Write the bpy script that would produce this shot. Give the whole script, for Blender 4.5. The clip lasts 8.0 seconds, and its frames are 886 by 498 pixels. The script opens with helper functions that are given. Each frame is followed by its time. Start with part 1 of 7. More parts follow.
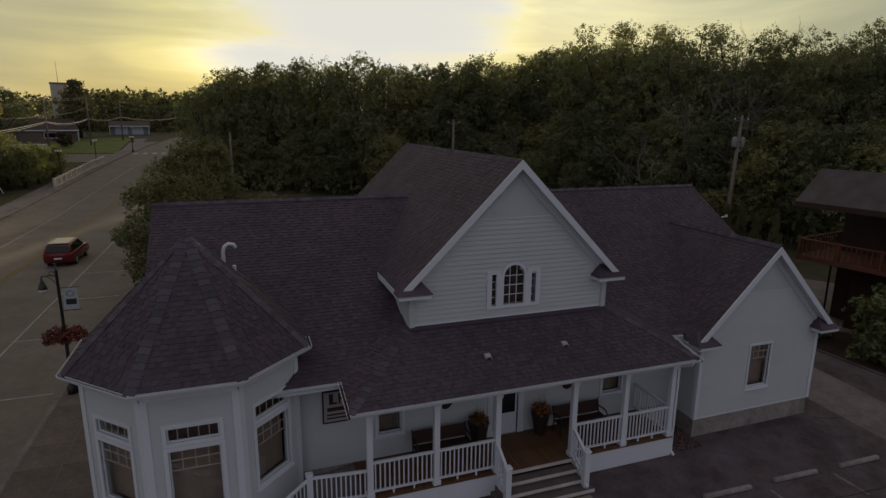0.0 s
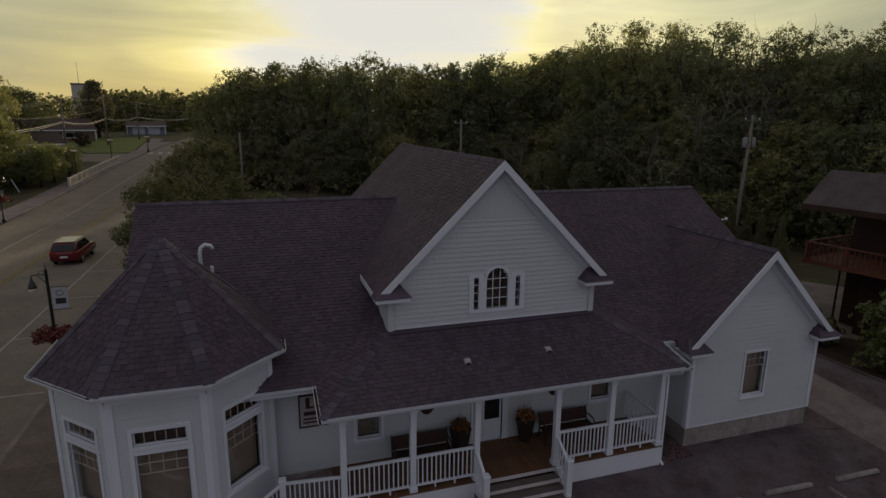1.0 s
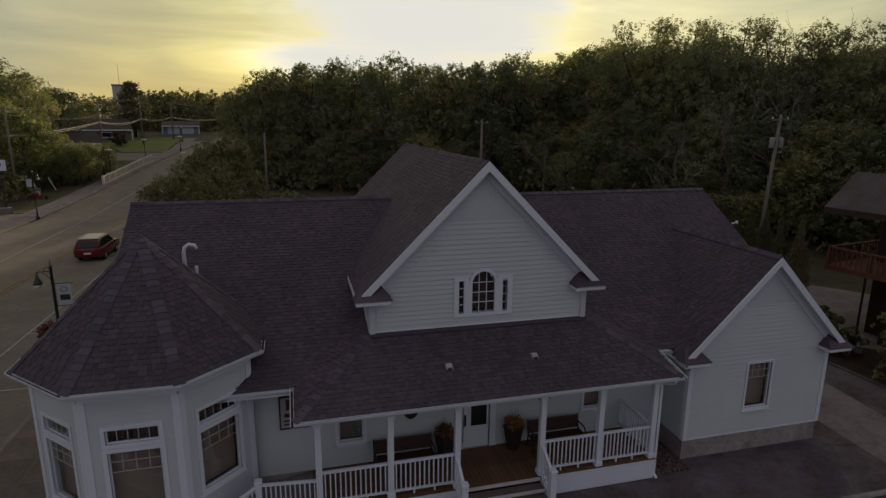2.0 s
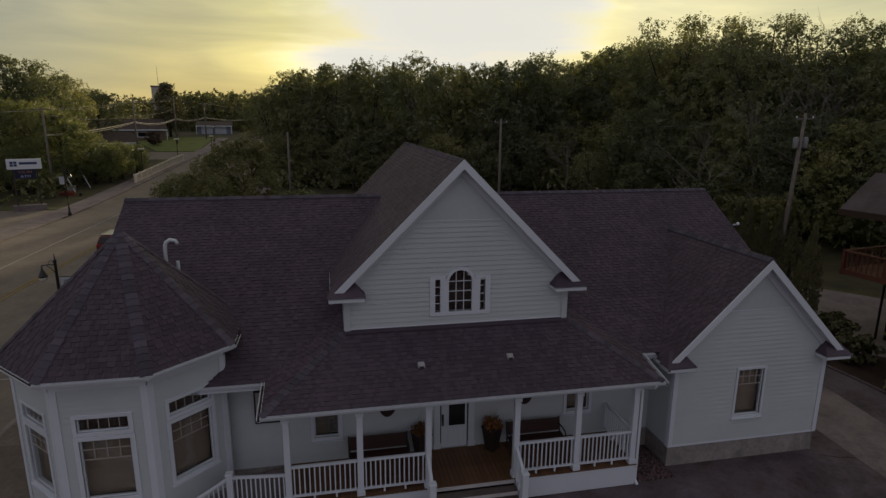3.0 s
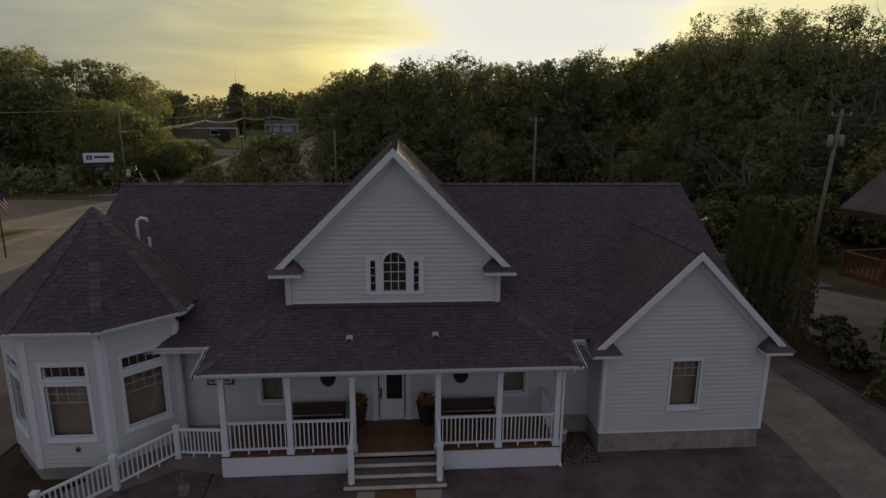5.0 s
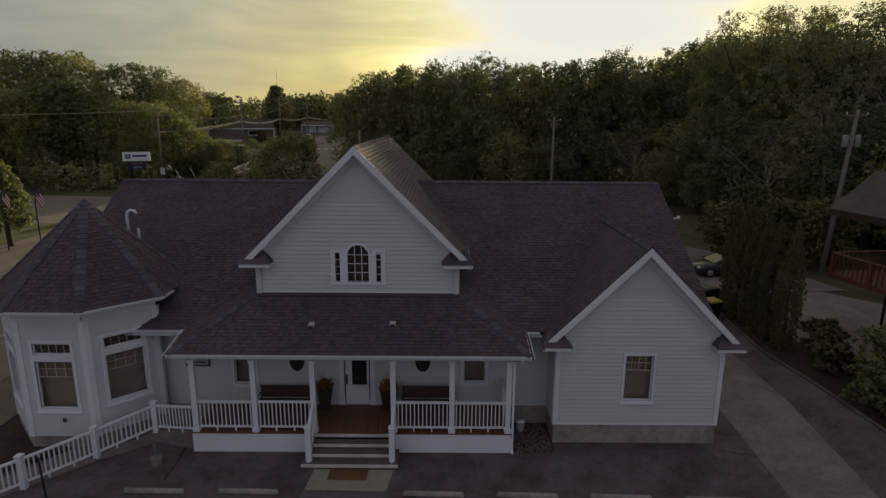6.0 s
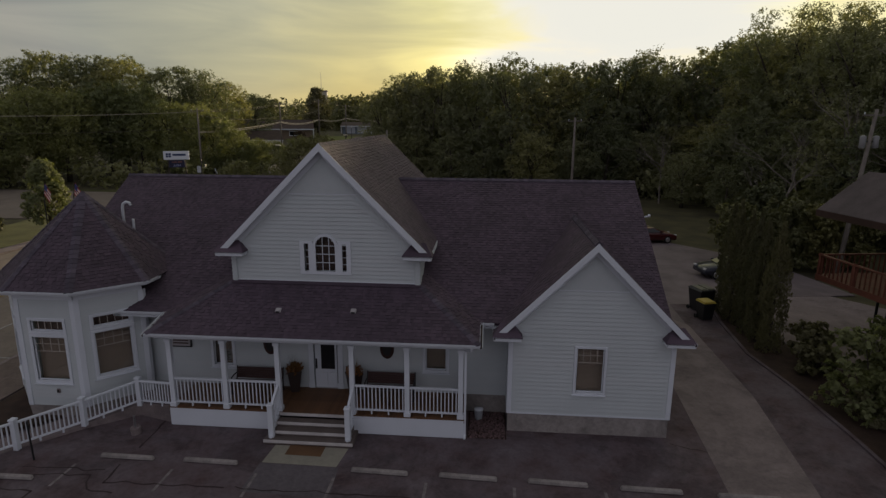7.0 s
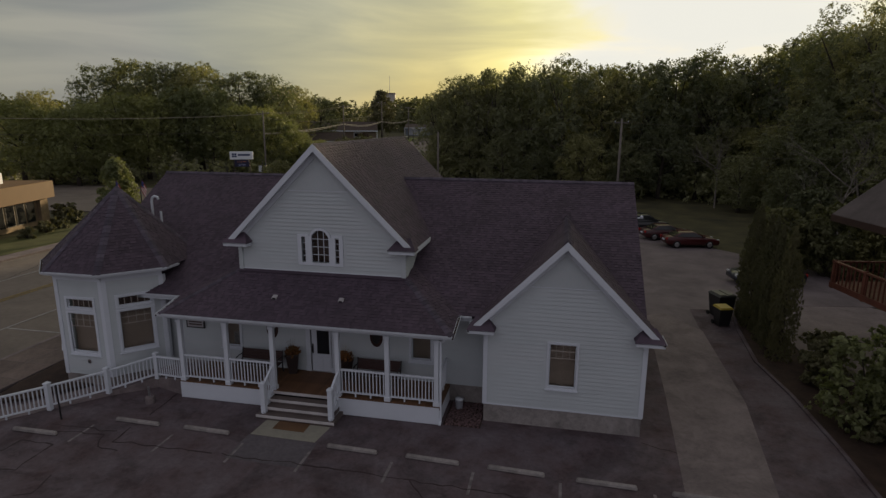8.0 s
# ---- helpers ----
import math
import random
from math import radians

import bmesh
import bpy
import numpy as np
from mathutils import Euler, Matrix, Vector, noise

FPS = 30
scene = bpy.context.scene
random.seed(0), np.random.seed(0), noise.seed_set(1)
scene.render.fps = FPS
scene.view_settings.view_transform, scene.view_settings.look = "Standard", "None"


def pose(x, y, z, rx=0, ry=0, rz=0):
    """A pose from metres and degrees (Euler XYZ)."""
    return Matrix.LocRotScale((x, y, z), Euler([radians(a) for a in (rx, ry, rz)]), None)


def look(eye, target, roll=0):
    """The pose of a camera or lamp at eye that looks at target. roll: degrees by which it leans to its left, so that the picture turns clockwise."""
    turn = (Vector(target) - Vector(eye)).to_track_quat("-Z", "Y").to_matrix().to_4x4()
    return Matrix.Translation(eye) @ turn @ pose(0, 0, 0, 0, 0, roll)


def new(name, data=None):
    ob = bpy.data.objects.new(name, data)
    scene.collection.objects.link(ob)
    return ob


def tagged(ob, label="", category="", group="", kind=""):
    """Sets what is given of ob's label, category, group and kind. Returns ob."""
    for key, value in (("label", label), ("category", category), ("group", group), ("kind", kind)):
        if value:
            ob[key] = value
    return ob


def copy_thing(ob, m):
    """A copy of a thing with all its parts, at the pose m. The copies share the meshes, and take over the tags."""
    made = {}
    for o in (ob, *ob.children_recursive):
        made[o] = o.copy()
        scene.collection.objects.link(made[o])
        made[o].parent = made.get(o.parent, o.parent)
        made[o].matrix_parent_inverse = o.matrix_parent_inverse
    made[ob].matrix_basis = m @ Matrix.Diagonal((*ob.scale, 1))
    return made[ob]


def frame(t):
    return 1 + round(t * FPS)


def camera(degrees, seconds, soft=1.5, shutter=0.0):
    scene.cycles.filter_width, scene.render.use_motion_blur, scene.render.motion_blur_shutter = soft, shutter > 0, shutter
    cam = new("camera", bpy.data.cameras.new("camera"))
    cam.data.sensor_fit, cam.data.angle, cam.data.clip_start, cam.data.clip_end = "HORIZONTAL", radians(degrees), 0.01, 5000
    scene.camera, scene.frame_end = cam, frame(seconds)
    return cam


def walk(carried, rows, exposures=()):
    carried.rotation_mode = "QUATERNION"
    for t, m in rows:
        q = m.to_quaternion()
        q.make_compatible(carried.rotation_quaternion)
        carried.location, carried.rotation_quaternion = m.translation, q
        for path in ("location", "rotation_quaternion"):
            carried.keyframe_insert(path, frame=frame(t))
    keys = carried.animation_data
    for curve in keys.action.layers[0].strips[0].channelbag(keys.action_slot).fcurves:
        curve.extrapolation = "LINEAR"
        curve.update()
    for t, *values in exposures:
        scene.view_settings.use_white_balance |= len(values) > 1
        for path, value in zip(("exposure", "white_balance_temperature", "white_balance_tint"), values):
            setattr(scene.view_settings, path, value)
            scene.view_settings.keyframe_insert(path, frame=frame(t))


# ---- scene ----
cam = camera(75.5, 8.0, soft=1.4)
PATH = [
    (0, (-0.01, -0.098, 11.079), (0.643, 1.741, 10.641), 0.5),
    (0.5, (0.536, -0.108, 11.052), (1.175, 1.736, 10.615), 0.5),
    (1, (1.137, -0.096, 11.074), (1.736, 1.761, 10.636), 0.5),
    (1.5, (1.84, -0.118, 11.104), (2.385, 1.755, 10.665), 0.5),
    (3, (4.234, -0.483, 11.032), (4.618, 1.43, 10.592), 0.4),
    (3.5, (5.137, -0.801, 10.981), (5.457, 1.124, 10.542), 0.5),
    (4, (6.063, -1.249, 10.92), (6.327, 0.684, 10.481), 0.4),
    (4.5, (7.106, -1.728, 10.828), (7.314, 0.212, 10.387), 0.4),
    (6, (10.891, -3.216, 10.786), (10.896, -1.265, 10.346), 0.4),
    (6.5, (12.322, -3.654, 10.758), (12.257, -1.704, 10.319), 0.3),
    (7, (13.849, -4.067, 10.726), (13.699, -2.121, 10.289), 0.4),
    (7.5, (15.424, -4.486, 10.687), (15.162, -2.551, 10.255), 0.4),
    (8, (17.096, -4.704, 10.764), (16.707, -2.791, 10.331), 0.3),
]
walk(cam, [(t, look(eye, target, roll)) for t, eye, target, roll in PATH], [(0, 0.07, 6500, 19), (4, 0.13, 6500, 19), (8, 0.22, 6500, 19)])

# ---- light: a low evening sun behind thin high cloud ----
SUN_AZ, SUN_EL = 10.0, 7.2          # degrees to the right of +y, above the horizon
sun_dir = Vector((math.sin(radians(SUN_AZ)) * math.cos(radians(SUN_EL)), math.cos(radians(SUN_AZ)) * math.cos(radians(SUN_EL)), math.sin(radians(SUN_EL))))


def node(nt, kind, loc=(0, 0), **inputs):
    n = nt.nodes.new(kind)
    n.location = loc
    for k, v in inputs.items():
        n.inputs[k.replace("_", " ")].default_value = v
    return n


def ramp_node(nt, stops):
    n = nt.nodes.new("ShaderNodeValToRGB")
    els = n.color_ramp.elements
    while len(els) < len(stops):
        els.new(0.5)
    for e, (p, c) in zip(els, stops):
        e.position, e.color = p, (*c, 1) if len(c) == 3 else c
    return n


def mix_node(nt, a, b, fac, mode="MIX"):
    n = nt.nodes.new("ShaderNodeMix")
    n.data_type, n.blend_type = "RGBA", mode
    for sock, v in ((n.inputs[6], a), (n.inputs[7], b), (n.inputs[0], fac)):
        if isinstance(v, bpy.types.NodeSocket):
            nt.links.new(v, sock)
        elif isinstance(v, (int, float)):
            sock.default_value = v
        else:
            sock.default_value = (*v, 1)
    return n.outputs[2]


def math_node(nt, op, a, b=0.0):
    n = nt.nodes.new("ShaderNodeMath")
    n.operation = op
    for sock, v in ((n.inputs[0], a), (n.inputs[1], b)):
        if isinstance(v, bpy.types.NodeSocket):
            nt.links.new(v, sock)
        else:
            sock.default_value = v
    return n.outputs[0]


world = bpy.data.worlds.new("evening_sky")
world.use_nodes = True
scene.world = world
wt = world.node_tree
wt.nodes.clear()
w_out = wt.nodes.new("ShaderNodeOutputWorld")
w_bg = wt.nodes.new("ShaderNodeBackground")
sky = wt.nodes.new("ShaderNodeTexSky")
sky.sky_type, sky.sun_disc = "NISHITA", False
sky.sun_elevation, sky.sun_rotation = radians(SUN_EL), radians(SUN_AZ)
w_co = wt.nodes.new("ShaderNodeTexCoord")
dot = wt.nodes.new("ShaderNodeVectorMath")
dot.operation = "DOT_PRODUCT"
wt.links.new(w_co.outputs["Generated"], dot.inputs[0])
sky_dir = lambda az, el: Vector((math.sin(radians(az)) * math.cos(radians(el)), math.cos(radians(az)) * math.cos(radians(el)), math.sin(radians(el))))
glow_dir = sky_dir(SUN_AZ + 1.5, 13.5)
dot.inputs[1].default_value = glow_dir
# thin cloud, drawn out sideways
w_map = wt.nodes.new("ShaderNodeMapping")
w_map.inputs["Scale"].default_value = (1.3, 1.3, 7.5)
w_map.inputs["Rotation"].default_value = (0.0, 0.16, 0.0)
wt.links.new(w_co.outputs["Generated"], w_map.inputs["Vector"])
w_noise = node(wt, "ShaderNodeTexNoise", Scale=2.2, Detail=5.0, Roughness=0.5, Distortion=0.5)
wt.links.new(w_map.outputs[0], w_noise.inputs["Vector"])
wob = math_node(wt, "MULTIPLY", math_node(wt, "SUBTRACT", w_noise.outputs[0], 0.5), 0.075)
cosang = math_node(wt, "ADD", dot.outputs["Value"], wob)
fac = math_node(wt, "MULTIPLY_ADD", cosang, 0.5)
fac.node.inputs[2].default_value = 0.5
cloud_light = ramp_node(wt, [
    (0.0, (0.285, 0.288, 0.330)), (0.5, (0.318, 0.328, 0.350)), (0.72, (0.192, 0.217, 0.214)), (0.85, (0.246, 0.265, 0.232)), (0.92, (0.372, 0.386, 0.284)),
    (0.958, (0.490, 0.485, 0.285)), (0.977, (0.68, 0.67, 0.32)), (0.985, (0.80, 0.80, 0.46)), (0.992, (0.74, 0.76, 0.62))])
wt.links.new(fac, cloud_light.inputs[0])
shade = ramp_node(wt, [(0.36, (0.85, 0.88, 0.90)), (0.64, (1.20, 1.18, 1.10))])
wt.links.new(w_noise.outputs[0], shade.inputs[0])
# thinner, brighter cloud reaching out to the right of the sun
dot2 = wt.nodes.new("ShaderNodeVectorMath")
dot2.operation = "DOT_PRODUCT"
wt.links.new(w_co.outputs["Generated"], dot2.inputs[0])
dot2.inputs[1].default_value = sky_dir(SUN_AZ + 26.0, 17.0)
thin = ramp_node(wt, [(0.80, (0.245, 0.255, 0.215)), (0.90, (0.33, 0.338, 0.235)), (0.95, (0.50, 0.505, 0.31)), (1.0, (0.76, 0.76, 0.48))])
wt.links.new(math_node(wt, "ADD", dot2.outputs["Value"], wob), thin.inputs[0])
lit_cloud = mix_node(wt, cloud_light.outputs[0], thin.outputs[0], 1.0, "LIGHTEN")
clouds = mix_node(wt, lit_cloud, shade.outputs[0], 1.0, "MULTIPLY")
# the air yellows towards the horizon under the sun
w_sep = wt.nodes.new("ShaderNodeSeparateXYZ")
wt.links.new(w_co.outputs["Generated"], w_sep.inputs[0])
low = ramp_node(wt, [(0.0, (1.0, 0.84, 0.48)), (0.08, (1.0, 0.93, 0.70)), (0.22, (1.0, 1.0, 1.0))])
wt.links.new(w_sep.outputs[2], low.inputs[0])
near_sun = ramp_node(wt, [(0.84, (0.0, 0.0, 0.0)), (0.95, (1.0, 1.0, 1.0)), (0.976, (0.8, 0.8, 0.8)), (0.992, (0.0, 0.0, 0.0))])
wt.links.new(fac, near_sun.inputs[0])
warm = wt.nodes.new("ShaderNodeMix")
warm.data_type, warm.blend_type = "RGBA", "MULTIPLY"
wt.links.new(near_sun.outputs[0], warm.inputs[0])
wt.links.new(clouds, warm.inputs[6])
wt.links.new(low.outputs[0], warm.inputs[7])
clouds = warm.outputs[2]
clear = mix_node(wt, sky.outputs[0], (0.085, 0.085, 0.085), 1.0, "MULTIPLY")
core = ramp_node(wt, [(0.9845, (0.0, 0.0, 0.0)), (0.993, (1.0, 1.0, 1.0))])
wt.links.new(fac, core.inputs[0])
total = mix_node(wt, mix_node(wt, clear, clouds, 0.93), (0.715, 0.740, 0.635), core.outputs[0])
wt.links.new(total, w_bg.inputs["Color"])
w_bg.inputs["Strength"].default_value = 1.0
wt.links.new(w_bg.outputs[0], w_out.inputs[0])

sun = new("sun", bpy.data.lights.new("sun", "SUN"))
sun.data.energy, sun.data.angle, sun.data.color = 4.0, radians(1.0), (1.0, 0.82, 0.48)
sun.matrix_world = look((0, 0, 60), Vector((0, 0, 60)) - sun_dir)


# ---- materials ----
def surface(name, base, rough=0.8, metal=0.0, vary=0.15, scale=1.0, grain=14.0, bump=0.1, tint=None, island=0.0, stain=0.0, spec=0.3, coat=0.0, dist=0.01, blotch=0.0):
    """A procedural surface: a base colour broken up at two scales, with grain relief, and optional shades per piece and stains."""
    m = bpy.data.materials.new(name)
    m.use_nodes = True
    nt = m.node_tree
    b = nt.nodes["Principled BSDF"]
    co = nt.nodes.new("ShaderNodeTexCoord").outputs["Object"]
    big = node(nt, "ShaderNodeTexNoise", Scale=0.6 * scale, Detail=5.0, Roughness=0.6)
    fine = node(nt, "ShaderNodeTexNoise", Scale=grain * scale, Detail=4.0, Roughness=0.65)
    for n in (big, fine):
        nt.links.new(co, n.inputs["Vector"])
    lo = tuple(c * (1 - vary) for c in base)
    hi = tuple(min(1.0, c * (1 + vary)) for c in (tint or base))
    r1 = ramp_node(nt, [(0.3, lo), (0.7, hi)])
    nt.links.new(big.outputs[0], r1.inputs[0])
    g = 1 - vary * 0.8
    r2 = ramp_node(nt, [(0.25, (g, g, g)), (0.75, (1.0, 1.0, 1.0))])
    nt.links.new(fine.outputs[0], r2.inputs[0])
    col = mix_node(nt, r1.outputs[0], r2.outputs[0], 1.0, "MULTIPLY")
    if island:
        geo = nt.nodes.new("ShaderNodeNewGeometry")
        info = nt.nodes.new("ShaderNodeObjectInfo")
        s = math_node(nt, "FRACT", math_node(nt, "ADD", geo.outputs["Random Per Island"], info.outputs["Random"]))
        a, c = 1 - island, 1 + island
        r3 = ramp_node(nt, [(0.0, (a, a, a)), (0.5, (1.0, 1.0, 1.0)), (1.0, (c, c * 0.98, c * 0.98))])
        nt.links.new(s, r3.inputs[0])
        col = mix_node(nt, col, r3.outputs[0], 1.0, "MULTIPLY")
    if stain:
        st = node(nt, "ShaderNodeTexNoise", Scale=0.23 * scale, Detail=7.0, Roughness=0.7, Distortion=1.2)
        nt.links.new(co, st.inputs["Vector"])
        d = 1 - stain
        r4 = ramp_node(nt, [(0.40, (d, d, d)), (0.52, (1.0, 1.0, 1.0))])
        nt.links.new(st.outputs[0], r4.inputs[0])
        col = mix_node(nt, col, r4.outputs[0], 1.0, "MULTIPLY")
    if blotch:
        mid = node(nt, "ShaderNodeTexNoise", Scale=4.2 * scale, Detail=8.0, Roughness=0.72, Distortion=0.6)
        nt.links.new(co, mid.inputs["Vector"])
        r5 = ramp_node(nt, [(0.34, (1 - blotch,) * 3), (0.50, (1.0, 1.0, 1.0)), (0.68, (1 + blotch * 0.8,) * 3)])
        nt.links.new(mid.outputs[0], r5.inputs[0])
        col = mix_node(nt, col, r5.outputs[0], 1.0, "MULTIPLY")
    nt.links.new(col, b.inputs["Base Color"])
    rr = ramp_node(nt, [(0.2, (rough * 0.85,) * 3), (0.8, (min(1, rough * 1.12),) * 3)])
    nt.links.new(fine.outputs[0], rr.inputs[0])
    nt.links.new(rr.outputs[0], b.inputs["Roughness"])
    b.inputs["Metallic"].default_value = metal
    b.inputs["Specular IOR Level"].default_value = spec
    b.inputs["Coat Weight"].default_value = coat
    if bump:
        bp = node(nt, "ShaderNodeBump", Strength=bump, Distance=dist)
        nt.links.new(fine.outputs[0], bp.inputs["Height"])
        nt.links.new(bp.outputs[0], b.inputs["Normal"])
    return m


def leafy(name, a, b_, trans=0.25, even=False):
    m = bpy.data.materials.new(name)
    m.use_nodes = True
    nt = m.node_tree
    b = nt.nodes["Principled BSDF"]
    geo = nt.nodes.new("ShaderNodeNewGeometry")
    info = nt.nodes.new("ShaderNodeObjectInfo")
    co = nt.nodes.new("ShaderNodeTexCoord").outputs["Object"]
    big = node(nt, "ShaderNodeTexNoise", Scale=0.35, Detail=3.0)
    nt.links.new(co, big.inputs["Vector"])
    s = math_node(nt, "MULTIPLY_ADD", geo.outputs["Random Per Island"], 0.32)
    nt.links.new(math_node(nt, "MULTIPLY_ADD", big.outputs[0], 0.85), s.node.inputs[2])
    r = ramp_node(nt, [(0.15, a), (0.95, b_)])
    nt.links.new(s, r.inputs[0])
    lows, highs = ((0.86, 0.88, 0.9), (1.12, 1.08, 1.0)) if even else ((0.58, 0.62, 0.64), (1.36, 1.22, 0.98))
    tone = ramp_node(nt, [(0.0, lows), (0.5, (0.95, 0.93, 0.92)), (1.0, highs)])
    nt.links.new(info.outputs["Random"], tone.inputs[0])
    col = mix_node(nt, r.outputs[0], tone.outputs[0], 1.0, "MULTIPLY")
    nt.links.new(col, b.inputs["Base Color"])
    b.inputs["Roughness"].default_value = 0.6
    b.inputs["Specular IOR Level"].default_value = 0.25
    tr = nt.nodes.new("ShaderNodeBsdfTranslucent")
    nt.links.new(mix_node(nt, col, (0.95 * trans, trans, 0.5 * trans), 1.0, "MULTIPLY"), tr.inputs["Color"])
    both = nt.nodes.new("ShaderNodeAddShader")
    nt.links.new(b.outputs[0], both.inputs[0])
    nt.links.new(tr.outputs[0], both.inputs[1])
    nt.links.new(both.outputs[0], nt.nodes["Material Output"].inputs[0])
    return m


def glazing(name, tint=(0.9, 0.95, 0.95)):
    m = bpy.data.materials.new(name)
    m.use_nodes = True
    nt = m.node_tree
    b = nt.nodes["Principled BSDF"]
    b.inputs["Base Color"].default_value = (*tint, 1)
    b.inputs["Roughness"].default_value = 0.02
    b.inputs["Transmission Weight"].default_value = 1.0
    b.inputs["IOR"].default_value = 1.45
    return m


def lamp_glow(name, col, strength):
    m = bpy.data.materials.new(name)
    m.use_nodes = True
    b = m.node_tree.nodes["Principled BSDF"]
    b.inputs["Base Color"].default_value = (*col, 1)
    b.inputs["Emission Color"].default_value = (*col, 1)
    b.inputs["Emission Strength"].default_value = strength
    return m


SHINGLE = surface("asphalt_shingle", (0.067, 0.050, 0.065), 0.8, vary=0.08, scale=1.0, grain=90, bump=0.5, tint=(0.075, 0.054, 0.073), island=0.20, spec=0.25)
CAP = surface("ridge_cap_shingle", (0.087, 0.074, 0.095), 0.9, vary=0.12, scale=2.0, grain=60, bump=0.4, island=0.26, spec=0.18)
SIDING = surface("white_vinyl_siding", (0.458, 0.496, 0.508), 0.55, vary=0.05, grain=30, bump=0.05, island=0.02, spec=0.4)
TRIM = surface("white_painted_trim", (0.580, 0.613, 0.662), 0.5, vary=0.04, grain=20, bump=0.05, spec=0.4)
CONCRETE = surface("weathered_concrete", (0.205, 0.168, 0.166), 0.9, vary=0.18, scale=1.2, grain=30, bump=0.25, stain=0.22, blotch=0.16, spec=0.2)
FOUNDATION = surface("foundation_concrete", (0.285, 0.258, 0.244), 0.9, vary=0.15, scale=1.5, grain=24, bump=0.2, stain=0.30, blotch=0.2, spec=0.2)
ASPHALT = surface("worn_asphalt", (0.116, 0.078, 0.081), 0.92, vary=0.22, scale=1.3, grain=70, bump=0.35, tint=(0.118, 0.098, 0.108), stain=0.30, blotch=0.20, spec=0.2)
ROADTOP = surface("street_asphalt", (0.170, 0.140, 0.118), 0.85, vary=0.14, scale=0.6, grain=80, bump=0.2, stain=0.12, blotch=0.14, spec=0.3)
BACKLOT = surface("grey_gravelly_paving", (0.165, 0.135, 0.138), 0.9, vary=0.16, scale=0.8, grain=60, bump=0.3, stain=0.2)
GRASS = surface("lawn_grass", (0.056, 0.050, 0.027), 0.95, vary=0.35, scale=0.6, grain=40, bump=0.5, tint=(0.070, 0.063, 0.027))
# brighter grass colours for far lawn and verges, with the sunlight mixed in
FARLAWN_SUN = surface("sunlit_far_lawn", (0.115, 0.135, 0.030), 0.95, vary=0.25, scale=0.8, grain=40, bump=0.5)
GRASS_SUN = surface("sunlit_verge_grass", (0.072, 0.078, 0.022), 0.95, vary=0.3, scale=0.8, grain=40, bump=0.5)
MULCH = surface("dark_bark_mulch", (0.045, 0.026, 0.018), 0.95, vary=0.4, scale=3, grain=40, bump=0.8)
DECKWOOD = surface("stained_porch_boards", (0.138, 0.070, 0.034), 0.6, vary=0.2, scale=3, grain=30, bump=0.15, island=0.18, spec=0.35)
DARKWOOD = surface("dark_bench_slats", (0.055, 0.025, 0.021), 0.5, vary=0.2, grain=20, bump=0.1, island=0.12)
BLACKMETAL = surface("black_painted_metal", (0.014, 0.014, 0.015), 0.45, vary=0.15, grain=30, bump=0.05, spec=0.5)
WHITELINE = surface("worn_white_road_paint", (0.32, 0.30, 0.29), 0.8, vary=0.3, scale=5, grain=30, bump=0.1)
FADEDLINE = surface("faded_stall_paint", (0.20, 0.175, 0.175), 0.85, vary=0.45, scale=6, grain=30, bump=0.1)
YELLOWLINE = surface("worn_yellow_road_paint", (0.25, 0.17, 0.045), 0.8, vary=0.35, scale=5, grain=30, bump=0.1)
CRACK = surface("crack_sealant", (0.034, 0.020, 0.021), 0.7, vary=0.2, grain=30, bump=0.1)
GLASS = glazing("window_glass")
GRILLE = surface("tan_window_grille", (0.40, 0.35, 0.31), 0.6, vary=0.06, bump=0)
SIGNBOARD = surface("grey_sign_board", (0.36, 0.34, 0.345), 0.7, vary=0.12, grain=20, bump=0.1)
TROUGHFILL = surface("dark_trough_fill", (0.045, 0.030, 0.022), 0.95, vary=0.4, scale=4, grain=40, bump=0.4)
# panel colour with the dimness of an unlit room put into it
SHADE = surface("dim_room_panel", (0.115, 0.068, 0.055), 0.9, vary=0.15, grain=6, bump=0)
NOTICE = surface("pale_notice_card", (0.30, 0.26, 0.24), 0.8, vary=0.1, grain=20, bump=0)
BLIND = surface("tan_roller_blind", (0.33, 0.240, 0.185), 0.85, vary=0.1, grain=50, bump=0.1)
BARK = surface("tree_bark", (0.06, 0.048, 0.038), 0.95, vary=0.3, scale=3, grain=14, bump=0.8, dist=0.03)
PALEBARK = surface("pale_dead_wood", (0.20, 0.175, 0.15), 0.9, vary=0.2, scale=3, grain=14, bump=0.5, dist=0.02)
POLEWOOD = surface("grey_pole_wood", (0.17, 0.15, 0.13), 0.9, vary=0.2, scale=3, grain=20, bump=0.3)
LEAF = leafy("oak_leaves", (0.058, 0.064, 0.038), (0.118, 0.124, 0.068), 0.85)
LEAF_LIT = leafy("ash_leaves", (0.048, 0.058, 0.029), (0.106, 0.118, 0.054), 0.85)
LEAF_MAPLE = leafy("dark_maple_leaves", (0.034, 0.038, 0.019), (0.080, 0.083, 0.038), 0.7)
LEAF_DARK = leafy("arborvitae_sprays", (0.050, 0.048, 0.029), (0.100, 0.096, 0.050), 0.5, even=True)
DARKGLASS = surface("dark_vehicle_glass", (0.012, 0.013, 0.015), 0.08, vary=0.05, bump=0, spec=0.4)
RUBBER = surface("tyre_rubber", (0.016, 0.016, 0.016), 0.85, vary=0.2, grain=30, bump=0.1)
ALLOY = surface("alloy_wheel", (0.45, 0.45, 0.46), 0.35, metal=0.9, vary=0.1, bump=0)
TAIL = surface("red_tail_lamp", (0.25, 0.012, 0.010), 0.2, vary=0.05, bump=0, spec=0.5)
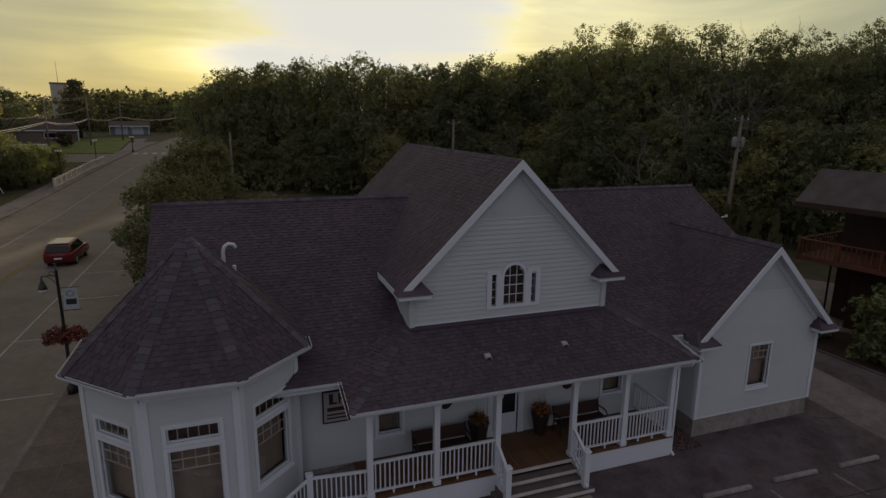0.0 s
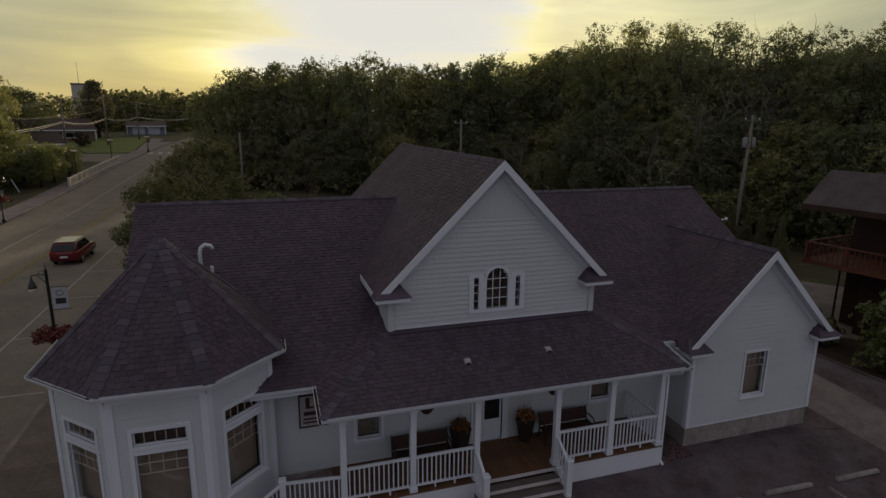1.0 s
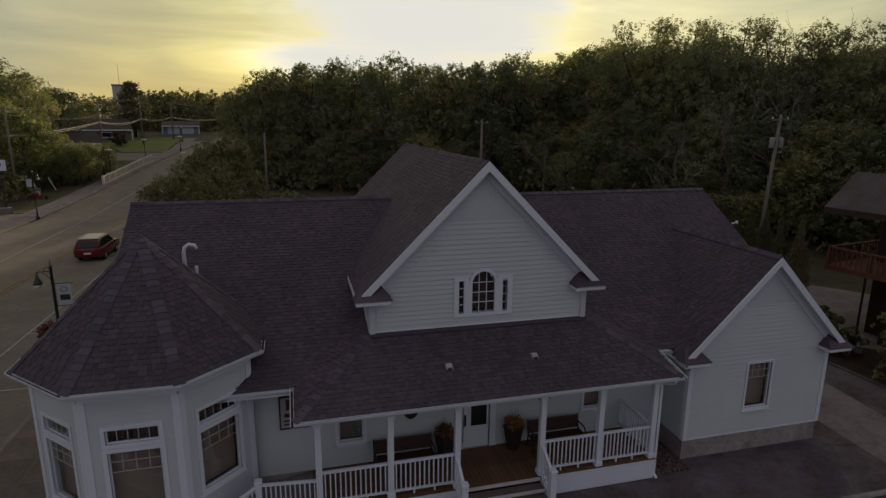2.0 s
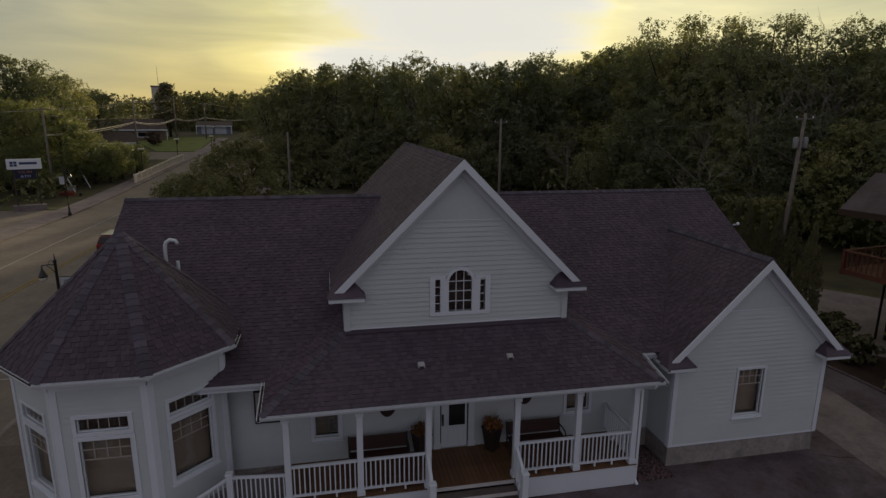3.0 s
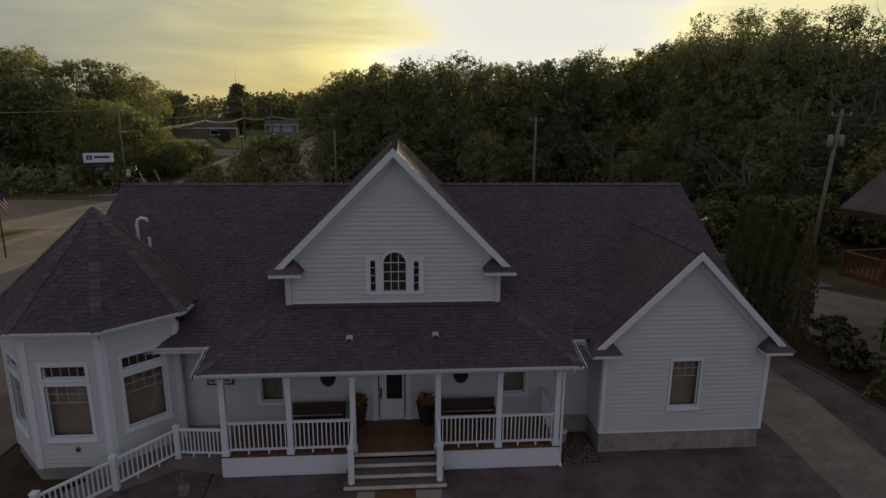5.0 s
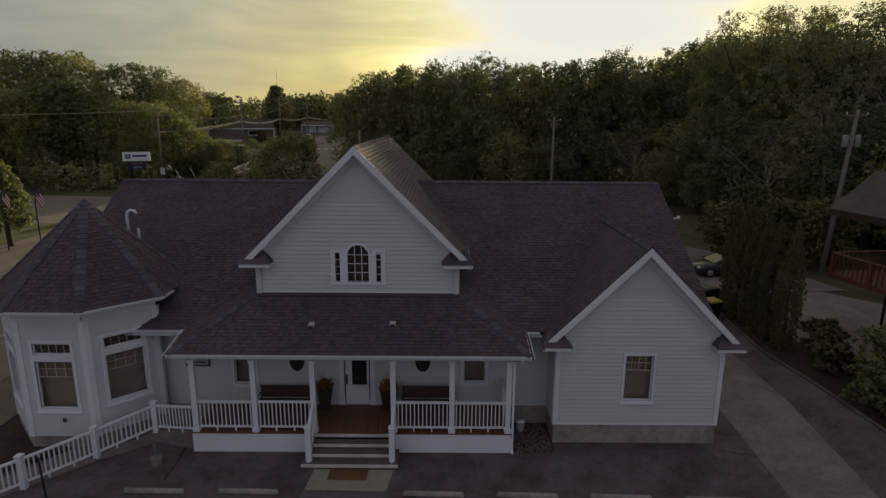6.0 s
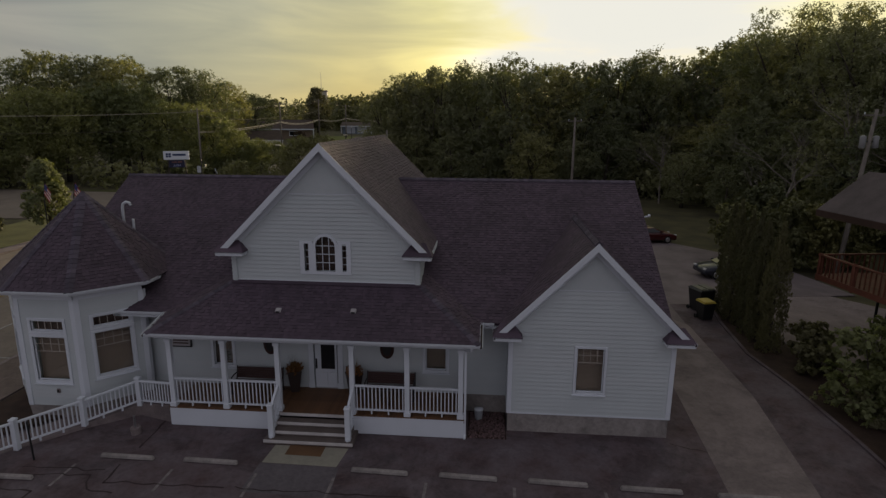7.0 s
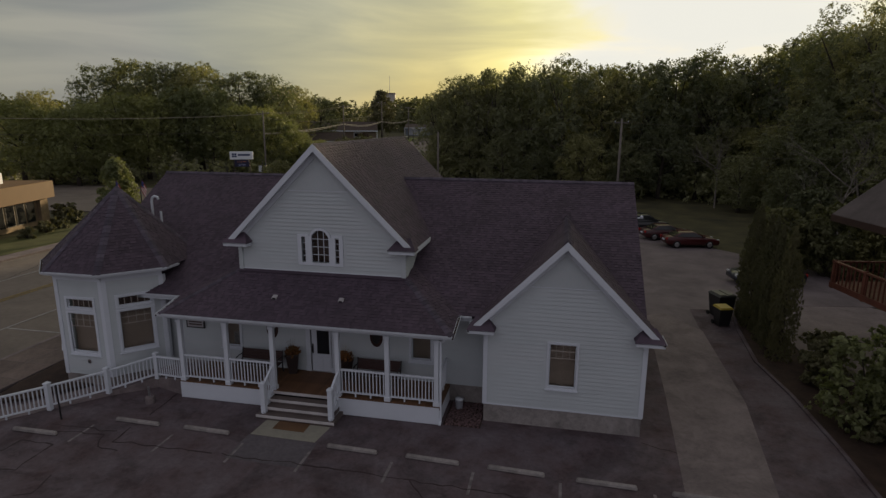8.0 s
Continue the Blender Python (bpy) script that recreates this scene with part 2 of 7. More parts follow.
HEADL = surface("clear_headlamp", (0.55, 0.55, 0.55), 0.15, vary=0.05, bump=0, spec=0.6)


# ---- building blocks ----
class Shape:
    """Collects the faces of one mesh."""

    def __init__(self):
        self.v, self.f = [], []

    def poly(self, *pts):
        n = len(self.v)
        self.v += [tuple(p) for p in pts]
        self.f.append(tuple(range(n, n + len(pts))))
        return self

    def hexa(self, a, b):
        """A solid between two equal rings a and b."""
        n, k = len(self.v), len(a)
        self.v += [tuple(p) for p in a] + [tuple(p) for p in b]
        self.f.append(tuple(range(n + k - 1, n - 1, -1)))
        self.f.append(tuple(range(n + k, n + 2 * k)))
        for i in range(k):
            j = (i + 1) % k
            self.f.append((n + i, n + j, n + k + j, n + k + i))
        return self

    def box(self, x0, x1, y0, y1, z0, z1):
        return self.hexa([(x0, y0, z0), (x1, y0, z0), (x1, y1, z0), (x0, y1, z0)], [(x0, y0, z1), (x1, y0, z1), (x1, y1, z1), (x0, y1, z1)])

    def beam(self, a, b, w, h, up=(0, 0, 1)):
        """A square bar from a to b, w across and h deep."""
        a, b, up = Vector(a), Vector(b), Vector(up)
        d = (b - a).normalized()
        s = d.cross(up)
        s = s.normalized() if s.length > 1e-4 else Vector((1, 0, 0))
        u = s.cross(d).normalized()
        c = [(-w / 2, -h / 2), (w / 2, -h / 2), (w / 2, h / 2), (-w / 2, h / 2)]
        return self.hexa([a + s * p + u * q for p, q in c], [b + s * p + u * q for p, q in c])

    def tube(self, pts, radii, n=8):
        rings = []
        pts = [Vector(p) for p in pts]
        for i, p in enumerate(pts):
            d = (pts[min(i + 1, len(pts) - 1)] - pts[max(i - 1, 0)]).normalized()
            s = d.cross(Vector((0, 1, 0.02)) if abs(d.y) < 0.9 else Vector((1, 0, 0))).normalized()
            u = s.cross(d)
            k = len(self.v)
            self.v += [tuple(p + (s * math.cos(a) + u * math.sin(a)) * radii[i]) for a in (2 * math.pi * j / n for j in range(n))]
            rings.append(k)
        for a, b in zip(rings, rings[1:]):
            for j in range(n):
                self.f.append((a + j, a + (j + 1) % n, b + (j + 1) % n, b + j))
        self.f.append(tuple(range(rings[0] + n - 1, rings[0] - 1, -1)))
        self.f.append(tuple(range(rings[-1], rings[-1] + n)))
        return self

    def lathe(self, c, prof, n=16):
        """Turned about the upright through c; prof is rows of radius, height."""
        return self.tube([(c[0], c[1], c[2] + z) for _, z in prof], [max(r, 0.001) for r, _ in prof], n)

    def mesh(self, name, bevel=0.0, smooth=False, weld=False):
        me = bpy.data.meshes.new(name)
        me.from_pydata(self.v, [], self.f)
        bm = bmesh.new()
        bm.from_mesh(me)
        if len(bm.faces) < 4000:
            bmesh.ops.recalc_face_normals(bm, faces=bm.faces)
        if weld:
            bmesh.ops.remove_doubles(bm, verts=bm.verts, dist=1e-4)
        if bevel:
            bmesh.ops.remove_doubles(bm, verts=bm.verts, dist=1e-5)
            bmesh.ops.bevel(bm, geom=bm.edges, offset=bevel, segments=1, affect="EDGES", clamp_overlap=True)
        bm.to_mesh(me)
        bm.free()
        if smooth:
            me.shade_smooth()
        return me


def part(name, shape, material, parent=None, label="", bevel=0.0, smooth=False):
    me = shape if isinstance(shape, bpy.types.Mesh) else shape.mesh(name, bevel, smooth)
    if material is not None and not me.materials:
        me.materials.append(material)
    ob = new(name, me)
    ob.parent = parent
    if label:
        ob["label"] = label
    return ob


def thing(name, at=(0, 0, 0), turn=0.0, label="", category="", group="", kind=""):
    ob = new(name)
    ob.empty_display_size = 0.2
    ob.matrix_basis = pose(*at, 0, 0, turn)
    return tagged(ob, label, category, group, kind)


def terrain(x, y):
    """The street rises past the bridge."""
    s = min(1.0, max(0.0, (y - 70) / 110))
    return 6.8 * s * s * (3 - 2 * s) + max(0.0, y - 180) * 0.012


def street_x(y):
    """The middle of the street."""
    return -16.0 + (0.00137 * (y - 75) ** 2 if y > 75 else 0.0)


# ---- ground, street and paving ----
def sheet(name, pts, z, material, label, category, thick=0.05, kind="structure"):
    s = Shape().hexa([(x, y, z - thick) for x, y in pts], [(x, y, z) for x, y in pts])
    return tagged(part(name, s, material), label, category, kind=kind)


def ribbon(name, y0, y1, off0, off1, dz, material, label, category, step=3.0, thick=0.04, centre=street_x, parent=None):
    """A strip along the street between two offsets from its middle."""
    s, n = Shape(), max(1, int(round((y1 - y0) / step)))
    ys = [y0 + (y1 - y0) * i / n for i in range(n + 1)]
    k = len(ys)
    for y in ys:
        for o, d in ((off0, 0), (off1, 0), (off1, -thick), (off0, -thick)):
            s.v.append((centre(y) + o, y, terrain(0, y) + dz + d))
    for i in range(k - 1):
        a, b = 4 * i, 4 * i + 4
        for j in range(4):
            s.f.append((a + j, a + (j + 1) % 4, b + (j + 1) % 4, b + j))
    s.f += [(0, 1, 2, 3), (4 * k - 1, 4 * k - 2, 4 * k - 3, 4 * k - 4)]
    ob = part(name, s, material, parent, label if parent else "")
    return ob if parent else tagged(ob, label, category, kind="structure")


g = Shape()
gx = [-2600, -1400, -700, -350, -200, -120] + list(range(-90, 121, 10)) + [160, 230, 350, 700, 1400, 2600]
gy = [-1200, -500, -200, -100, -60, -30] + list(range(0, 201, 8)) + [230, 270, 330, 420, 600, 1000, 1800, 3200]
for y in gy:
    for x in gx:
        g.v.append((x, y, terrain(x, y) - 0.09))
for j in range(len(gy) - 1):
    for i in range(len(gx) - 1):
        a = j * len(gx) + i
        g.f.append((a, a + 1, a + 1 + len(gx), a + len(gx)))
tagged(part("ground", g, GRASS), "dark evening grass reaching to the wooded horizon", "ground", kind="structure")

road = ribbon("road", -60, 260, -9.0, 8.45, -0.02, ROADTOP, "wide grey asphalt street with worn lane lines", "road")
ribbon("centre_line", -60, 150, -0.22, -0.10, 0.0, YELLOWLINE, "", "", parent=road, thick=0.015)
ribbon("centre_line", -60, 150, 0.10, 0.22, 0.0, YELLOWLINE, "", "", parent=road, thick=0.015)
ribbon("parking_line", -30, 74, 4.64, 4.76, 0.0, WHITELINE, "", "", parent=road, thick=0.015)
ribbon("edge_line", -30, 120, -4.06, -3.94, 0.0, WHITELINE, "", "", parent=road, thick=0.015)
for y in (12.0, 18.8, 25.6, 32.7, 39.8, 46.6, 53.4, 60.2):
    part("stall_tick", Shape().box(-11.25, -7.8, y - 0.05, y + 0.05, -0.02, -0.004), WHITELINE, road)
for i in range(9):
    x = street_x(131) - 8.4 + 1.75 * i
    z0, z1 = terrain(0, 130.4), terrain(0, 132.8)
    part("crosswalk_bar", Shape().hexa([(x, 130.4, z0 - 0.04), (x + 0.85, 130.4, z0 - 0.04), (x + 0.85, 132.8, z1 - 0.04), (x, 132.8, z1 - 0.04)],
                                       [(x, 130.4, z0 + 0.01), (x + 0.85, 130.4, z0 + 0.01), (x + 0.85, 132.8, z1 + 0.01), (x, 132.8, z1 + 0.01)]), WHITELINE, road)
ribbon("kerb", -60, 150, 8.45, 8.62, 0.11, CONCRETE, "pale concrete kerb along the street", "kerb", thick=0.2)
ribbon("kerb", -60, 150, -9.17, -9.0, 0.11, CONCRETE, "pale concrete kerb along the street", "kerb", thick=0.2)
pavement = ribbon("pavement", -60, 150, 8.62, 11.3, 0.10, CONCRETE, "weathered concrete pavement with brick edge strip", "pavement", thick=0.12)
ribbon("pavement", -60, 150, -12.0, -9.17, 0.10, CONCRETE, "weathered concrete pavement across the street", "pavement", thick=0.12)

SLAB = surface("brownish_pavement_slab", (0.165, 0.128, 0.112), 0.9, vary=0.16, scale=1.4, grain=34, bump=0.25, stain=0.2, blotch=0.16, island=0.14, spec=0.2)
slab_mesh = Shape().box(-0.655, 0.655, -0.735, 0.735, -0.03, 0.0).mesh("paving_slab", 0.008)
for i in range(26):
    for x in (-6.70, -5.37):
        part("paving_slab", slab_mesh, SLAB, pavement).location = (x, -2.0 + 1.49 * i, 0.106)

lot = sheet("parking_lot", [(-4.6, -60), (27.0, -60), (27.0, 15.0), (20.0, 17.0), (20.0, 15.9), (-4.6, 15.9)], 0.0, ASPHALT, "dark worn asphalt parking lot with patches and cracks", "parking lot")
sheet("back_lot", [(20.0, 17.0), (27.0, 15.0), (27.2, 30.5), (31.0, 32.0), (37.5, 33.0), (36.0, 42.0), (30.2, 49.0), (26.5, 60.0), (20.0, 66.0), (-4.0, 66.0), (-4.0, 31.0), (20.0, 31.0)], 0.0, BACKLOT, "grey paved yard behind the house", "yard")
sheet("concrete_drive", [(20.9, 4.0), (22.6, 4.0), (23.9, 12.0), (24.7, 18.0), (24.9, 26.2), (23.4, 29.0), (22.3, 28.2), (21.7, 18.0), (21.2, 11.5)], 0.010, CONCRETE, "pale concrete drive strip beside the house", "drive", thick=0.03)
sheet("side_asphalt", [(24.3, 15.2), (27.0, 14.9), (27.2, 30.2), (25.0, 30.0)], 0.004, ASPHALT, "dark reddish asphalt strip beside the drive", "paving", thick=0.03)
sheet("side_asphalt", [(20.35, 15.8), (22.0, 15.4), (22.6, 28.0), (20.35, 28.0)], 0.004, ASPHALT, "dark reddish asphalt strip along the house wall", "paving", thick=0.03)
sheet("neighbour_drive", [(28.9, 21.8), (30.6, 20.4), (40.0, 17.0), (43.0, 22.5), (38.7, 29.0), (35.0, 33.7), (29.0, 32.8)], -0.02, CONCRETE, "pale concrete yard beside the neighbouring house", "drive", thick=0.04)
sheet("mulch_bed", [(27.0, -20), (34.0, -20), (33.0, 19.0), (30.5, 20.3), (28.8, 21.8), (28.7, 30.6), (27.3, 30.5), (26.5, 22.4), (26.75, 18.0)], 0.03, MULCH, "dark bark mulch bed under the shrubs", "bed", thick=0.12)
sheet("turret_bed", [(-4.25, 12.2), (-4.1, 11.6), (-3.0, 12.2), (-1.0, 14.2), (-1.5, 15.5), (-4.0, 17.4), (-4.55, 16.6), (-4.5, 13.4)], 0.14, MULCH, "dark mulch bed at the foot of the turret", "bed", thick=0.1)
sheet("gravel_bed", [(13.35, 13.9), (14.7, 13.9), (14.7, 15.75), (13.35, 15.75)], 0.02, MULCH, "dark lava stone bed between porch and wing", "bed", thick=0.06)
kb = Shape()
ek = [(26.6, 5.0), (26.8, 15.0), (26.7, 19.0), (26.35, 22.4), (26.75, 26.7), (27.4, 30.2), (28.2, 31.5)]
for a, b in zip(ek, ek[1:]):
    kb.beam((*a, 0.0), (*b, 0.0), 0.14, 0.16)
tagged(part("kerb", kb, ASPHALT), "low concrete kerb beside the drive", "kerb", kind="structure")

# ---- the house ----
house = thing("house", label="white vinyl-sided house with dark shingle roofs, gables and turret", category="house")
WALL_Y, WING_Y, FLOOR = 15.78, 14.49, 0.72
MS = 0.629                                    # pitch of the main roof


def main_z(y):
    return 8.17 - abs(y - 21.72) * MS


class Face:
    """An upright wall plane: u runs along it, d stands out from it."""

    def __init__(self, x, y, ang):
        a = radians(ang)                       # the direction that the wall faces
        self.o, self.n = Vector((x, y, 0)), Vector((math.cos(a), math.sin(a), 0))
        self.u = Vector((-math.sin(a), math.cos(a), 0))

    def p(self, u, d, z):
        return self.o + self.u * u + self.n * d + Vector((0, 0, z))

    def block(self, s, u0, u1, d0, d1, z0, z1):
        return s.hexa([self.p(u0, d0, z0), self.p(u1, d0, z0), self.p(u1, d1, z0), self.p(u0, d1, z0)],
                      [self.p(u0, d0, z1), self.p(u1, d0, z1), self.p(u1, d1, z1), self.p(u0, d1, z1)])

    def ring(self, s, u0, u1, z0, z1, w, d0, d1):
        """A closed frame round the opening u0..u1, z0..z1, w wide."""
        k = len(s.v)
        for a in (0.0, w):
            for d in (d0, d1):
                s.v += [tuple(self.p(u, d, z)) for u, z in ((u0 - a, z0 - a), (u1 + a, z0 - a), (u1 + a, z1 + a), (u0 - a, z1 + a))]
        for i in range(4):
            j = (i + 1) % 4
            s.f += [(k + i, k + j, k + 8 + j, k + 8 + i), (k + 4 + i, k + 12 + i, k + 12 + j, k + 4 + j),
                    (k + i, k + 4 + i, k + 4 + j, k + j), (k + 8 + i, k + 8 + j, k + 12 + j, k + 12 + i)]
        return s


def span(poly, z):
    """Where the level z cuts a convex outline of (u, z) corners."""
    us = []
    for (a, za), (b, zb) in zip(poly, poly[1:] + poly[:1]):
        if (za - z) * (zb - z) <= 0 and abs(za - zb) > 1e-9:
            us.append(a + (b - a) * (z - za) / (zb - za))
    return (min(us), max(us)) if us else None


def cut(lo, hi, holes):
    """[lo, hi] less the holes: rows of start and end, where each end is a pair for bottom and top."""
    out, start = [], lo
    for h0, h1 in sorted(holes):
        if h1 <= min(lo) or h0 >= max(hi):
            continue
        out.append((start, (h0, h0)))
        start = (h1, h1)
    out.append((start, hi))
    return [(a, b) for a, b in out if b[0] - a[0] > 0.015 or b[1] - a[1] > 0.015]


def sided_wall(face, outline, holes=(), material=None, lap=0.15, name="wall", thick=0.16, zstart=None, lo_boards=True):
    """A wall with real openings, and every siding board on it."""
    material = material or SIDING
    zs = sorted({z for _, z in outline} | {z for h in holes for z in h[2:]})
    s = Shape()
    for z0, z1 in zip(zs, zs[1:]):
        if z1 - z0 < 1e-4:
            continue
        a, b = span(outline, z0 + 1e-4), span(outline, z1 - 1e-4)
        hs = [(h[0], h[1]) for h in holes if h[2] < z1 - 1e-4 and h[3] > z0 + 1e-4]
        for l, r in cut((a[0], b[0]), (a[1], b[1]), hs):
            ups = [u for u in sorted({v for h in holes for v in h[:2]}) if max(l) + 0.01 < u < min(r) - 0.01]
            ends = [l] + [(u, u) for u in ups] + [r]
            for p, q in zip(ends, ends[1:]):
                s.hexa([face.p(p[0], 0, z0), face.p(q[0], 0, z0), face.p(q[0], -thick, z0), face.p(p[0], -thick, z0)],
                       [face.p(p[1], 0, z1), face.p(q[1], 0, z1), face.p(q[1], -thick, z1), face.p(p[1], -thick, z1)])
    wall = part(name, s.mesh(name, weld=True), material, house)
    if lo_boards:
        z, top = zs[0] if zstart is None else zstart, zs[-1]
        while z < top - 0.03:
            z1 = min(z + lap, top)
            a, b = span(outline, z + 1e-3), span(outline, z1 - 1e-3)
            hs = [(h[0], h[1]) for h in holes if h[2] < z1 - 0.02 and h[3] > z + 0.02]
            if a and b:
                for l, r in cut((a[0], b[0]), (a[1], b[1]), hs):
                    q = Shape().hexa([face.p(l[0], 0.001, z), face.p(r[0], 0.001, z), face.p(r[0], 0.028, z), face.p(l[0], 0.028, z)],
                                     [face.p(l[1], 0.001, z1), face.p(r[1], 0.001, z1), face.p(r[1], 0.003, z1), face.p(l[1], 0.003, z1)])
                    part("siding_board", q, material, wall)
            z = z1
    return wall


def window(face, u0, u1, z0, z1, cols, rows, grid_low, casing=0.11, blind=None, label="", sill=True, shade_label="drawn tan roller blind"):
    """A framed window: casing, sash, glass and glazing bars; bars from grid_low up."""
    s = Shape()
    face.ring(s, u0, u1, z0, z1, casing, -0.02, 0.05)
    w = part("window", s, TRIM, house, label or "white-framed window", bevel=0.006)
    s = Shape()
    face.ring(s, u0 + 0.04, u1 - 0.04, z0 + 0.04, z1 - 0.04, 0.04, -0.07, -0.022)
    part("sash", s, TRIM, w)
    if sill:
        s = Shape()
        face.block(s, u0 - casing - 0.03, u1 + casing + 0.03, 0.0, 0.09, z0 - casing - 0.035, z0 - casing)
        part("sill", s, TRIM, w)
    s = Shape()
    face.block(s, u0 + 0.03, u1 - 0.03, -0.058, -0.052, z0 + 0.03, z1 - 0.03)
    pane = part("pane", s, GLASS, w)
    pane.visible_shadow = False
    for i in range(1, cols):
        u = u0 + (u1 - u0) * i / cols
        s = Shape()
        face.block(s, u - 0.009, u + 0.009, -0.05, -0.032, grid_low, z1 - 0.03)
        part("glazing_bar", s, GRILLE, w)
    for j in range(rows):
        z = grid_low + (z1 - grid_low) * j / rows
        if z > z0 + 0.05:
            s = Shape()
            face.block(s, u0 + 0.03, u1 - 0.03, -0.049, -0.031, z - 0.009, z + 0.009)
            part("glazing_bar", s, GRILLE, w)
    s = Shape()
    face.block(s, u0 - 0.05, u1 + 0.05, -0.30, -0.28, z0 - 0.05, z1 + 0.05)
    part("blind", s, blind or BLIND, w, shade_label)
    return w


def roof_basis(pts):
    pts = [Vector(p) for p in pts]
    n = (pts[1] - pts[0]).cross(pts[2] - pts[0]).normalized()
    if n.z < 0:
        n = -n
    u = Vector((0, 0, 1)).cross(n).normalized()
    return pts, n, u, n.cross(u)


LAP = 0.143


def roof_plane(pts, name="roof", single=False, seed=1):
    """A roof slab, with its courses of shingle tabs. single: each tab is an object."""
    pts, n, u, v = roof_basis(pts)
    slab = Shape().hexa([p - n * 0.12 for p in pts], [p for p in pts])
    roof = part(name, slab, SHINGLE, house, "dark weathered asphalt shingle roof")
    o = pts[0]
    flat = [((p - o).dot(u), (p - o).dot(v)) for p in pts]
    rnd = random.Random(seed)
    lo, hi = min(b for _, b in flat), max(b for _, b in flat)
    verts, faces = [], []
    high = False
    y = lo
    while y < hi - 0.02:
        r = span(flat, min(y + 0.06, hi - 0.003))
        if r:
            x = r[0] - rnd.random() * 0.1
            while x < r[1]:
                w = rnd.choice((0.09, 0.12, 0.16, 0.21))
                a, b = max(x, r[0]), min(x + w - 0.006, r[1])
                if b - a > 0.02:
                    high = not high
                    lift = rnd.choice((0.018, 0.022)) if high else rnd.choice((0.005, 0.008))
                    drop = 0.0 if high else -0.012
                    k = len(verts)
                    top = min(y + LAP * 1.08, hi)
                    c = [(a, y - drop, lift), (b, y - drop, lift), (b, top, 0.003), (a, top, 0.003), (a, y - drop, -0.004), (b, y - drop, -0.004)]
                    verts += [o + u * p + v * q + n * h for p, q, h in c]
                    faces.append(((k, k + 1, k + 2, k + 3), (k + 4, k + 5, k + 1, k), (k + 4, k, k + 3), (k + 5, k + 2, k + 1)))
                x += w
        y += LAP
    if single:
        for i, fs in enumerate(faces):
            vs = verts[6 * i:6 * i + 6]
            me = bpy.data.meshes.new("shingle")
            me.from_pydata(vs, [], [tuple(j - 6 * i for j in f) for f in fs])
            part("shingle", me, SHINGLE, roof)
    else:
        me = bpy.data.meshes.new("shingles")
        me.from_pydata(verts, [], [f for fs in faces for f in fs])
        tagged(part("shingles", me, SHINGLE, roof), kind="stuff")
    return roof


def caps(a, b, n1, n2, parent, width=0.17, material=None, seed=3, taper=0.0, vent=0.0):
    """Bent cap shingles along a ridge or hip, between two roof planes with the normals n1 and n2."""
    a, b = Vector(a), Vector(b)
    d = (b - a).normalized()
    n1, n2 = Vector(n1).normalized(), Vector(n2).normalized()
    s1, s2 = d.cross(n1).normalized(), d.cross(n2).normalized()
    mid = (n1 + n2).normalized()
    if s1.dot(mid) > 0:
        s1 = -s1
    if s2.dot(mid) > 0:
        s2 = -s2
    if s1.dot(s2) > 0.99:
        s2 = -s1
    up = (n1 + n2).normalized()
    length, t, rnd = (b - a).length, 0.0, random.Random(seed)
    s = Shape()
    while t < length - 0.02:
        e = min(t + 0.235, length)
        lift = vent + 0.030 + rnd.random() * 0.006
        p, q = a + d * t + up * lift, a + d * e + up * (vent + 0.016)
        w = width * (0.95 + rnd.random() * 0.1) * min(1.0, (length - t) / taper if taper else 1.0)
        s.poly(p + s1 * w, p, q, q + s1 * w)
        s.f[-1] = tuple(s.f[-1])
        k = len(s.v) - 4
        s.v += [tuple(p + s2 * w), tuple(q + s2 * w), tuple(p + s1 * w - up * 0.03), tuple(p - up * 0.03), tuple(p + s2 * w - up * 0.03)]
        s.f += [(k + 1, k + 4, k + 5, k + 2), (k, k + 6, k + 7, k + 1), (k + 1, k + 7, k + 8, k + 4)]
        t += 0.2
    if vent:
        w = width * 0.92
        ring = [s1 * w, s1 * w + up * (vent + 0.012), up * (vent + 0.012), s2 * w + up * (vent + 0.012), s2 * w, Vector((0, 0, 0))]
        part("ridge_vent", Shape().hexa([a + r for r in ring], [b + r for r in ring]), CAP, parent)
    return tagged(part("cap_shingles", s, material or CAP, parent, "lighter grey cap shingles"), kind="stuff")


def gutter(a, b, parent, out):
    """White trough with a back, along an eave from a to b; out points away from the wall."""
    a, b, out = Vector(a), Vector(b), Vector(out).normalized()
    prof = [(0.0, 0.0), (0.0, -0.10), (0.06, -0.10), (0.095, -0.03), (0.10, 0.0), (0.088, 0.0), (0.083, -0.028), (0.054, -0.09), (0.010, -0.09), (0.010, 0.0)]
    z = Vector((0, 0, 1))
    s = Shape().hexa([a + out * p + z * q for p, q in prof], [b + out * p + z * q for p, q in prof])
    gt = part("gutter", s, TRIM, house, "white metal gutter")
    # dark brown fill along the inside of the trough
    k = [(0.010, -0.04), (0.078, -0.04), (0.056, -0.088), (0.010, -0.088)]
    part("gutter_litter", Shape().hexa([a + out * p + z * q for p, q in k], [b + out * p + z * q for p, q in k]), TROUGHFILL, gt, "dark leaf litter in the trough")
    return gt


def board(name, a, b, w, h, up=(0, 0, 1), label="", parent=None, mat=None):
    return part(name, Shape().beam(a, b, w, h, up), mat or TRIM, parent or house, label)


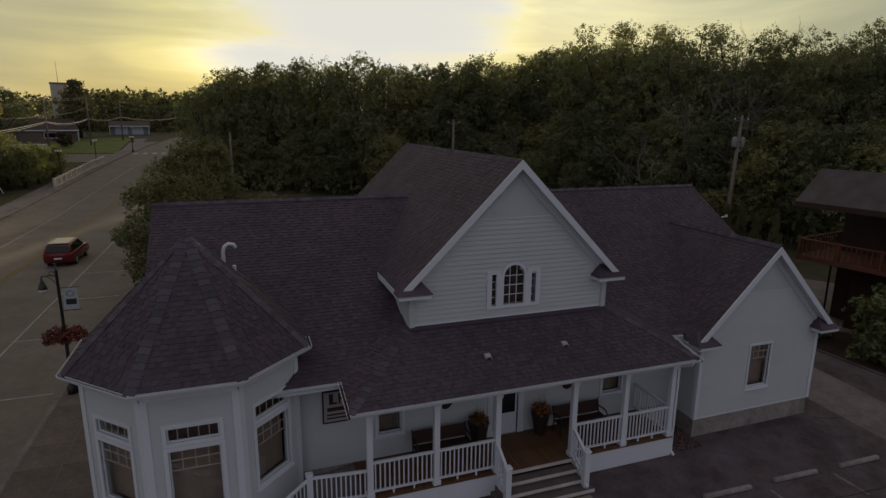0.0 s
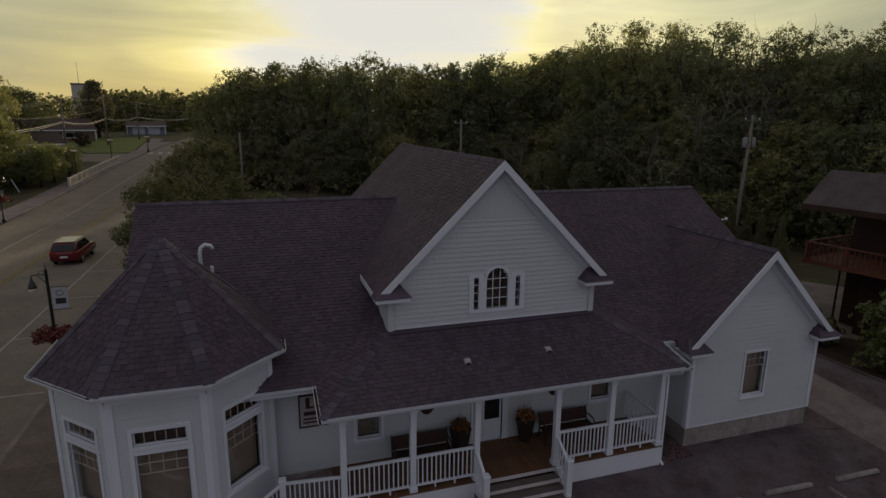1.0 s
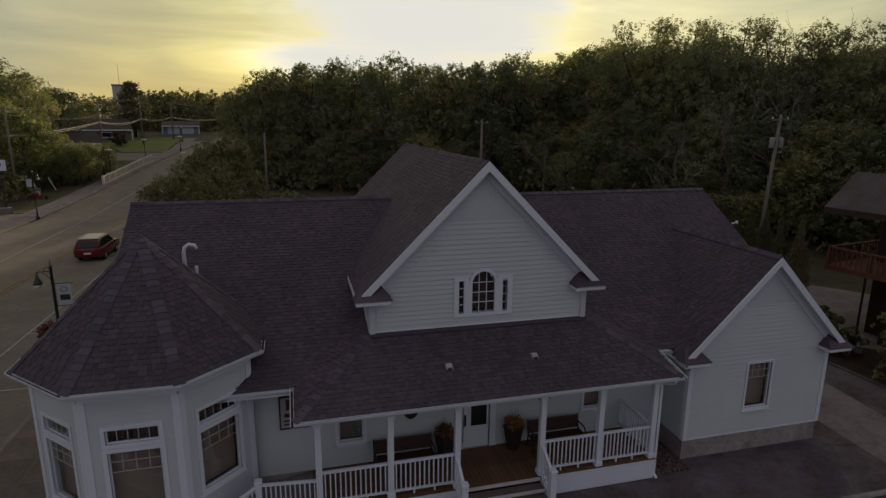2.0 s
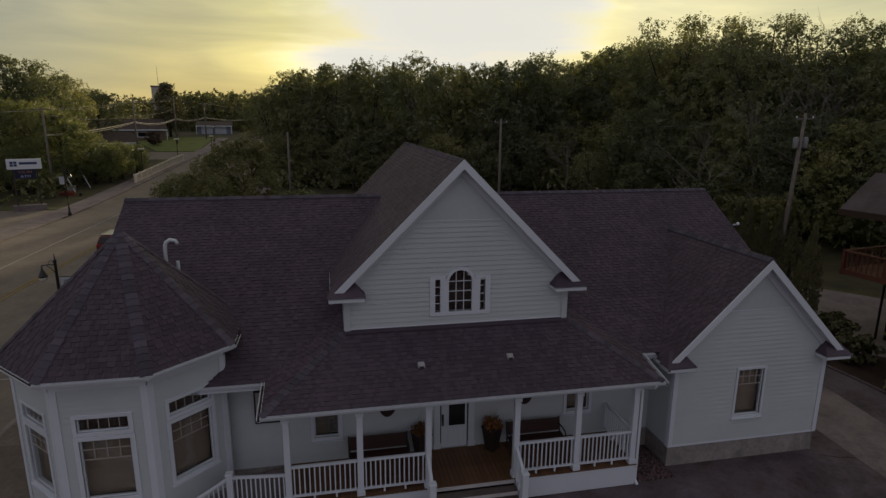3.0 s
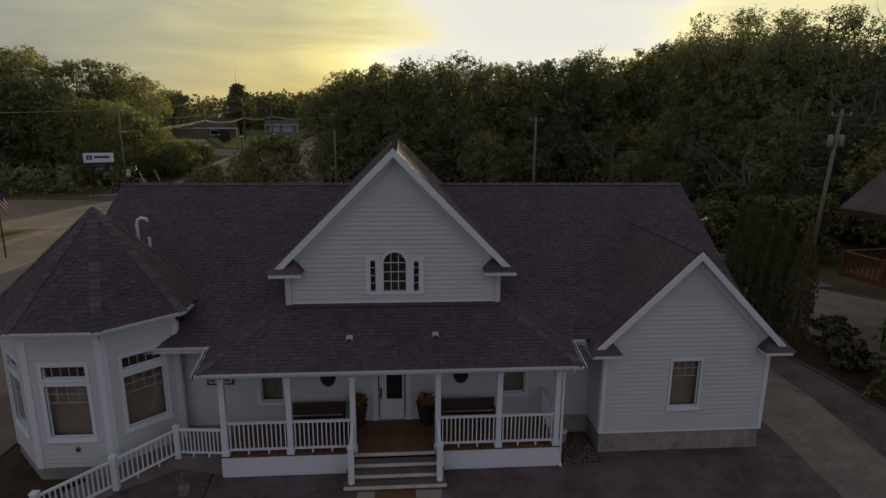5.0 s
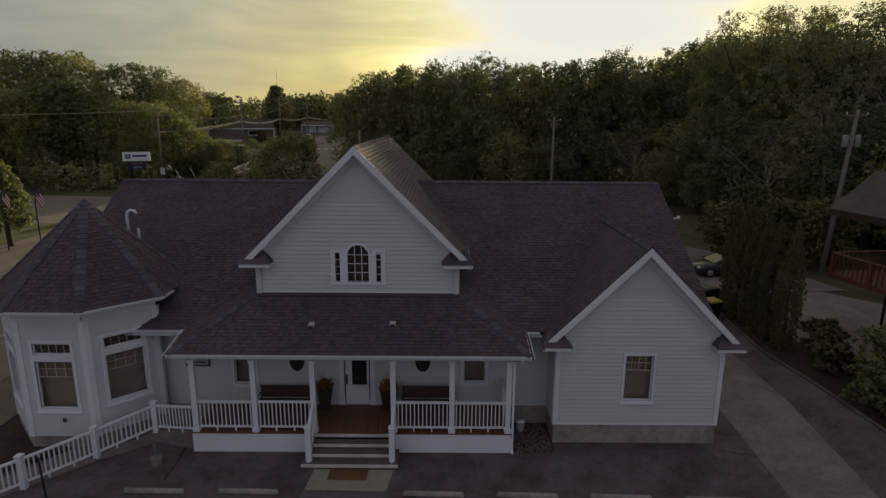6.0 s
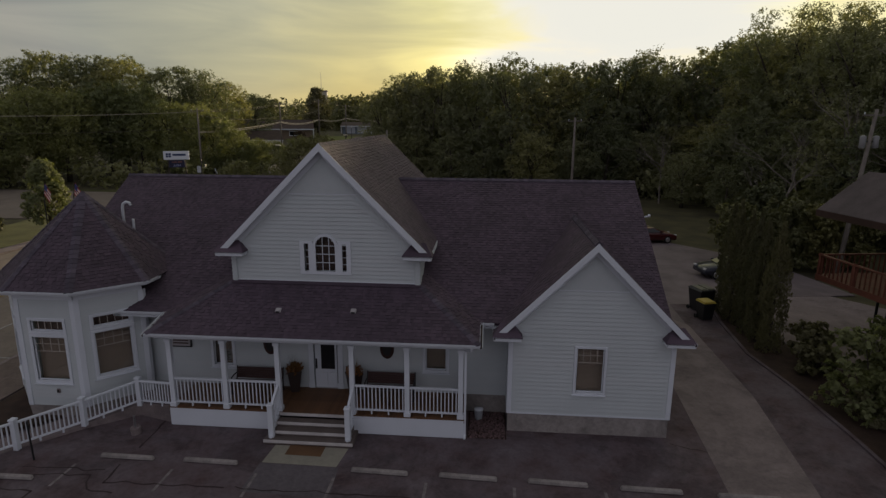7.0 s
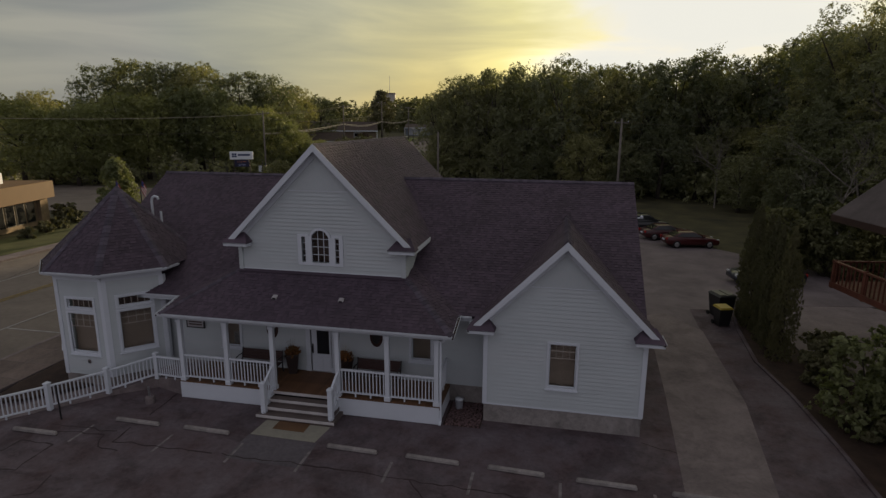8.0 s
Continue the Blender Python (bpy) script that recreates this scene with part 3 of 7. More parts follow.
# main roof, its back and its gable ends
EY, RX0, RX1 = 14.88, -2.94, 20.30
main_roof = roof_plane([(RX0, EY, main_z(EY)), (RX1, EY, main_z(EY)), (RX1, 21.72, 8.17), (RX0, 21.72, 8.17)], "main_roof", seed=5)
roof_plane([(RX0, 28.56, main_z(28.56)), (RX0, 21.72, 8.17), (RX1, 21.72, 8.17), (RX1, 28.56, main_z(28.56))], "main_roof_back", seed=6)
nf, nb = Vector((0, -MS, 1)), Vector((0, MS, 1))
caps((RX0, 21.72, 8.17), (8.03 - 1.8, 21.72, 8.17), nf, nb, main_roof, vent=0.028)
caps((8.03 + 1.8, 21.72, 8.17), (RX1, 21.72, 8.17), nf, nb, main_roof, vent=0.028)
# cross gable through the whole house
GX, GZ, GE0, GE1 = 8.03, 9.94, 4.17, 11.89
ge = GZ - (GX - GE0)
gl = roof_plane([(GE0, 28.28, ge), (GE0, 15.46, ge), (GX, 15.46, GZ), (GX, 28.28, GZ)], "gable_roof", seed=7)
roof_plane([(GE1, 15.46, ge), (GE1, 28.28, ge), (GX, 28.28, GZ), (GX, 15.46, GZ)], "gable_roof", seed=8)
caps((GX, 15.46, GZ), (GX, 28.28, GZ), (-1, 0, 1), (1, 0, 1), gl)
# wing roof
WX, WZ, WE0, WE1 = 17.46, 6.91, 14.24, 20.70
we = WZ - 3.23
wr = roof_plane([(WE0, 14.75, we), (WE0, 14.19, we), (WX, 14.19, WZ), (WX, 19.9, WZ)], "wing_roof", seed=9)
roof_plane([(WE1, 14.19, we), (WE1, 14.75, we), (WX, 19.9, WZ), (WX, 14.19, WZ)], "wing_roof", seed=10)
caps((WX, 14.19, WZ), (WX, 19.8, WZ), (-1, 0, 1), (1, 0, 1), wr, vent=0.06)
# porch roof, hipped at both ends
PX0, PX1, PY, PZ, TZ = 2.30, 13.72, 13.52, 3.57, 4.91
pr = roof_plane([(PX0, PY, PZ), (PX1, PY, PZ), (11.49, WALL_Y, TZ), (4.55, WALL_Y, TZ)], "porch_roof", seed=11)
SE = main_z(14.92)                            # the side eaves climb to the main eave
roof_plane([(PX0, 14.92, SE), (PX0, PY, PZ), (4.55, WALL_Y, TZ), (4.55, 17.5, TZ + 0.39)], "porch_roof", seed=12)
roof_plane([(PX1, PY, PZ), (PX1, 14.92, SE), (11.49, 17.5, TZ + 0.39), (11.49, WALL_Y, TZ)], "porch_roof", seed=13)
part("flashing", Shape().hexa([(4.50, WALL_Y - 0.17, TZ - 0.055), (11.54, WALL_Y - 0.17, TZ - 0.055), (11.54, WALL_Y - 0.02, TZ + 0.04), (4.50, WALL_Y - 0.02, TZ + 0.04)],
                              [(4.50, WALL_Y - 0.17, TZ - 0.048), (11.54, WALL_Y - 0.17, TZ - 0.048), (11.54, WALL_Y - 0.02, TZ + 0.048), (4.50, WALL_Y - 0.02, TZ + 0.048)]), SHINGLE, pr, "straight flashing strip against the gable wall")
caps((PX0, PY, PZ), (4.55, WALL_Y, TZ), (0, -0.62, 1), (-0.38, -0.21, 1), pr, width=0.135)
caps((PX1, PY, PZ), (11.49, WALL_Y, TZ), (0, -0.62, 1), (0.38, -0.21, 1), pr, width=0.135)
# turret
TX, TY, TTOP, TEAVE, TR, TWR = -1.49, 16.48, 8.02, 4.93, 3.22, 2.85
corner = lambda a, r: Vector((TX + r * math.cos(radians(a)), TY + r * math.sin(radians(a)), 0))
for i, a in enumerate((-180, -135, -90, -45, 0, 45, 90, 135)):
    p, q = corner(a - 22.5, TR), corner(a + 22.5, TR)
    tr_ = roof_plane([(p.x, p.y, TEAVE), (q.x, q.y, TEAVE), (TX, TY, TTOP)], "turret_roof", single=a in (-90, -45), seed=20 + i)
    n1, n2 = (Vector((math.cos(radians(b)) * 3.09, math.sin(radians(b)) * 3.09, 2.97)) for b in (a, a + 45))
    caps((q.x, q.y, TEAVE), (TX, TY, TTOP), n1, n2, tr_, width=0.155, seed=40 + i, taper=0.5)
    if a in (-180, -135, -90, -45):
        nn = Vector((math.cos(radians(a)), math.sin(radians(a)), 0))
        e = (q - p).normalized() * 0.041
        gutter((p.x - e.x, p.y - e.y, TEAVE), (q.x + e.x, q.y + e.y, TEAVE), house, nn)
        f = Face(TX + TWR * math.cos(radians(22.5)) * nn.x, TY + TWR * math.cos(radians(22.5)) * nn.y, a)
        hw = TWR * math.sin(radians(22.5))
        up_ = 0.07 if a == -45 else 0.0
        holes = [(-0.60, 0.60, 1.53 + up_, 3.18 + up_), (-0.60, 0.60, 3.40 + up_, 3.78 + up_)] if a != -180 else []
        sided_wall(f, [(-hw, 0.55), (hw, 0.55), (hw, 4.82), (-hw, 4.82)], holes)
        if holes:
            window(f, -0.60, 0.60, 1.53 + up_, 3.18 + up_, 4, 2, 2.62 + up_, label="tall white-framed turret window")
            if a == -90:
                s = Shape()
                f.block(s, 0.05, 0.17, 0.02, 0.07, 1.06, 1.22)
                oc = part("outlet_cover", s, CONCRETE, house, "small grey outdoor outlet cover", bevel=0.01)
                s = Shape()
                f.block(s, 0.075, 0.145, 0.07, 0.078, 1.09, 1.19)
                part("outlet_flap", s, BLACKMETAL, oc)
            window(f, -0.60, 0.60, 3.40 + up_, 3.78 + up_, 5, 1, 3.43 + up_, casing=0.10, sill=False, blind=SHADE, shade_label="dim room behind the transom", label="narrow transom window over the turret window")
        base = Shape()
        f.block(base, -hw, hw, -0.2, -0.012, -0.1, 0.55)
        part("foundation", base, FOUNDATION, house)
        fr = Shape()
        f.block(fr, -hw, hw, 0.024, 0.05, 4.56, 4.82)
        part("frieze_board", fr, TRIM, house)
        sf = Shape()
        e0, e1 = corner(a - 22.5, TR), corner(a + 22.5, TR)
        w0, w1 = corner(a - 22.5, TWR - 0.05), corner(a + 22.5, TWR - 0.05)
        sf.hexa([(e0.x, e0.y, 4.79), (e1.x, e1.y, 4.79), (w1.x, w1.y, 4.79), (w0.x, w0.y, 4.79)], [(e0.x, e0.y, 4.82), (e1.x, e1.y, 4.82), (w1.x, w1.y, 4.82), (w0.x, w0.y, 4.82)])
        part("soffit", sf, TRIM, house)
    if a == 0:
        gutter((p.x, p.y, TEAVE), (p.x, p.y + 0.75, TEAVE), house, (1, 0, 0))
    if a in (-180, -135, -90, -45, 0):
        c = corner(a - 22.5, TWR)
        cb = Shape()
        for d in (a - 45, a):
            ff = Face(c.x, c.y, d)
            if d == a:
                ff.block(cb, -0.0172, 0.15, 0.0, 0.042, 0.53, 4.56)
            else:
                ff.block(cb, -0.15, 0.0172, 0.0, 0.042, 0.53, 4.56)
        part("corner_board", cb, TRIM, house)

# main walls behind the porch and beside it
front = Face(0, WALL_Y, -90)
DOOR = (7.44, 8.36, FLOOR, FLOOR + 2.18)
PWIN = [(3.54, 4.28, 1.52, 2.74), (11.70, 12.48, 1.62, 2.90)]
sided_wall(front, [(0.9, 0.72), (14.8, 0.72), (14.8, 4.2), (0.9, 4.2)], [DOOR] + PWIN)
for w_ in PWIN:
    pw = window(front, *w_, 1, 0, 2.0, label="white-framed porch window")
    if w_ is PWIN[0]:
        s = Shape()
        front.block(s, 3.96, 4.20, -0.075, -0.068, 1.62, 2.12)
        card = part("notice_card", s, NOTICE, pw, "pale printed notice inside the window")
        for i in range(6):
            s = Shape()
            front.block(s, 3.99, 4.17 - 0.03 * (i % 3), -0.067, -0.064, 1.68 + 0.065 * i, 1.705 + 0.065 * i)
            part("print_bar", s, BLACKMETAL, card)
base = Shape()
front.block(base, 0.9, 14.75, -0.2, -0.015, -0.1, 0.72)
part("foundation", base, FOUNDATION, house)
east = Face(20.02, 0, 0)
sided_wall(east, [(15.2, 0.7), (28.2, 0.7), (28.2, main_z(28.2) - 0.15), (21.72, 8.0), (15.2, main_z(15.2) - 0.15)], lo_boards=False)
west = Face(-2.66, 0, 180)
sided_wall(west, [(-28.2, 0.7), (-15.2, 0.7), (-15.2, main_z(15.2) - 0.15), (-21.72, 8.0), (-28.2, main_z(28.2) - 0.15)], lo_boards=False)
back = Face(0, 28.1, 90)
sided_wall(back, [(-20.0, 0.0), (2.66, 0.0), (2.66, 4.05), (-20.0, 4.05)], lo_boards=False)
sided_wall(Face(0, 28.0, 90), [(-11.4, 4.0), (-4.6, 4.0), (-4.6, 6.3), (-8.03, 9.75), (-11.4, 6.3)], lo_boards=False)
for x in (-2.66, 20.02):
    part("foundation", Shape().box(x - 0.1, x + 0.1, 15.2, 28.2, -0.1, 0.7), FOUNDATION, house)
# gable over the porch
GW0, GW1 = 4.55, 11.49
AW = (7.68, 8.40, 5.33, 6.27)
grise = GZ - 0.2
sided_wall(front, [(GW0, 4.70), (GW1, 4.70), (GW1, grise - (GW1 - GX)), (GX, grise), (GW0, grise - (GX - GW0))],
           [(7.26, 8.82, 5.33, 6.36), (AW[0], AW[1], 6.3, 6.50), (7.80, 8.28, 6.45, 6.63)], zstart=4.95)
sided_wall(Face(GW0, 0, 180), [(-18.6, 4.2), (-15.7, 4.2), (-15.7, 6.2), (-18.6, 6.2)], lo_boards=True)
sided_wall(Face(GW1, 0, 0), [(15.7, 4.2), (18.6, 4.2), (18.6, 6.2), (15.7, 6.2)], lo_boards=True)
# wing
wing = Face(0, WING_Y, -90)
WW = (17.02, 17.96, 1.60, 3.22)
wrise = WZ - 0.2
sided_wall(wing, [(14.72, 0.74), (20.28, 0.74), (20.28, wrise - (20.28 - WX)), (WX, wrise), (14.72, wrise - (WX - 14.72))], [WW])
window(wing, *WW, 4, 2, 2.68, casing=0.08, label="tall white-framed window with grid above")
sided_wall(Face(14.72, 0, 180), [(-15.8, 0.74), (-14.49, 0.74), (-14.49, 3.9), (-15.8, 3.9)])
sided_wall(Face(20.28, 0, 0), [(14.49, 0.74), (16.5, 0.74), (16.5, 3.9), (14.49, 3.9)])
part("foundation", Shape().box(14.74, 20.26, WING_Y + 0.02, WING_Y + 1.6, -0.1, 0.74), FOUNDATION, house)


# ---- trim on the gables ----
def gable_trim(wx, wz, x0, x1, yf, yw, rake_h, inner0, inner1):
    """White rake boards, soffits, frieze boards and shingled returns of a front gable."""
    run0, run1 = wx - x0, x1 - wx
    zl, zr = wz - run0, wz - run1
    for a, za, xx in ((x0, zl, -1), (x1, zr, 1)):
        s = Shape().hexa([(a, yf - 0.045, za), (wx, yf - 0.045, wz + 0.01), (wx, yf - 0.045, wz - rake_h), (a - xx * (rake_h - 0.2), yf - 0.045, za - 0.2), (a, yf - 0.045, za - 0.2)],
                         [(a, yf + 0.0, za), (wx, yf + 0.0, wz + 0.01), (wx, yf + 0.0, wz - rake_h), (a - xx * (rake_h - 0.2), yf + 0.0, za - 0.2), (a, yf + 0.0, za - 0.2)])
        part("rake_board", s, TRIM, house, "white rake board")
        s = Shape().hexa([(a, yf, za - 0.16), (wx, yf, wz - 0.16), (wx, yw, wz - 0.16), (a, yw, za - 0.16)],
                         [(a, yf, za - 0.20), (wx, yf, wz - 0.20), (wx, yw, wz - 0.20), (a, yw, za - 0.20)])
        part("soffit", s, TRIM, house)
        b, zb = a - xx * 0.36, za + 0.36
        s = Shape().hexa([(b, yw - 0.05, zb - 0.19), (wx, yw - 0.05, wz - 0.19), (wx, yw - 0.05, wz - 0.46), (b, yw - 0.05, zb - 0.46)],
                         [(b, yw - 0.02, zb - 0.19), (wx, yw - 0.02, wz - 0.19), (wx, yw - 0.02, wz - 0.46), (b, yw - 0.02, zb - 0.46)])
        part("frieze_board", s, TRIM, house)
        # cornice return
        i = inner0 if xx < 0 else inner1
        lo, hi = min(a, i) - (0.06 if xx < 0 else 0), max(a, i) + (0.06 if xx > 0 else 0)
        zb = za - 0.01
        part("cornice_return", Shape().box(lo, hi, yf - 0.16, yw, zb - 0.15, zb), TRIM, house, "white boxed cornice return", bevel=0.01)
        e = 0.04
        c0, c1 = lo - e, hi + e
        f0 = yf - 0.2
        t0, t1 = (c0 + 0.30, c1 - 0.34) if xx < 0 else (c0 + 0.34, c1 - 0.30)
        zt = zb + 0.40
        s = Shape()
        s.poly((c0, f0, zb), (c1, f0, zb), (t1, yw, zt), (t0, yw, zt))
        s.poly((c1, f0, zb), (c1, yw, zb), (t1, yw, zt))
        s.poly((c0, yw, zb), (c0, f0, zb), (t0, yw, zt))
        s.poly((c0, f0, zb - 0.02), (c0, yw, zb - 0.02), (c1, yw, zb - 0.02), (c1, f0, zb - 0.02))
        part("return_roof", s, SHINGLE, house, "dark shingled top of the return")


gable_trim(GX, GZ, GE0, GE1, 15.46, WALL_Y, 0.27, 5.12, 10.94)
gable_trim(WX, WZ, WE0, WE1, 14.19, WING_Y, 0.26, 15.10, 19.84)
for x, s_ in ((GE0, -1), (GE1, 1)):
    board("fascia", (x, 15.47, ge - 0.10), (x, 18.2, ge - 0.10), 0.04, 0.18)
    part("soffit", Shape().box(min(x, x - s_ * 0.42), max(x, x - s_ * 0.42), 15.47, 18.2, ge - 0.19, ge - 0.15), TRIM, house)
for x, y0, y1 in ((GW0 + 0.06, WALL_Y - 0.045, WALL_Y), (GW1 - 0.06, WALL_Y - 0.045, WALL_Y)):
    part("corner_board", Shape().box(x - 0.075, x + 0.075, y0, y1, 4.9, 6.0), TRIM, house)
for x in (14.72 + 0.06, 20.28 - 0.06):
    part("corner_board", Shape().box(x - 0.075, x + 0.075, WING_Y - 0.045, WING_Y, 0.72, 3.6), TRIM, house)
part("corner_board", Shape().box(14.685, 14.72, WING_Y, WING_Y + 0.13, 0.72, 3.6), TRIM, house)
part("corner_board", Shape().box(20.28, 20.315, WING_Y, WING_Y + 0.13, 0.72, 3.6), TRIM, house)
part("water_table", Shape().box(GW0, GW1, WALL_Y - 0.045, WALL_Y - 0.024, 4.86, 4.97), TRIM, house)
part("water_table", Shape().box(14.70, 20.30, WING_Y - 0.03, WING_Y, 0.70, 0.76), TRIM, house)


def fish_scales(face, wx, apex, zlow, seed):
    """Rows of rounded shingles filling the peak of a gable."""
    s, z, rowi = Shape(), zlow, 0
    while z < apex - 0.1:
        half = apex - z - 0.05
        u = wx - half + (0.05 if rowi % 2 else 0.0)
        while u < wx + half - 0.05:
            pts = [(u, z + 0.16), (u, z + 0.05), (u + 0.02, z + 0.015), (u + 0.055, z), (u + 0.09, z + 0.015), (u + 0.11, z + 0.05), (u + 0.11, z + 0.16)]
            s.hexa([face.p(a, 0.026, b) for a, b in pts], [face.p(a, 0.030 if b < z + 0.1 else 0.028, b) for a, b in pts])
            u += 0.116
        z += 0.115
        rowi += 1
    tagged(part("fish_scale_shingles", s, SIDING, house, "white rounded shingles in the gable peak"), kind="stuff")
    b = Shape()
    face.block(b, wx - (apex - zlow), wx + (apex - zlow), 0.020, 0.034, zlow - 0.015, zlow + 0.015)
    part("band_board", b, TRIM, house)


fish_scales(front, GX, GZ - 0.55, 8.16, 1)
fish_scales(wing, WX, WZ - 0.5, 5.25, 2)

# arched gable window with two side lights
s = Shape()
N = 14
r_out, r_in, zc = 0.46, 0.36, 6.27
cx = 8.04
arc = lambda r, d: [front.p(cx + r * math.cos(math.pi * i / N), d, zc + r * math.sin(math.pi * i / N)) for i in range(N + 1)]
for i in range(N):
    a0, a1, b0, b1 = arc(r_out, 0.06), arc(r_out, -0.02), arc(r_in, 0.06), arc(r_in, -0.02)
    s.hexa([a0[i], a0[i + 1], b0[i + 1], b0[i]], [a1[i], a1[i + 1], b1[i + 1], b1[i]])
for u0, u1, z0, z1 in ((cx - r_out, cx - r_in, 5.22, zc), (cx + r_in, cx + r_out, 5.22, zc), (cx - r_in, cx + r_in, 5.22, 5.33),
                       (7.10, 7.26, 5.22, 6.46), (7.42, cx - r_out, 5.22, 6.46), (8.82, 8.98, 5.22, 6.46), (cx + r_out, 8.66, 5.22, 6.46),
                       (7.26, 7.42, 5.22, 5.33), (8.66, 8.82, 5.22, 5.33), (7.26, 7.42, 6.36, 6.46), (8.66, 8.82, 6.36, 6.46)):
    front.block(s, u0, u1, -0.02, 0.05, z0, z1)
archw = part("window", s, TRIM, house, "white arched window with narrow side lights")
s = Shape()
s.hexa([front.p(cx - r_in, -0.05, 5.33)] + [p for p in reversed(arc(r_in, -0.05))] + [front.p(cx + r_in, -0.05, 5.33)],
       [front.p(cx - r_in, -0.056, 5.33)] + [p for p in reversed(arc(r_in, -0.056))] + [front.p(cx + r_in, -0.056, 5.33)])
part("pane", s, GLASS, archw).visible_shadow = False
for u0, u1 in ((7.26, 7.42), (8.66, 8.82)):
    s = Shape()
    front.block(s, u0, u1, -0.056, -0.05, 5.33, 6.36)
    part("pane", s, GLASS, archw).visible_shadow = False
    for j in (1, 2, 3):
        z = 5.33 + 1.03 * j / 4
        s = Shape()
        front.block(s, u0, u1, -0.05, -0.03, z - 0.01, z + 0.01)
        part("glazing_bar", s, TRIM, archw)
for u in (-0.12, 0.12):
    s = Shape()
    front.block(s, cx + u - 0.011, cx + u + 0.011, -0.05, -0.03, 5.33, zc + math.sqrt(r_in ** 2 - u ** 2))
    part("glazing_bar", s, TRIM, archw)
for z in (5.645, 5.96, 6.27):
    s = Shape()
    front.block(s, cx - r_in, cx + r_in, -0.049, -0.029, z - 0.011, z + 0.011)
    part("glazing_bar", s, TRIM, archw)
# flat panel behind the glass, painted as dim as a room
s = Shape()
front.block(s, 7.1, 8.95, -0.42, -0.38, 5.0, 6.75)
part("blind", s, SHADE, archw, "dark room behind the arched window")

# ---- eaves ----
zg_ = main_z(EY)
gutter((0.25, EY, zg_), (2.36, EY, zg_), house, (0, -1, 0))
gutter((13.68, EY, zg_), (14.20, EY, zg_), house, (0, -1, 0))
for x0, x1 in ((0.3, 3.0), (13.4, 14.72)):
    part("soffit", Shape().box(x0, x1, EY, WALL_Y, zg_ - 0.2, zg_ - 0.14), TRIM, house)
gutter((PX0 - 0.02, PY, PZ), (PX1 + 0.02, PY, PZ), house, (0, -1, 0))
gutter((PX0, PY - 0.1, PZ), (PX0, EY, SE), house, (-1, 0, 0))
gutter((PX1, PY - 0.1, PZ), (PX1, EY, SE), house, (1, 0, 0))
for x0, x1 in ((0.27, 2.9), (13.3, 14.2)):
    part("fascia", Shape().box(x0, x1, EY + 0.012, EY + 0.04, zg_ - 0.2, zg_ - 0.07), TRIM, house, "white fascia board under the eave")
gutter((WE0, 14.0, we), (WE0, 14.9, we), house, (-1, 0, 0))
gutter((WE1, 14.0, we), (WE1, 14.9, we), house, (1, 0, 0))
for x in (RX0 + 0.02, RX1 - 0.02):
    s = Shape()
    for y0, y1 in ((EY, 21.72), (21.72, 28.56)):
        s.hexa([(x - 0.02, y0, main_z(y0) - 0.015), (x + 0.02, y0, main_z(y0) - 0.015), (x + 0.02, y0, main_z(y0) - 0.2), (x - 0.02, y0, main_z(y0) - 0.2)],
               [(x - 0.02, y1, main_z(y1) - 0.015), (x + 0.02, y1, main_z(y1) - 0.015), (x + 0.02, y1, main_z(y1) - 0.2), (x - 0.02, y1, main_z(y1) - 0.2)])
    part("rake_board", s, TRIM, house)


def downspout(pts, label="white metal downspout"):
    s = Shape()
    for a, b in zip(pts, pts[1:]):
        s.beam(a, b, 0.075, 0.06, (0, 1, 0.01))
    return part("downspout", s, TRIM, house, label)


downspout([(13.45, 13.47, 3.48), (13.45, 13.52, 3.38), (13.26, 13.86, 3.24), (13.26, 13.86, 0.15), (13.26, 13.70, 0.06)])

# ---- porch ----
DX0, DX1, DY = 2.72, 13.24, 13.80
rowx = [DX0 + (DX1 - DX0) * i / 76 for i in range(77)]
deck = part("porch_floor", Shape().box(DX0, DX1, DY + 0.02, WALL_Y, FLOOR - 0.14, FLOOR - 0.03), DECKWOOD, house, "brown stained porch floor")
plank = Shape().box(0, (DX1 - DX0) / 76 - 0.008, DY - 0.015, WALL_Y, FLOOR - 0.028, FLOOR).mesh("floor_board")
for x in rowx[:-1]:
    b = part("floor_board", plank, DECKWOOD, deck)
    b.location.x = x
part("porch_skirt", Shape().box(DX0 + 0.02, 6.70, DY, DY + 0.05, 0.02, FLOOR - 0.03), TRIM, house, "white panelled porch skirt", bevel=0.005)
part("porch_skirt", Shape().box(9.32, DX1 - 0.02, DY, DY + 0.05, 0.02, FLOOR - 0.03), TRIM, house, "white panelled porch skirt", bevel=0.005)
part("porch_skirt", Shape().box(DX1 - 0.06, DX1 - 0.01, DY + 0.05, WALL_Y, 0.02, FLOOR - 0.14), TRIM, house)
part("porch_ceiling", Shape().box(PX0 + 0.2, PX1 - 0.2, 13.66, WALL_Y, 3.36, 3.40), TRIM, house, "white boarded porch ceiling")
part("porch_beam", Shape().box(PX0 + 0.55, PX1 - 0.55, 13.84, 14.00, 3.27, 3.36), TRIM, house, "white porch beam", bevel=0.008)
part("porch_beam", Shape().box(2.74, 2.90, 14.0, WALL_Y, 3.24, 3.36), TRIM, house, bevel=0.008)
part("porch_beam", Shape().box(13.04, 13.20, 14.0, WALL_Y, 3.24, 3.36), TRIM, house, bevel=0.008)
POSTS = [2.87, 4.82, 6.74, 9.35, 11.26, 13.10]
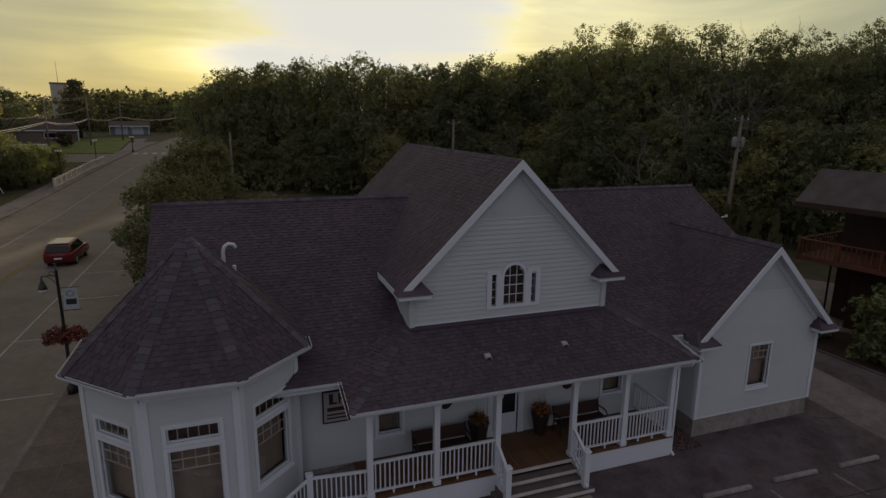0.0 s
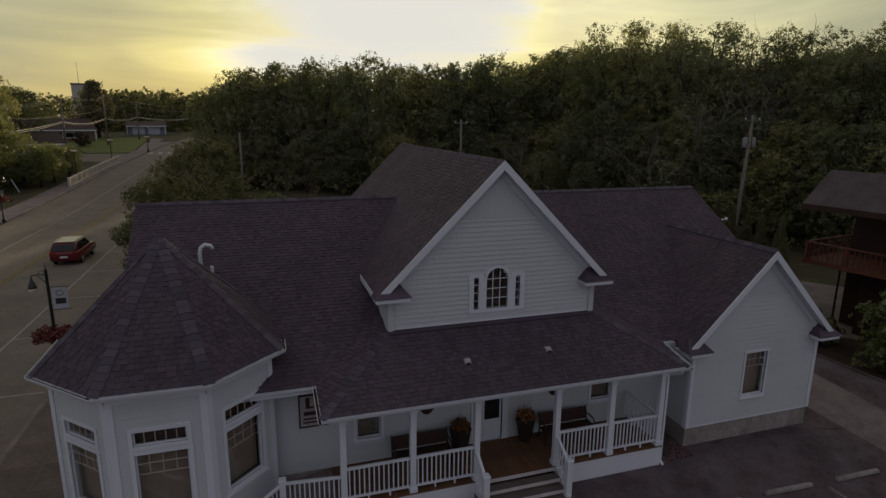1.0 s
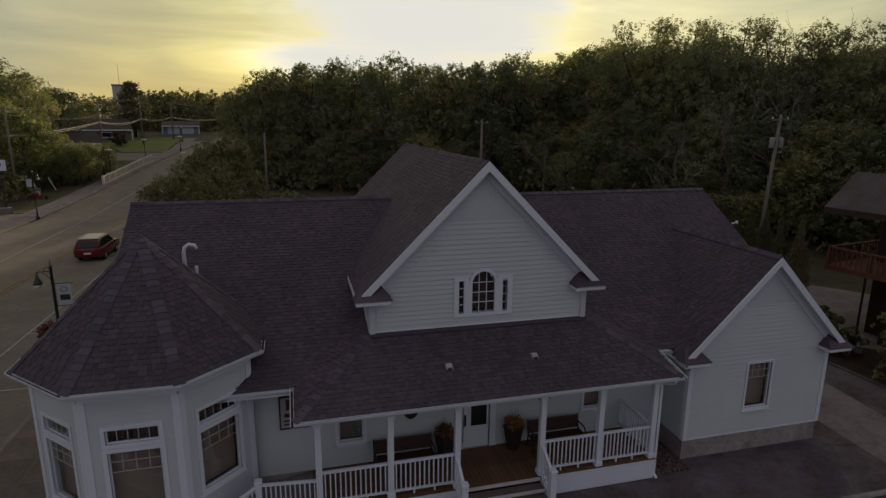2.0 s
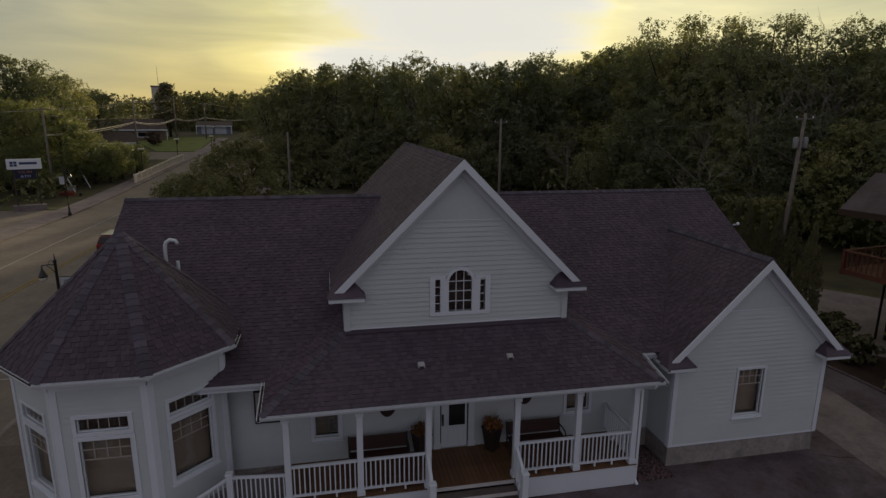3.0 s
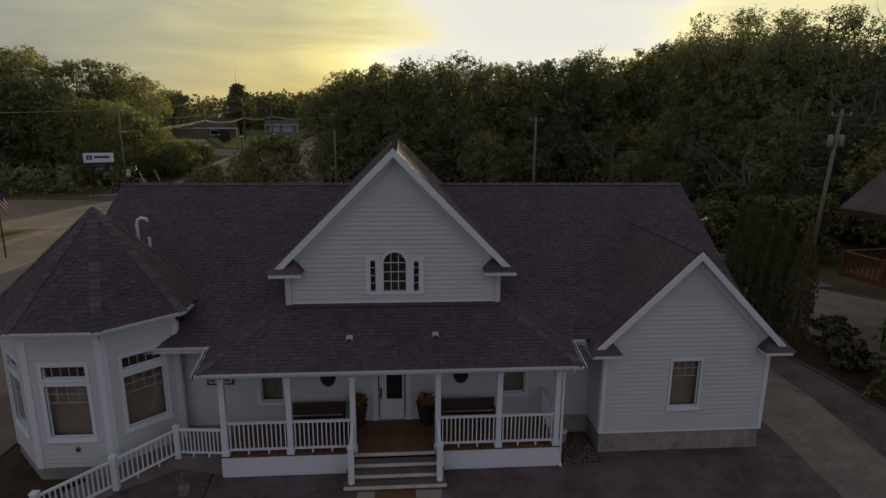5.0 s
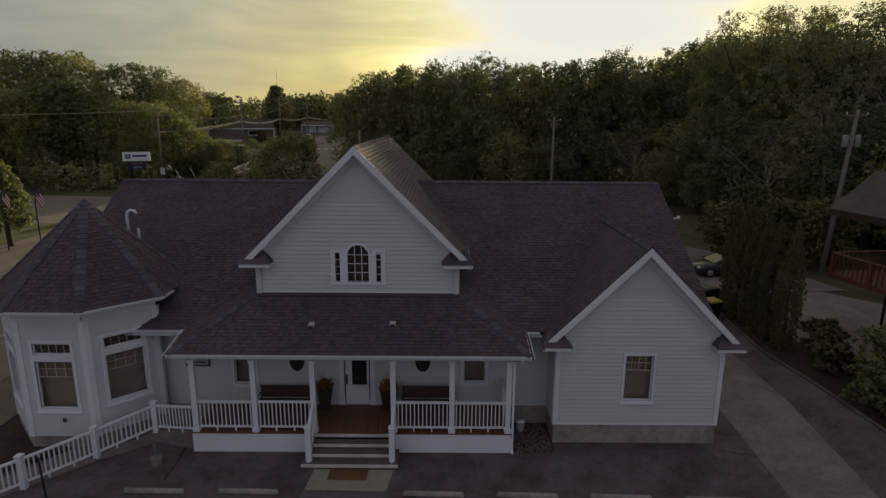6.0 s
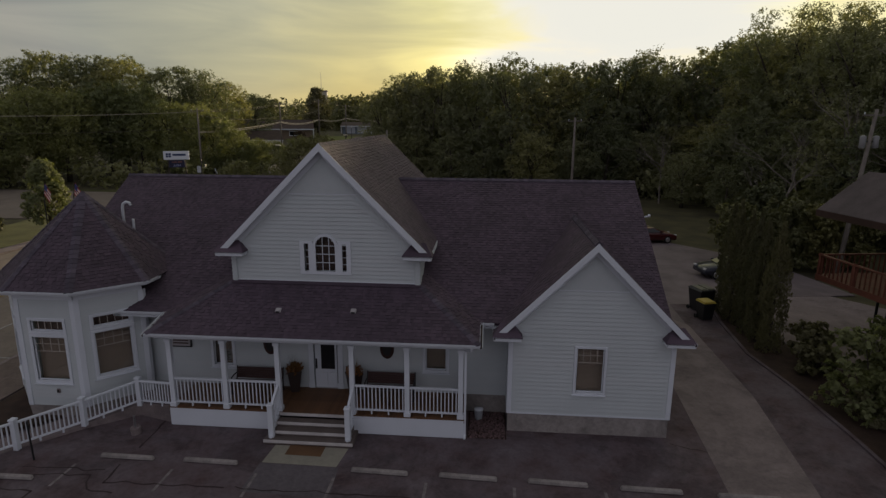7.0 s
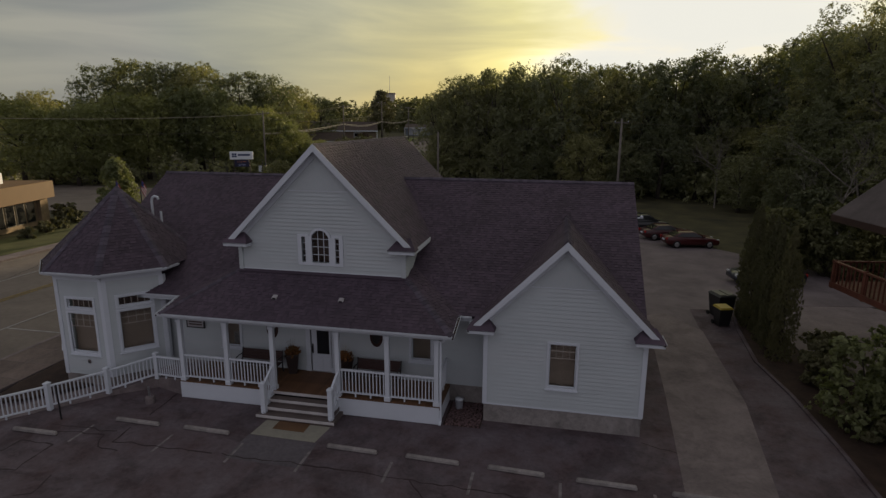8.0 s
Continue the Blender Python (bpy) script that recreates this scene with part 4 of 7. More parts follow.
for i, x in enumerate(POSTS):
    s = Shape()
    w_ = 0.085
    s.box(x - w_, x + w_, 13.92 - w_, 13.92 + w_, FLOOR, 3.27)
    post = part("porch_post", s, TRIM, house, "square white porch post", bevel=0.008)
    part("post_base", Shape().box(x - 0.115, x + 0.115, 13.92 - 0.115, 13.92 + 0.115, FLOOR, FLOOR + 0.16), TRIM, post, bevel=0.01)
    part("post_capital", Shape().box(x - 0.115, x + 0.115, 13.92 - 0.115, 13.92 + 0.115, 3.16, 3.27), TRIM, post, bevel=0.01)


def railing(a, b, top0, top1, low=0.92, name="railing", gap=0.128, parent=None):
    """Top rail, bottom rail and each baluster between two posts."""
    a, b = Vector((*a, 0)), Vector((*b, 0))
    n = max(1, int((b - a).length / gap))
    r = part(name, Shape().beam(a + Vector((0, 0, top0 - 0.035)), b + Vector((0, 0, top1 - 0.035)), 0.09, 0.07), TRIM, parent or house, "white porch railing", bevel=0.008)
    part("bottom_rail", Shape().beam(a + Vector((0, 0, top0 - low)), b + Vector((0, 0, top1 - low)), 0.06, 0.06), TRIM, r)
    for i in range(n):
        t = (i + 0.5) / n
        p = a.lerp(b, t)
        z = top0 + (top1 - top0) * t
        part("baluster", Shape().beam(p + Vector((0, 0, z - low)), p + Vector((0, 0, z - 0.05)), 0.036, 0.036), TRIM, r)
    for t in (0.33, 0.67):
        p = a.lerp(b, t)
        z = top0 + (top1 - top0) * t
        part("rail_foot", Shape().beam(p + Vector((0, 0, z - low - 0.16)), p + Vector((0, 0, z - low)), 0.05, 0.05), TRIM, r)
    return r


RT = 1.81
for x0, x1 in ((2.87, 4.82), (4.82, 6.74), (9.35, 11.26), (11.26, 13.10)):
    railing((x0 + 0.085, 13.92), (x1 - 0.085, 13.92), RT, RT)
railing((13.10, 14.0), (13.10, WALL_Y - 0.03), RT, RT)

# steps
PAD = surface("pale_broomed_concrete", (0.255, 0.240, 0.195), 0.9, vary=0.10, scale=1.4, grain=60, bump=0.2, blotch=0.10, spec=0.2)
GREYPATCH = surface("greyer_asphalt_patch", (0.112, 0.098, 0.106), 0.92, vary=0.16, scale=1.4, grain=70, bump=0.3, blotch=0.22, spec=0.2)
STEPGREY = surface("grey_brown_step_boards", (0.115, 0.092, 0.083), 0.75, vary=0.2, scale=3, grain=30, bump=0.15)
NOSING = surface("worn_pale_nosing_paint", (0.50, 0.47, 0.46), 0.7, vary=0.12, scale=4, grain=20, bump=0.1)
SX0, SX1 = 6.78, 9.28
for i in range(4):
    zt = FLOOR - 0.18 * i
    yn = DY - 0.04 - 0.29 * i
    wide = 0.0 if i < 2 else (0.12 if i == 2 else 0.26)
    xa, xb = SX0 - wide, SX1 + wide
    if i:
        st = part("step", Shape().box(xa, xb, yn, DY, max(0.0, zt - 0.18), zt - 0.03), STEPGREY, house, "grey-brown wooden porch step")
        part("tread", Shape().box(xa - 0.01, xb + 0.01, yn - 0.02, yn + 0.29, zt - 0.03, zt), STEPGREY, st)
        part("nosing", Shape().box(xa - 0.02, xb + 0.02, yn - 0.045, yn - 0.02, zt - 0.095, zt + 0.003), NOSING, st, "pale nosing board")
    else:
        part("nosing", Shape().box(xa, xb, yn - 0.03, yn, zt - 0.10, zt + 0.004), NOSING, deck, "pale nosing board")
for x in (6.72, 9.36):
    nw = part("newel", Shape().box(x - 0.09, x + 0.09, 13.0, 13.18, 0.0, 1.33), TRIM, house, "white stair newel", bevel=0.008)
    part("newel_cap", Shape().hexa([(x - 0.115, 12.975, 1.33), (x + 0.115, 12.975, 1.33), (x + 0.115, 13.205, 1.33), (x - 0.115, 13.205, 1.33)],
                                   [(x - 0.10, 12.99, 1.39), (x + 0.10, 12.99, 1.39), (x + 0.10, 13.19, 1.39), (x - 0.10, 13.19, 1.39)]), TRIM, nw, bevel=0.012)
    railing((x, 13.84), (x, 13.16), 1.72, 1.30, low=0.80, name="stair_rail")
    part("stair_skirt", Shape().hexa([(x - 0.03, 13.84, 0.1), (x + 0.03, 13.84, 0.1), (x + 0.03, 13.84, 0.75), (x - 0.03, 13.84, 0.75)],
                                     [(x - 0.03, 12.95, 0.02), (x + 0.03, 12.95, 0.02), (x + 0.03, 12.95, 0.25), (x - 0.03, 12.95, 0.25)]), TRIM, house)

# door
dr = part("door", Shape().box(DOOR[0] + 0.04, DOOR[1] - 0.04, WALL_Y - 0.01, WALL_Y + 0.035, FLOOR + 0.01, DOOR[3] - 0.03), TRIM, house, "white entrance door with dark half-length glass", bevel=0.004)
part("door_glass", Shape().box(7.72, 8.25, WALL_Y - 0.026, WALL_Y - 0.012, 1.50, 2.74), DARKGLASS, dr, "dark glass pane")
gs = Shape()
for a, b, c, d in ((7.68, 7.72, 1.46, 2.78), (8.25, 8.29, 1.46, 2.78), (7.72, 8.25, 1.46, 1.50), (7.72, 8.25, 2.74, 2.78)):
    gs.box(a, b, WALL_Y - 0.034, WALL_Y - 0.01, c, d)
part("glass_stop", gs, TRIM, dr)
for x0, x1 in ((7.70, 7.95), (8.02, 8.27)):
    part("door_panel", Shape().box(x0, x1, WALL_Y - 0.022, WALL_Y - 0.01, 0.85, 1.36), TRIM, dr, bevel=0.008)
hd = Shape().tube([(7.53, WALL_Y - 0.03, 1.86), (7.53, WALL_Y - 0.09, 1.82), (7.53, WALL_Y - 0.09, 1.58), (7.53, WALL_Y - 0.03, 1.54)], [0.016] * 4, 8)
hd.box(7.50, 7.56, WALL_Y - 0.03, WALL_Y - 0.01, 1.50, 1.90)
part("door_handle", hd, BLACKMETAL, dr, "black pull handle")
for a, b in ((DOOR[0] - 0.20, DOOR[0]), (DOOR[1], DOOR[1] + 0.20)):
    part("door_casing", Shape().box(a, b, WALL_Y - 0.05, WALL_Y, FLOOR, DOOR[3] + 0.12), TRIM, house, bevel=0.006)
    part("plinth_block", Shape().box(a - 0.02, b + 0.02, WALL_Y - 0.07, WALL_Y - 0.05, FLOOR, FLOOR + 0.22), TRIM, house, bevel=0.006)
part("door_casing", Shape().box(DOOR[0], DOOR[1], WALL_Y - 0.05, WALL_Y, DOOR[3], DOOR[3] + 0.12), TRIM, house)
part("threshold", Shape().box(DOOR[0], DOOR[1], WALL_Y - 0.06, WALL_Y + 0.02, FLOOR, FLOOR + 0.02), ALLOY, house)

# roof vents, plumbing pipes and a flood lamp
for x, y in ((6.64, 14.46), (9.30, 14.52)):
    z = PZ + (y - PY) * 0.593
    s = Shape().hexa([(x - 0.11, y - 0.02, z + 0.02), (x + 0.11, y - 0.02, z + 0.02), (x + 0.11, y + 0.16, z + 0.125), (x - 0.11, y + 0.16, z + 0.125)],
                     [(x - 0.08, y - 0.02, z + 0.10), (x + 0.08, y - 0.02, z + 0.10), (x + 0.08, y + 0.13, z + 0.16), (x - 0.08, y + 0.13, z + 0.16)])
    v_ = part("roof_vent", s, SIGNBOARD, house, "small white roof vent hood", bevel=0.01)
    part("vent_mouth", Shape().box(x - 0.06, x + 0.06, y - 0.03, y - 0.02, z + 0.03, z + 0.075), BLACKMETAL, v_)
s = Shape().tube([(-0.62, 17.45, 5.2), (-0.62, 17.45, 7.28), (-0.58, 17.45, 7.42), (-0.46, 17.45, 7.50), (-0.32, 17.45, 7.47), (-0.26, 17.45, 7.36)], [0.055] * 6, 10)
part("vent_pipe", s, TRIM, house, "white crook-shaped vent pipe", smooth=True)
part("vent_pipe", Shape().tube([(-0.34, 17.62, 5.3), (-0.34, 17.62, 6.80)], [0.05, 0.05], 10), TRIM, house, "short white vent pipe")
fl = part("flood_lamp", Shape().beam((20.30, 19.7, main_z(19.7) + 0.05), (20.42, 19.6, 6.98), 0.05, 0.05), TRIM, house, "white flood lamp at the roof edge")
part("lamp_head", Shape().lathe((20.44, 19.58, 6.94), [(0.02, 0), (0.05, 0.02), (0.065, 0.07), (0.04, 0.13)], 10), TRIM, fl, smooth=True)
for x in (5.77, 10.25):
    s = Shape()
    e0 = [(x + 0.27 * math.cos(2 * math.pi * i / 24), 2.42 + 0.42 * math.sin(2 * math.pi * i / 24)) for i in range(24)]
    e1 = [(x + 0.22 * math.cos(2 * math.pi * i / 24), 2.42 + 0.37 * math.sin(2 * math.pi * i / 24)) for i in range(24)]
    o_ = part("oval_plaque", s.hexa([(a, WALL_Y - 0.025, b) for a, b in e0], [(a, WALL_Y - 0.06, b) for a, b in e1]), DARKWOOD, house, "dark oval plaque on the porch wall")
    part("plaque_face", Shape().hexa([(x + (a - x) * 0.8, WALL_Y - 0.06, 2.42 + (b - 2.42) * 0.8) for a, b in e1], [(x + (a - x) * 0.7, WALL_Y - 0.07, 2.42 + (b - 2.42) * 0.7) for a, b in e1]), BLACKMETAL, o_)

# ---- sign on the front wall ----
sg = thing("wall_sign", (2.27, WALL_Y - 0.05, 2.24), 0, "white sign board with dark frame and dark lettering bars", "sign")
part("board", Shape().box(-0.38, 0.38, -0.03, 0.0, 0.0, 0.96), SIGNBOARD, sg)
fs = Shape()
for a, b, c, d in ((-0.42, -0.38, -0.04, 1.0), (0.38, 0.42, -0.04, 1.0), (-0.38, 0.38, -0.04, 0.0), (-0.38, 0.38, 0.96, 1.0)):
    fs.box(a, b, -0.045, 0.024, c, d)
part("frame", fs, BLACKMETAL, sg)
for a, b, c, d in ((-0.22, -0.10, 0.56, 0.90), (-0.10, 0.02, 0.56, 0.62), (0.06, 0.11, 0.56, 0.90), (0.11, 0.26, 0.70, 0.76), (0.11, 0.26, 0.84, 0.90), (-0.28, 0.28, 0.34, 0.46), (-0.30, 0.30, 0.20, 0.25), (-0.30, 0.30, 0.09, 0.14)):
    part("lettering_bar", Shape().box(a, b, -0.036, -0.03, c, d), DARKWOOD, sg)

# ---- ramp with its handrail ----
ramp = thing("ramp", (0, 0, 0), 0, "sloping concrete ramp beside the turret", "ramp", kind="structure")
RP = [(2.75, 13.95, 0.70), (1.26, 14.38, 0.44), (-0.15, 13.29, 0.16), (-1.48, 11.85, 0.04), (-2.85, 10.38, 0.02), (-4.2, 8.95, 0.02)]
inn = [(2.75, 15.7, 0.70), (0.95, 15.7, 0.44), (-0.9, 14.1, 0.16), (-2.3, 12.5, 0.04), (-3.7, 11.1, 0.02), (-5.0, 9.7, 0.02)]
s = Shape()
for a, b, c, d in zip(RP, RP[1:], inn, inn[1:]):
    s.hexa([(a[0], a[1], -0.05), (b[0], b[1], -0.05), (d[0], d[1], -0.05), (c[0], c[1], -0.05)], [a, b, d, c])
part("slab", s, CONCRETE, ramp)
rr_ = thing("ramp_railing", (0, 0, 0), 0, "white vinyl railing with square posts along the ramp", "railing")
TOPS = [(2.80, 13.95, 1.62), (1.26, 14.38, 1.44), (-0.15, 13.29, 1.13), (-1.48, 11.85, 1.03), (-2.85, 10.38, 0.98), (-4.2, 8.95, 0.98)]
for (x, y, z), rp in list(zip(TOPS, RP))[1:]:
    s = Shape().box(x - 0.085, x + 0.085, y - 0.085, y + 0.085, rp[2] - 0.05, z + 0.03)
    po = part("post", s, TRIM, rr_, bevel=0.008)
    part("post_cap", Shape().hexa([(x - 0.11, y - 0.11, z + 0.03), (x + 0.11, y - 0.11, z + 0.03), (x + 0.11, y + 0.11, z + 0.03), (x - 0.11, y + 0.11, z + 0.03)],
                                  [(x - 0.10, y - 0.10, z + 0.085), (x + 0.10, y - 0.10, z + 0.085), (x + 0.10, y + 0.10, z + 0.085), (x - 0.10, y + 0.10, z + 0.085)]), TRIM, po, bevel=0.012)
for a, b in zip(TOPS, TOPS[1:]):
    railing(a[:2], b[:2], a[2] - 0.04, b[2] - 0.04, low=0.80, parent=rr_)


# ---- things on the porch ----
def bench(at, turn=0.0):
    b = thing("bench", at, turn, "dark brown slatted bench with curved metal arms", "bench", "porch benches")
    for i in range(5):
        part("seat_slat", Shape().box(-0.87, 0.87, -0.42 + i * 0.085, -0.35 + i * 0.085, 0.42, 0.445), DARKWOOD, b)
    for i in range(5):
        part("back_slat", Shape().hexa([(-0.87, 0.03 + i * 0.018, 0.47 + i * 0.082), (0.87, 0.03 + i * 0.018, 0.47 + i * 0.082), (0.87, 0.055 + i * 0.018, 0.47 + i * 0.082), (-0.87, 0.055 + i * 0.018, 0.47 + i * 0.082)],
                                       [(-0.87, 0.045 + i * 0.018, 0.54 + i * 0.082), (0.87, 0.045 + i * 0.018, 0.54 + i * 0.082), (0.87, 0.07 + i * 0.018, 0.54 + i * 0.082), (-0.87, 0.07 + i * 0.018, 0.54 + i * 0.082)]), DARKWOOD, b)
    for x in (-0.89, 0.89):
        part("leg", Shape().tube([(x, -0.44, 0), (x, -0.40, 0.2), (x, -0.42, 0.42), (x, 0.03, 0.44), (x, 0.14, 0.90)], [0.026] * 5, 8), BLACKMETAL, b)
        part("back_leg", Shape().tube([(x, 0.03, 0.44), (x, 0.04, 0.2), (x, 0.10, 0.0)], [0.026] * 3, 8), BLACKMETAL, b)
        part("armrest", Shape().tube([(x, -0.41, 0.42), (x, -0.46, 0.56), (x, -0.40, 0.66), (x, -0.2, 0.68), (x, 0.06, 0.66)], [0.024] * 5, 8), BLACKMETAL, b)
    return b


bench((5.44, 15.35, FLOOR))
bench((10.45, 15.35, FLOOR))
FLOWER = leafy("orange_autumn_leaves", (0.085, 0.038, 0.018), (0.19, 0.085, 0.028), 0.2)
GRASSY = leafy("dry_grass_blades", (0.07, 0.05, 0.022), (0.16, 0.11, 0.05), 0.2)


def tuft(rnd, n, r, h0, h1, size, squash=1.0):
    """Small leaves scattered over a rounded tuft."""
    s = Shape()
    for _ in range(n):
        a, q = rnd.uniform(0, 2 * math.pi), math.sqrt(rnd.random())
        p = Vector((math.cos(a) * q * r, math.sin(a) * q * r, h0 + (h1 - h0) * rnd.random() * (1 - 0.5 * q * q)))
        d = Vector((rnd.gauss(0, 1), rnd.gauss(0, 1), rnd.gauss(0.3, 1))).normalized()
        e = d.orthogonal().normalized() * size * rnd.uniform(0.25, 0.5)
        d = d * size * rnd.uniform(0.6, 1.2)
        s.poly(p - e * 0.3, p + d * 0.5 - e, p + d, p + d * 0.5 + e)
    return s


POTBROWN = surface("dark_brown_glazed_pot", (0.030, 0.020, 0.018), 0.45, vary=0.15, grain=20, bump=0.05, spec=0.5)


def planter(at, seed):
    rnd = random.Random(seed)
    p = thing("planter", at, 20 * seed, "tall dark brown planter with orange flowers and dry grasses", "planter", "porch planters")
    s = Shape().hexa([(-0.15, -0.15, 0), (0.15, -0.15, 0), (0.15, 0.15, 0), (-0.15, 0.15, 0)], [(-0.25, -0.25, 0.80), (0.25, -0.25, 0.80), (0.25, 0.25, 0.80), (-0.25, 0.25, 0.80)])
    part("pot", s, POTBROWN, p, bevel=0.015)
    part("rim", Shape().box(-0.26, 0.26, -0.26, 0.26, 0.78, 0.85), POTBROWN, p, bevel=0.01)
    part("flower_tuft", tuft(rnd, 260, 0.30, 0.80, 1.14, 0.10), FLOWER, p, "orange and rust leaves")
    s = Shape()
    for _ in range(40):
        a = rnd.uniform(0, 6.28)
        t = Vector((math.cos(a) * rnd.uniform(0.05, 0.3), math.sin(a) * rnd.uniform(0.05, 0.3), rnd.uniform(1.2, 1.6)))
        b = Vector((math.cos(a) * 0.06, math.sin(a) * 0.06, 0.80))
        e = Vector((-math.sin(a), math.cos(a), 0)) * 0.006
        s.poly(b - e, b + e, t)
    part("grass_tuft", s, GRASSY, p, "thin dry grass blades")
    return p


planter((6.78, 15.42, FLOOR), 1)
planter((9.06, 15.40, FLOOR), 2)

# ---- on the lot ----
pad = sheet("entry_pad", [(6.84, 11.85), (9.28, 11.80), (9.42, 12.86), (6.92, 12.9)], 0.006, PAD, "pale concrete pad at the foot of the steps", "pad", thick=0.04)
sheet("asphalt_patch", [(6.75, 10.35), (9.45, 10.30), (9.36, 11.78), (6.80, 11.83)], 0.003, GREYPATCH, "greyer square of asphalt before the pad", "paving", thick=0.03)
mt = thing("door_mat", (8.03, 12.66, 0.006), -1, "brown fibre mat lying before the steps", "mat")
part("mat", Shape().box(-0.60, 0.60, -0.34, 0.30, 0, 0.018), surface("brown_coir", (0.13, 0.07, 0.035), 0.95, vary=0.3, grain=60, bump=0.6), mt, bevel=0.005)
bump_mesh = None
for x, y, r in ((-3.4, 9.9, 0), (-0.62, 10.36, 0.5), (2.45, 11.68, -1), (5.23, 11.68, -1.5), (10.70, 11.60, -2), (13.46, 11.56, -2.5), (16.18, 11.50, -2.5), (18.92, 11.40, -1.5), (21.7, 11.3, -1)):
    w_ = thing("wheel_stop", (x, y, 0), r, "pale concrete wheel stop on the asphalt", "wheel stop", "wheel stops")
    if bump_mesh is None:
        bump_mesh = Shape().hexa([(-0.915, -0.085, 0), (0.915, -0.085, 0), (0.915, 0.085, 0), (-0.915, 0.085, 0)], [(-0.87, -0.06, 0.145), (0.87, -0.06, 0.145), (0.87, 0.06, 0.145), (-0.87, 0.06, 0.145)]).mesh("block", 0.035)
    part("block", bump_mesh, FOUNDATION, w_)
for x in (1.0, 4.2, 6.9, 9.35, 12.2, 14.86, 17.55, 20.3):
    part("stall_line", Shape().box(x - 0.045, x + 0.045, 10.1, 11.25, -0.02, 0.004), FADEDLINE, lot)


def crack(pts, w, seed, parent=None, z=0.0):
    rnd, s = random.Random(seed), Shape()
    fine = []
    for a, b in zip(pts, pts[1:]):
        k = max(2, int(math.hypot(b[0] - a[0], b[1] - a[1]) / 0.3))
        fine += [(a[0] + (b[0] - a[0]) * i / k + rnd.gauss(0, 0.03), a[1] + (b[1] - a[1]) * i / k + rnd.gauss(0, 0.04)) for i in range(k)]
    for a, b in zip(fine, fine[1:]):
        ww = w * rnd.uniform(0.5, 1.3)
        s.beam((*a, z), (*b, z), ww, 0.008)
    part("crack", s, CRACK, parent or lot)


crack([(6.5, 10.5), (11.8, 10.48), (15.6, 10.36), (23, 9.9)], 0.05, 1)
crack([(-0.62, 10.98), (0.9, 11.05), (2.47, 11.02)], 0.05, 2)
crack([(2.43, 11.38), (2.5, 10.41), (4.07, 10.48), (6.5, 10.5)], 0.06, 10)
crack([(-0.26, 10.58), (0.9, 10.69), (1.81, 10.71), (2.14, 10.07), (3.38, 9.94)], 0.05, 11)
crack([(2.09, 8.38), (2.26, 7.42), (1.38, 7.29)], 0.05, 12)
crack([(2.37, 14.1), (2.49, 11.95)], 0.06, 13)
crack([(-3, 9.2), (-0.66, 9.2), (-0.61, 9.88), (0.63, 9.87), (0.74, 8.37), (0.21, 8.31), (-2, 7.6)], 0.055, 3)
crack([(13, 10.4), (14.5, 8.5), (17, 7.5)], 0.035, 4)
crack([(20.3, 14.2), (22.5, 13.2), (24.0, 11.0)], 0.035, 5)
crack([(-20.05, 26.16), (-21.22, 29.89), (-22.64, 33.59)], 0.06, 7, road, -0.02)
crack([(-24.6, 74.0), (-23.4, 74.6)], 0.25, 9, road, -0.02)
st = thing("post_stump", (1.82, 13.15, 0), 10, "round concrete base with a short metal stub", "post base")
part("base", Shape().lathe((0, 0, 0), [(0.17, 0), (0.175, 0.22), (0.15, 0.26)], 14), CONCRETE, st)
part("stub", Shape().tube([(0, 0, 0.2), (-0.02, 0.0, 0.66)], [0.04, 0.04], 8), ALLOY, st)
sp = thing("sign_post", (-0.47, 11.32, 0), 15, "thin dark metal post leaning by the ramp", "post")
part("post", Shape().beam((0, 0, 0), (-0.06, 0.05, 1.35), 0.05, 0.03), BLACKMETAL, sp)
bk = thing("bucket", (13.72, 15.2, 0.02), 0, "white plastic bucket on the dark stones", "bucket")
part("body", Shape().lathe((0, 0, 0), [(0.13, 0), (0.16, 0.38), (0.17, 0.385), (0.17, 0.41), (0.02, 0.42)], 16), TRIM, bk, smooth=True)
part("handle", Shape().tube([(-0.16, 0, 0.37), (-0.1, -0.12, 0.3), (0.1, -0.12, 0.3), (0.16, 0, 0.37)], [0.006] * 4, 6), BLACKMETAL, bk)
st_rnd, s = random.Random(4), Shape()
for _ in range(900):
    x, y, r = st_rnd.uniform(13.4, 14.65), st_rnd.uniform(13.9, 15.7), st_rnd.uniform(0.02, 0.045)
    s.hexa([(x - r, y - r, 0.015), (x + r, y - r * 0.7, 0.015), (x + r * 0.8, y + r, 0.015), (x - r * 0.9, y + r * 0.8, 0.015)], [(x - r * 0.5, y - r * 0.4, 0.02 + r), (x + r * 0.5, y - r * 0.4, 0.02 + r), (x + r * 0.4, y + r * 0.5, 0.02 + r), (x - r * 0.4, y + r * 0.5, 0.02 + r)])
tagged(part("gravel", s, surface("red_lava_stones", (0.125, 0.080, 0.080), 0.9, vary=0.3, grain=40, island=0.5, bump=0.2)), "dark reddish lava stones beside the porch", "gravel", kind="stuff")


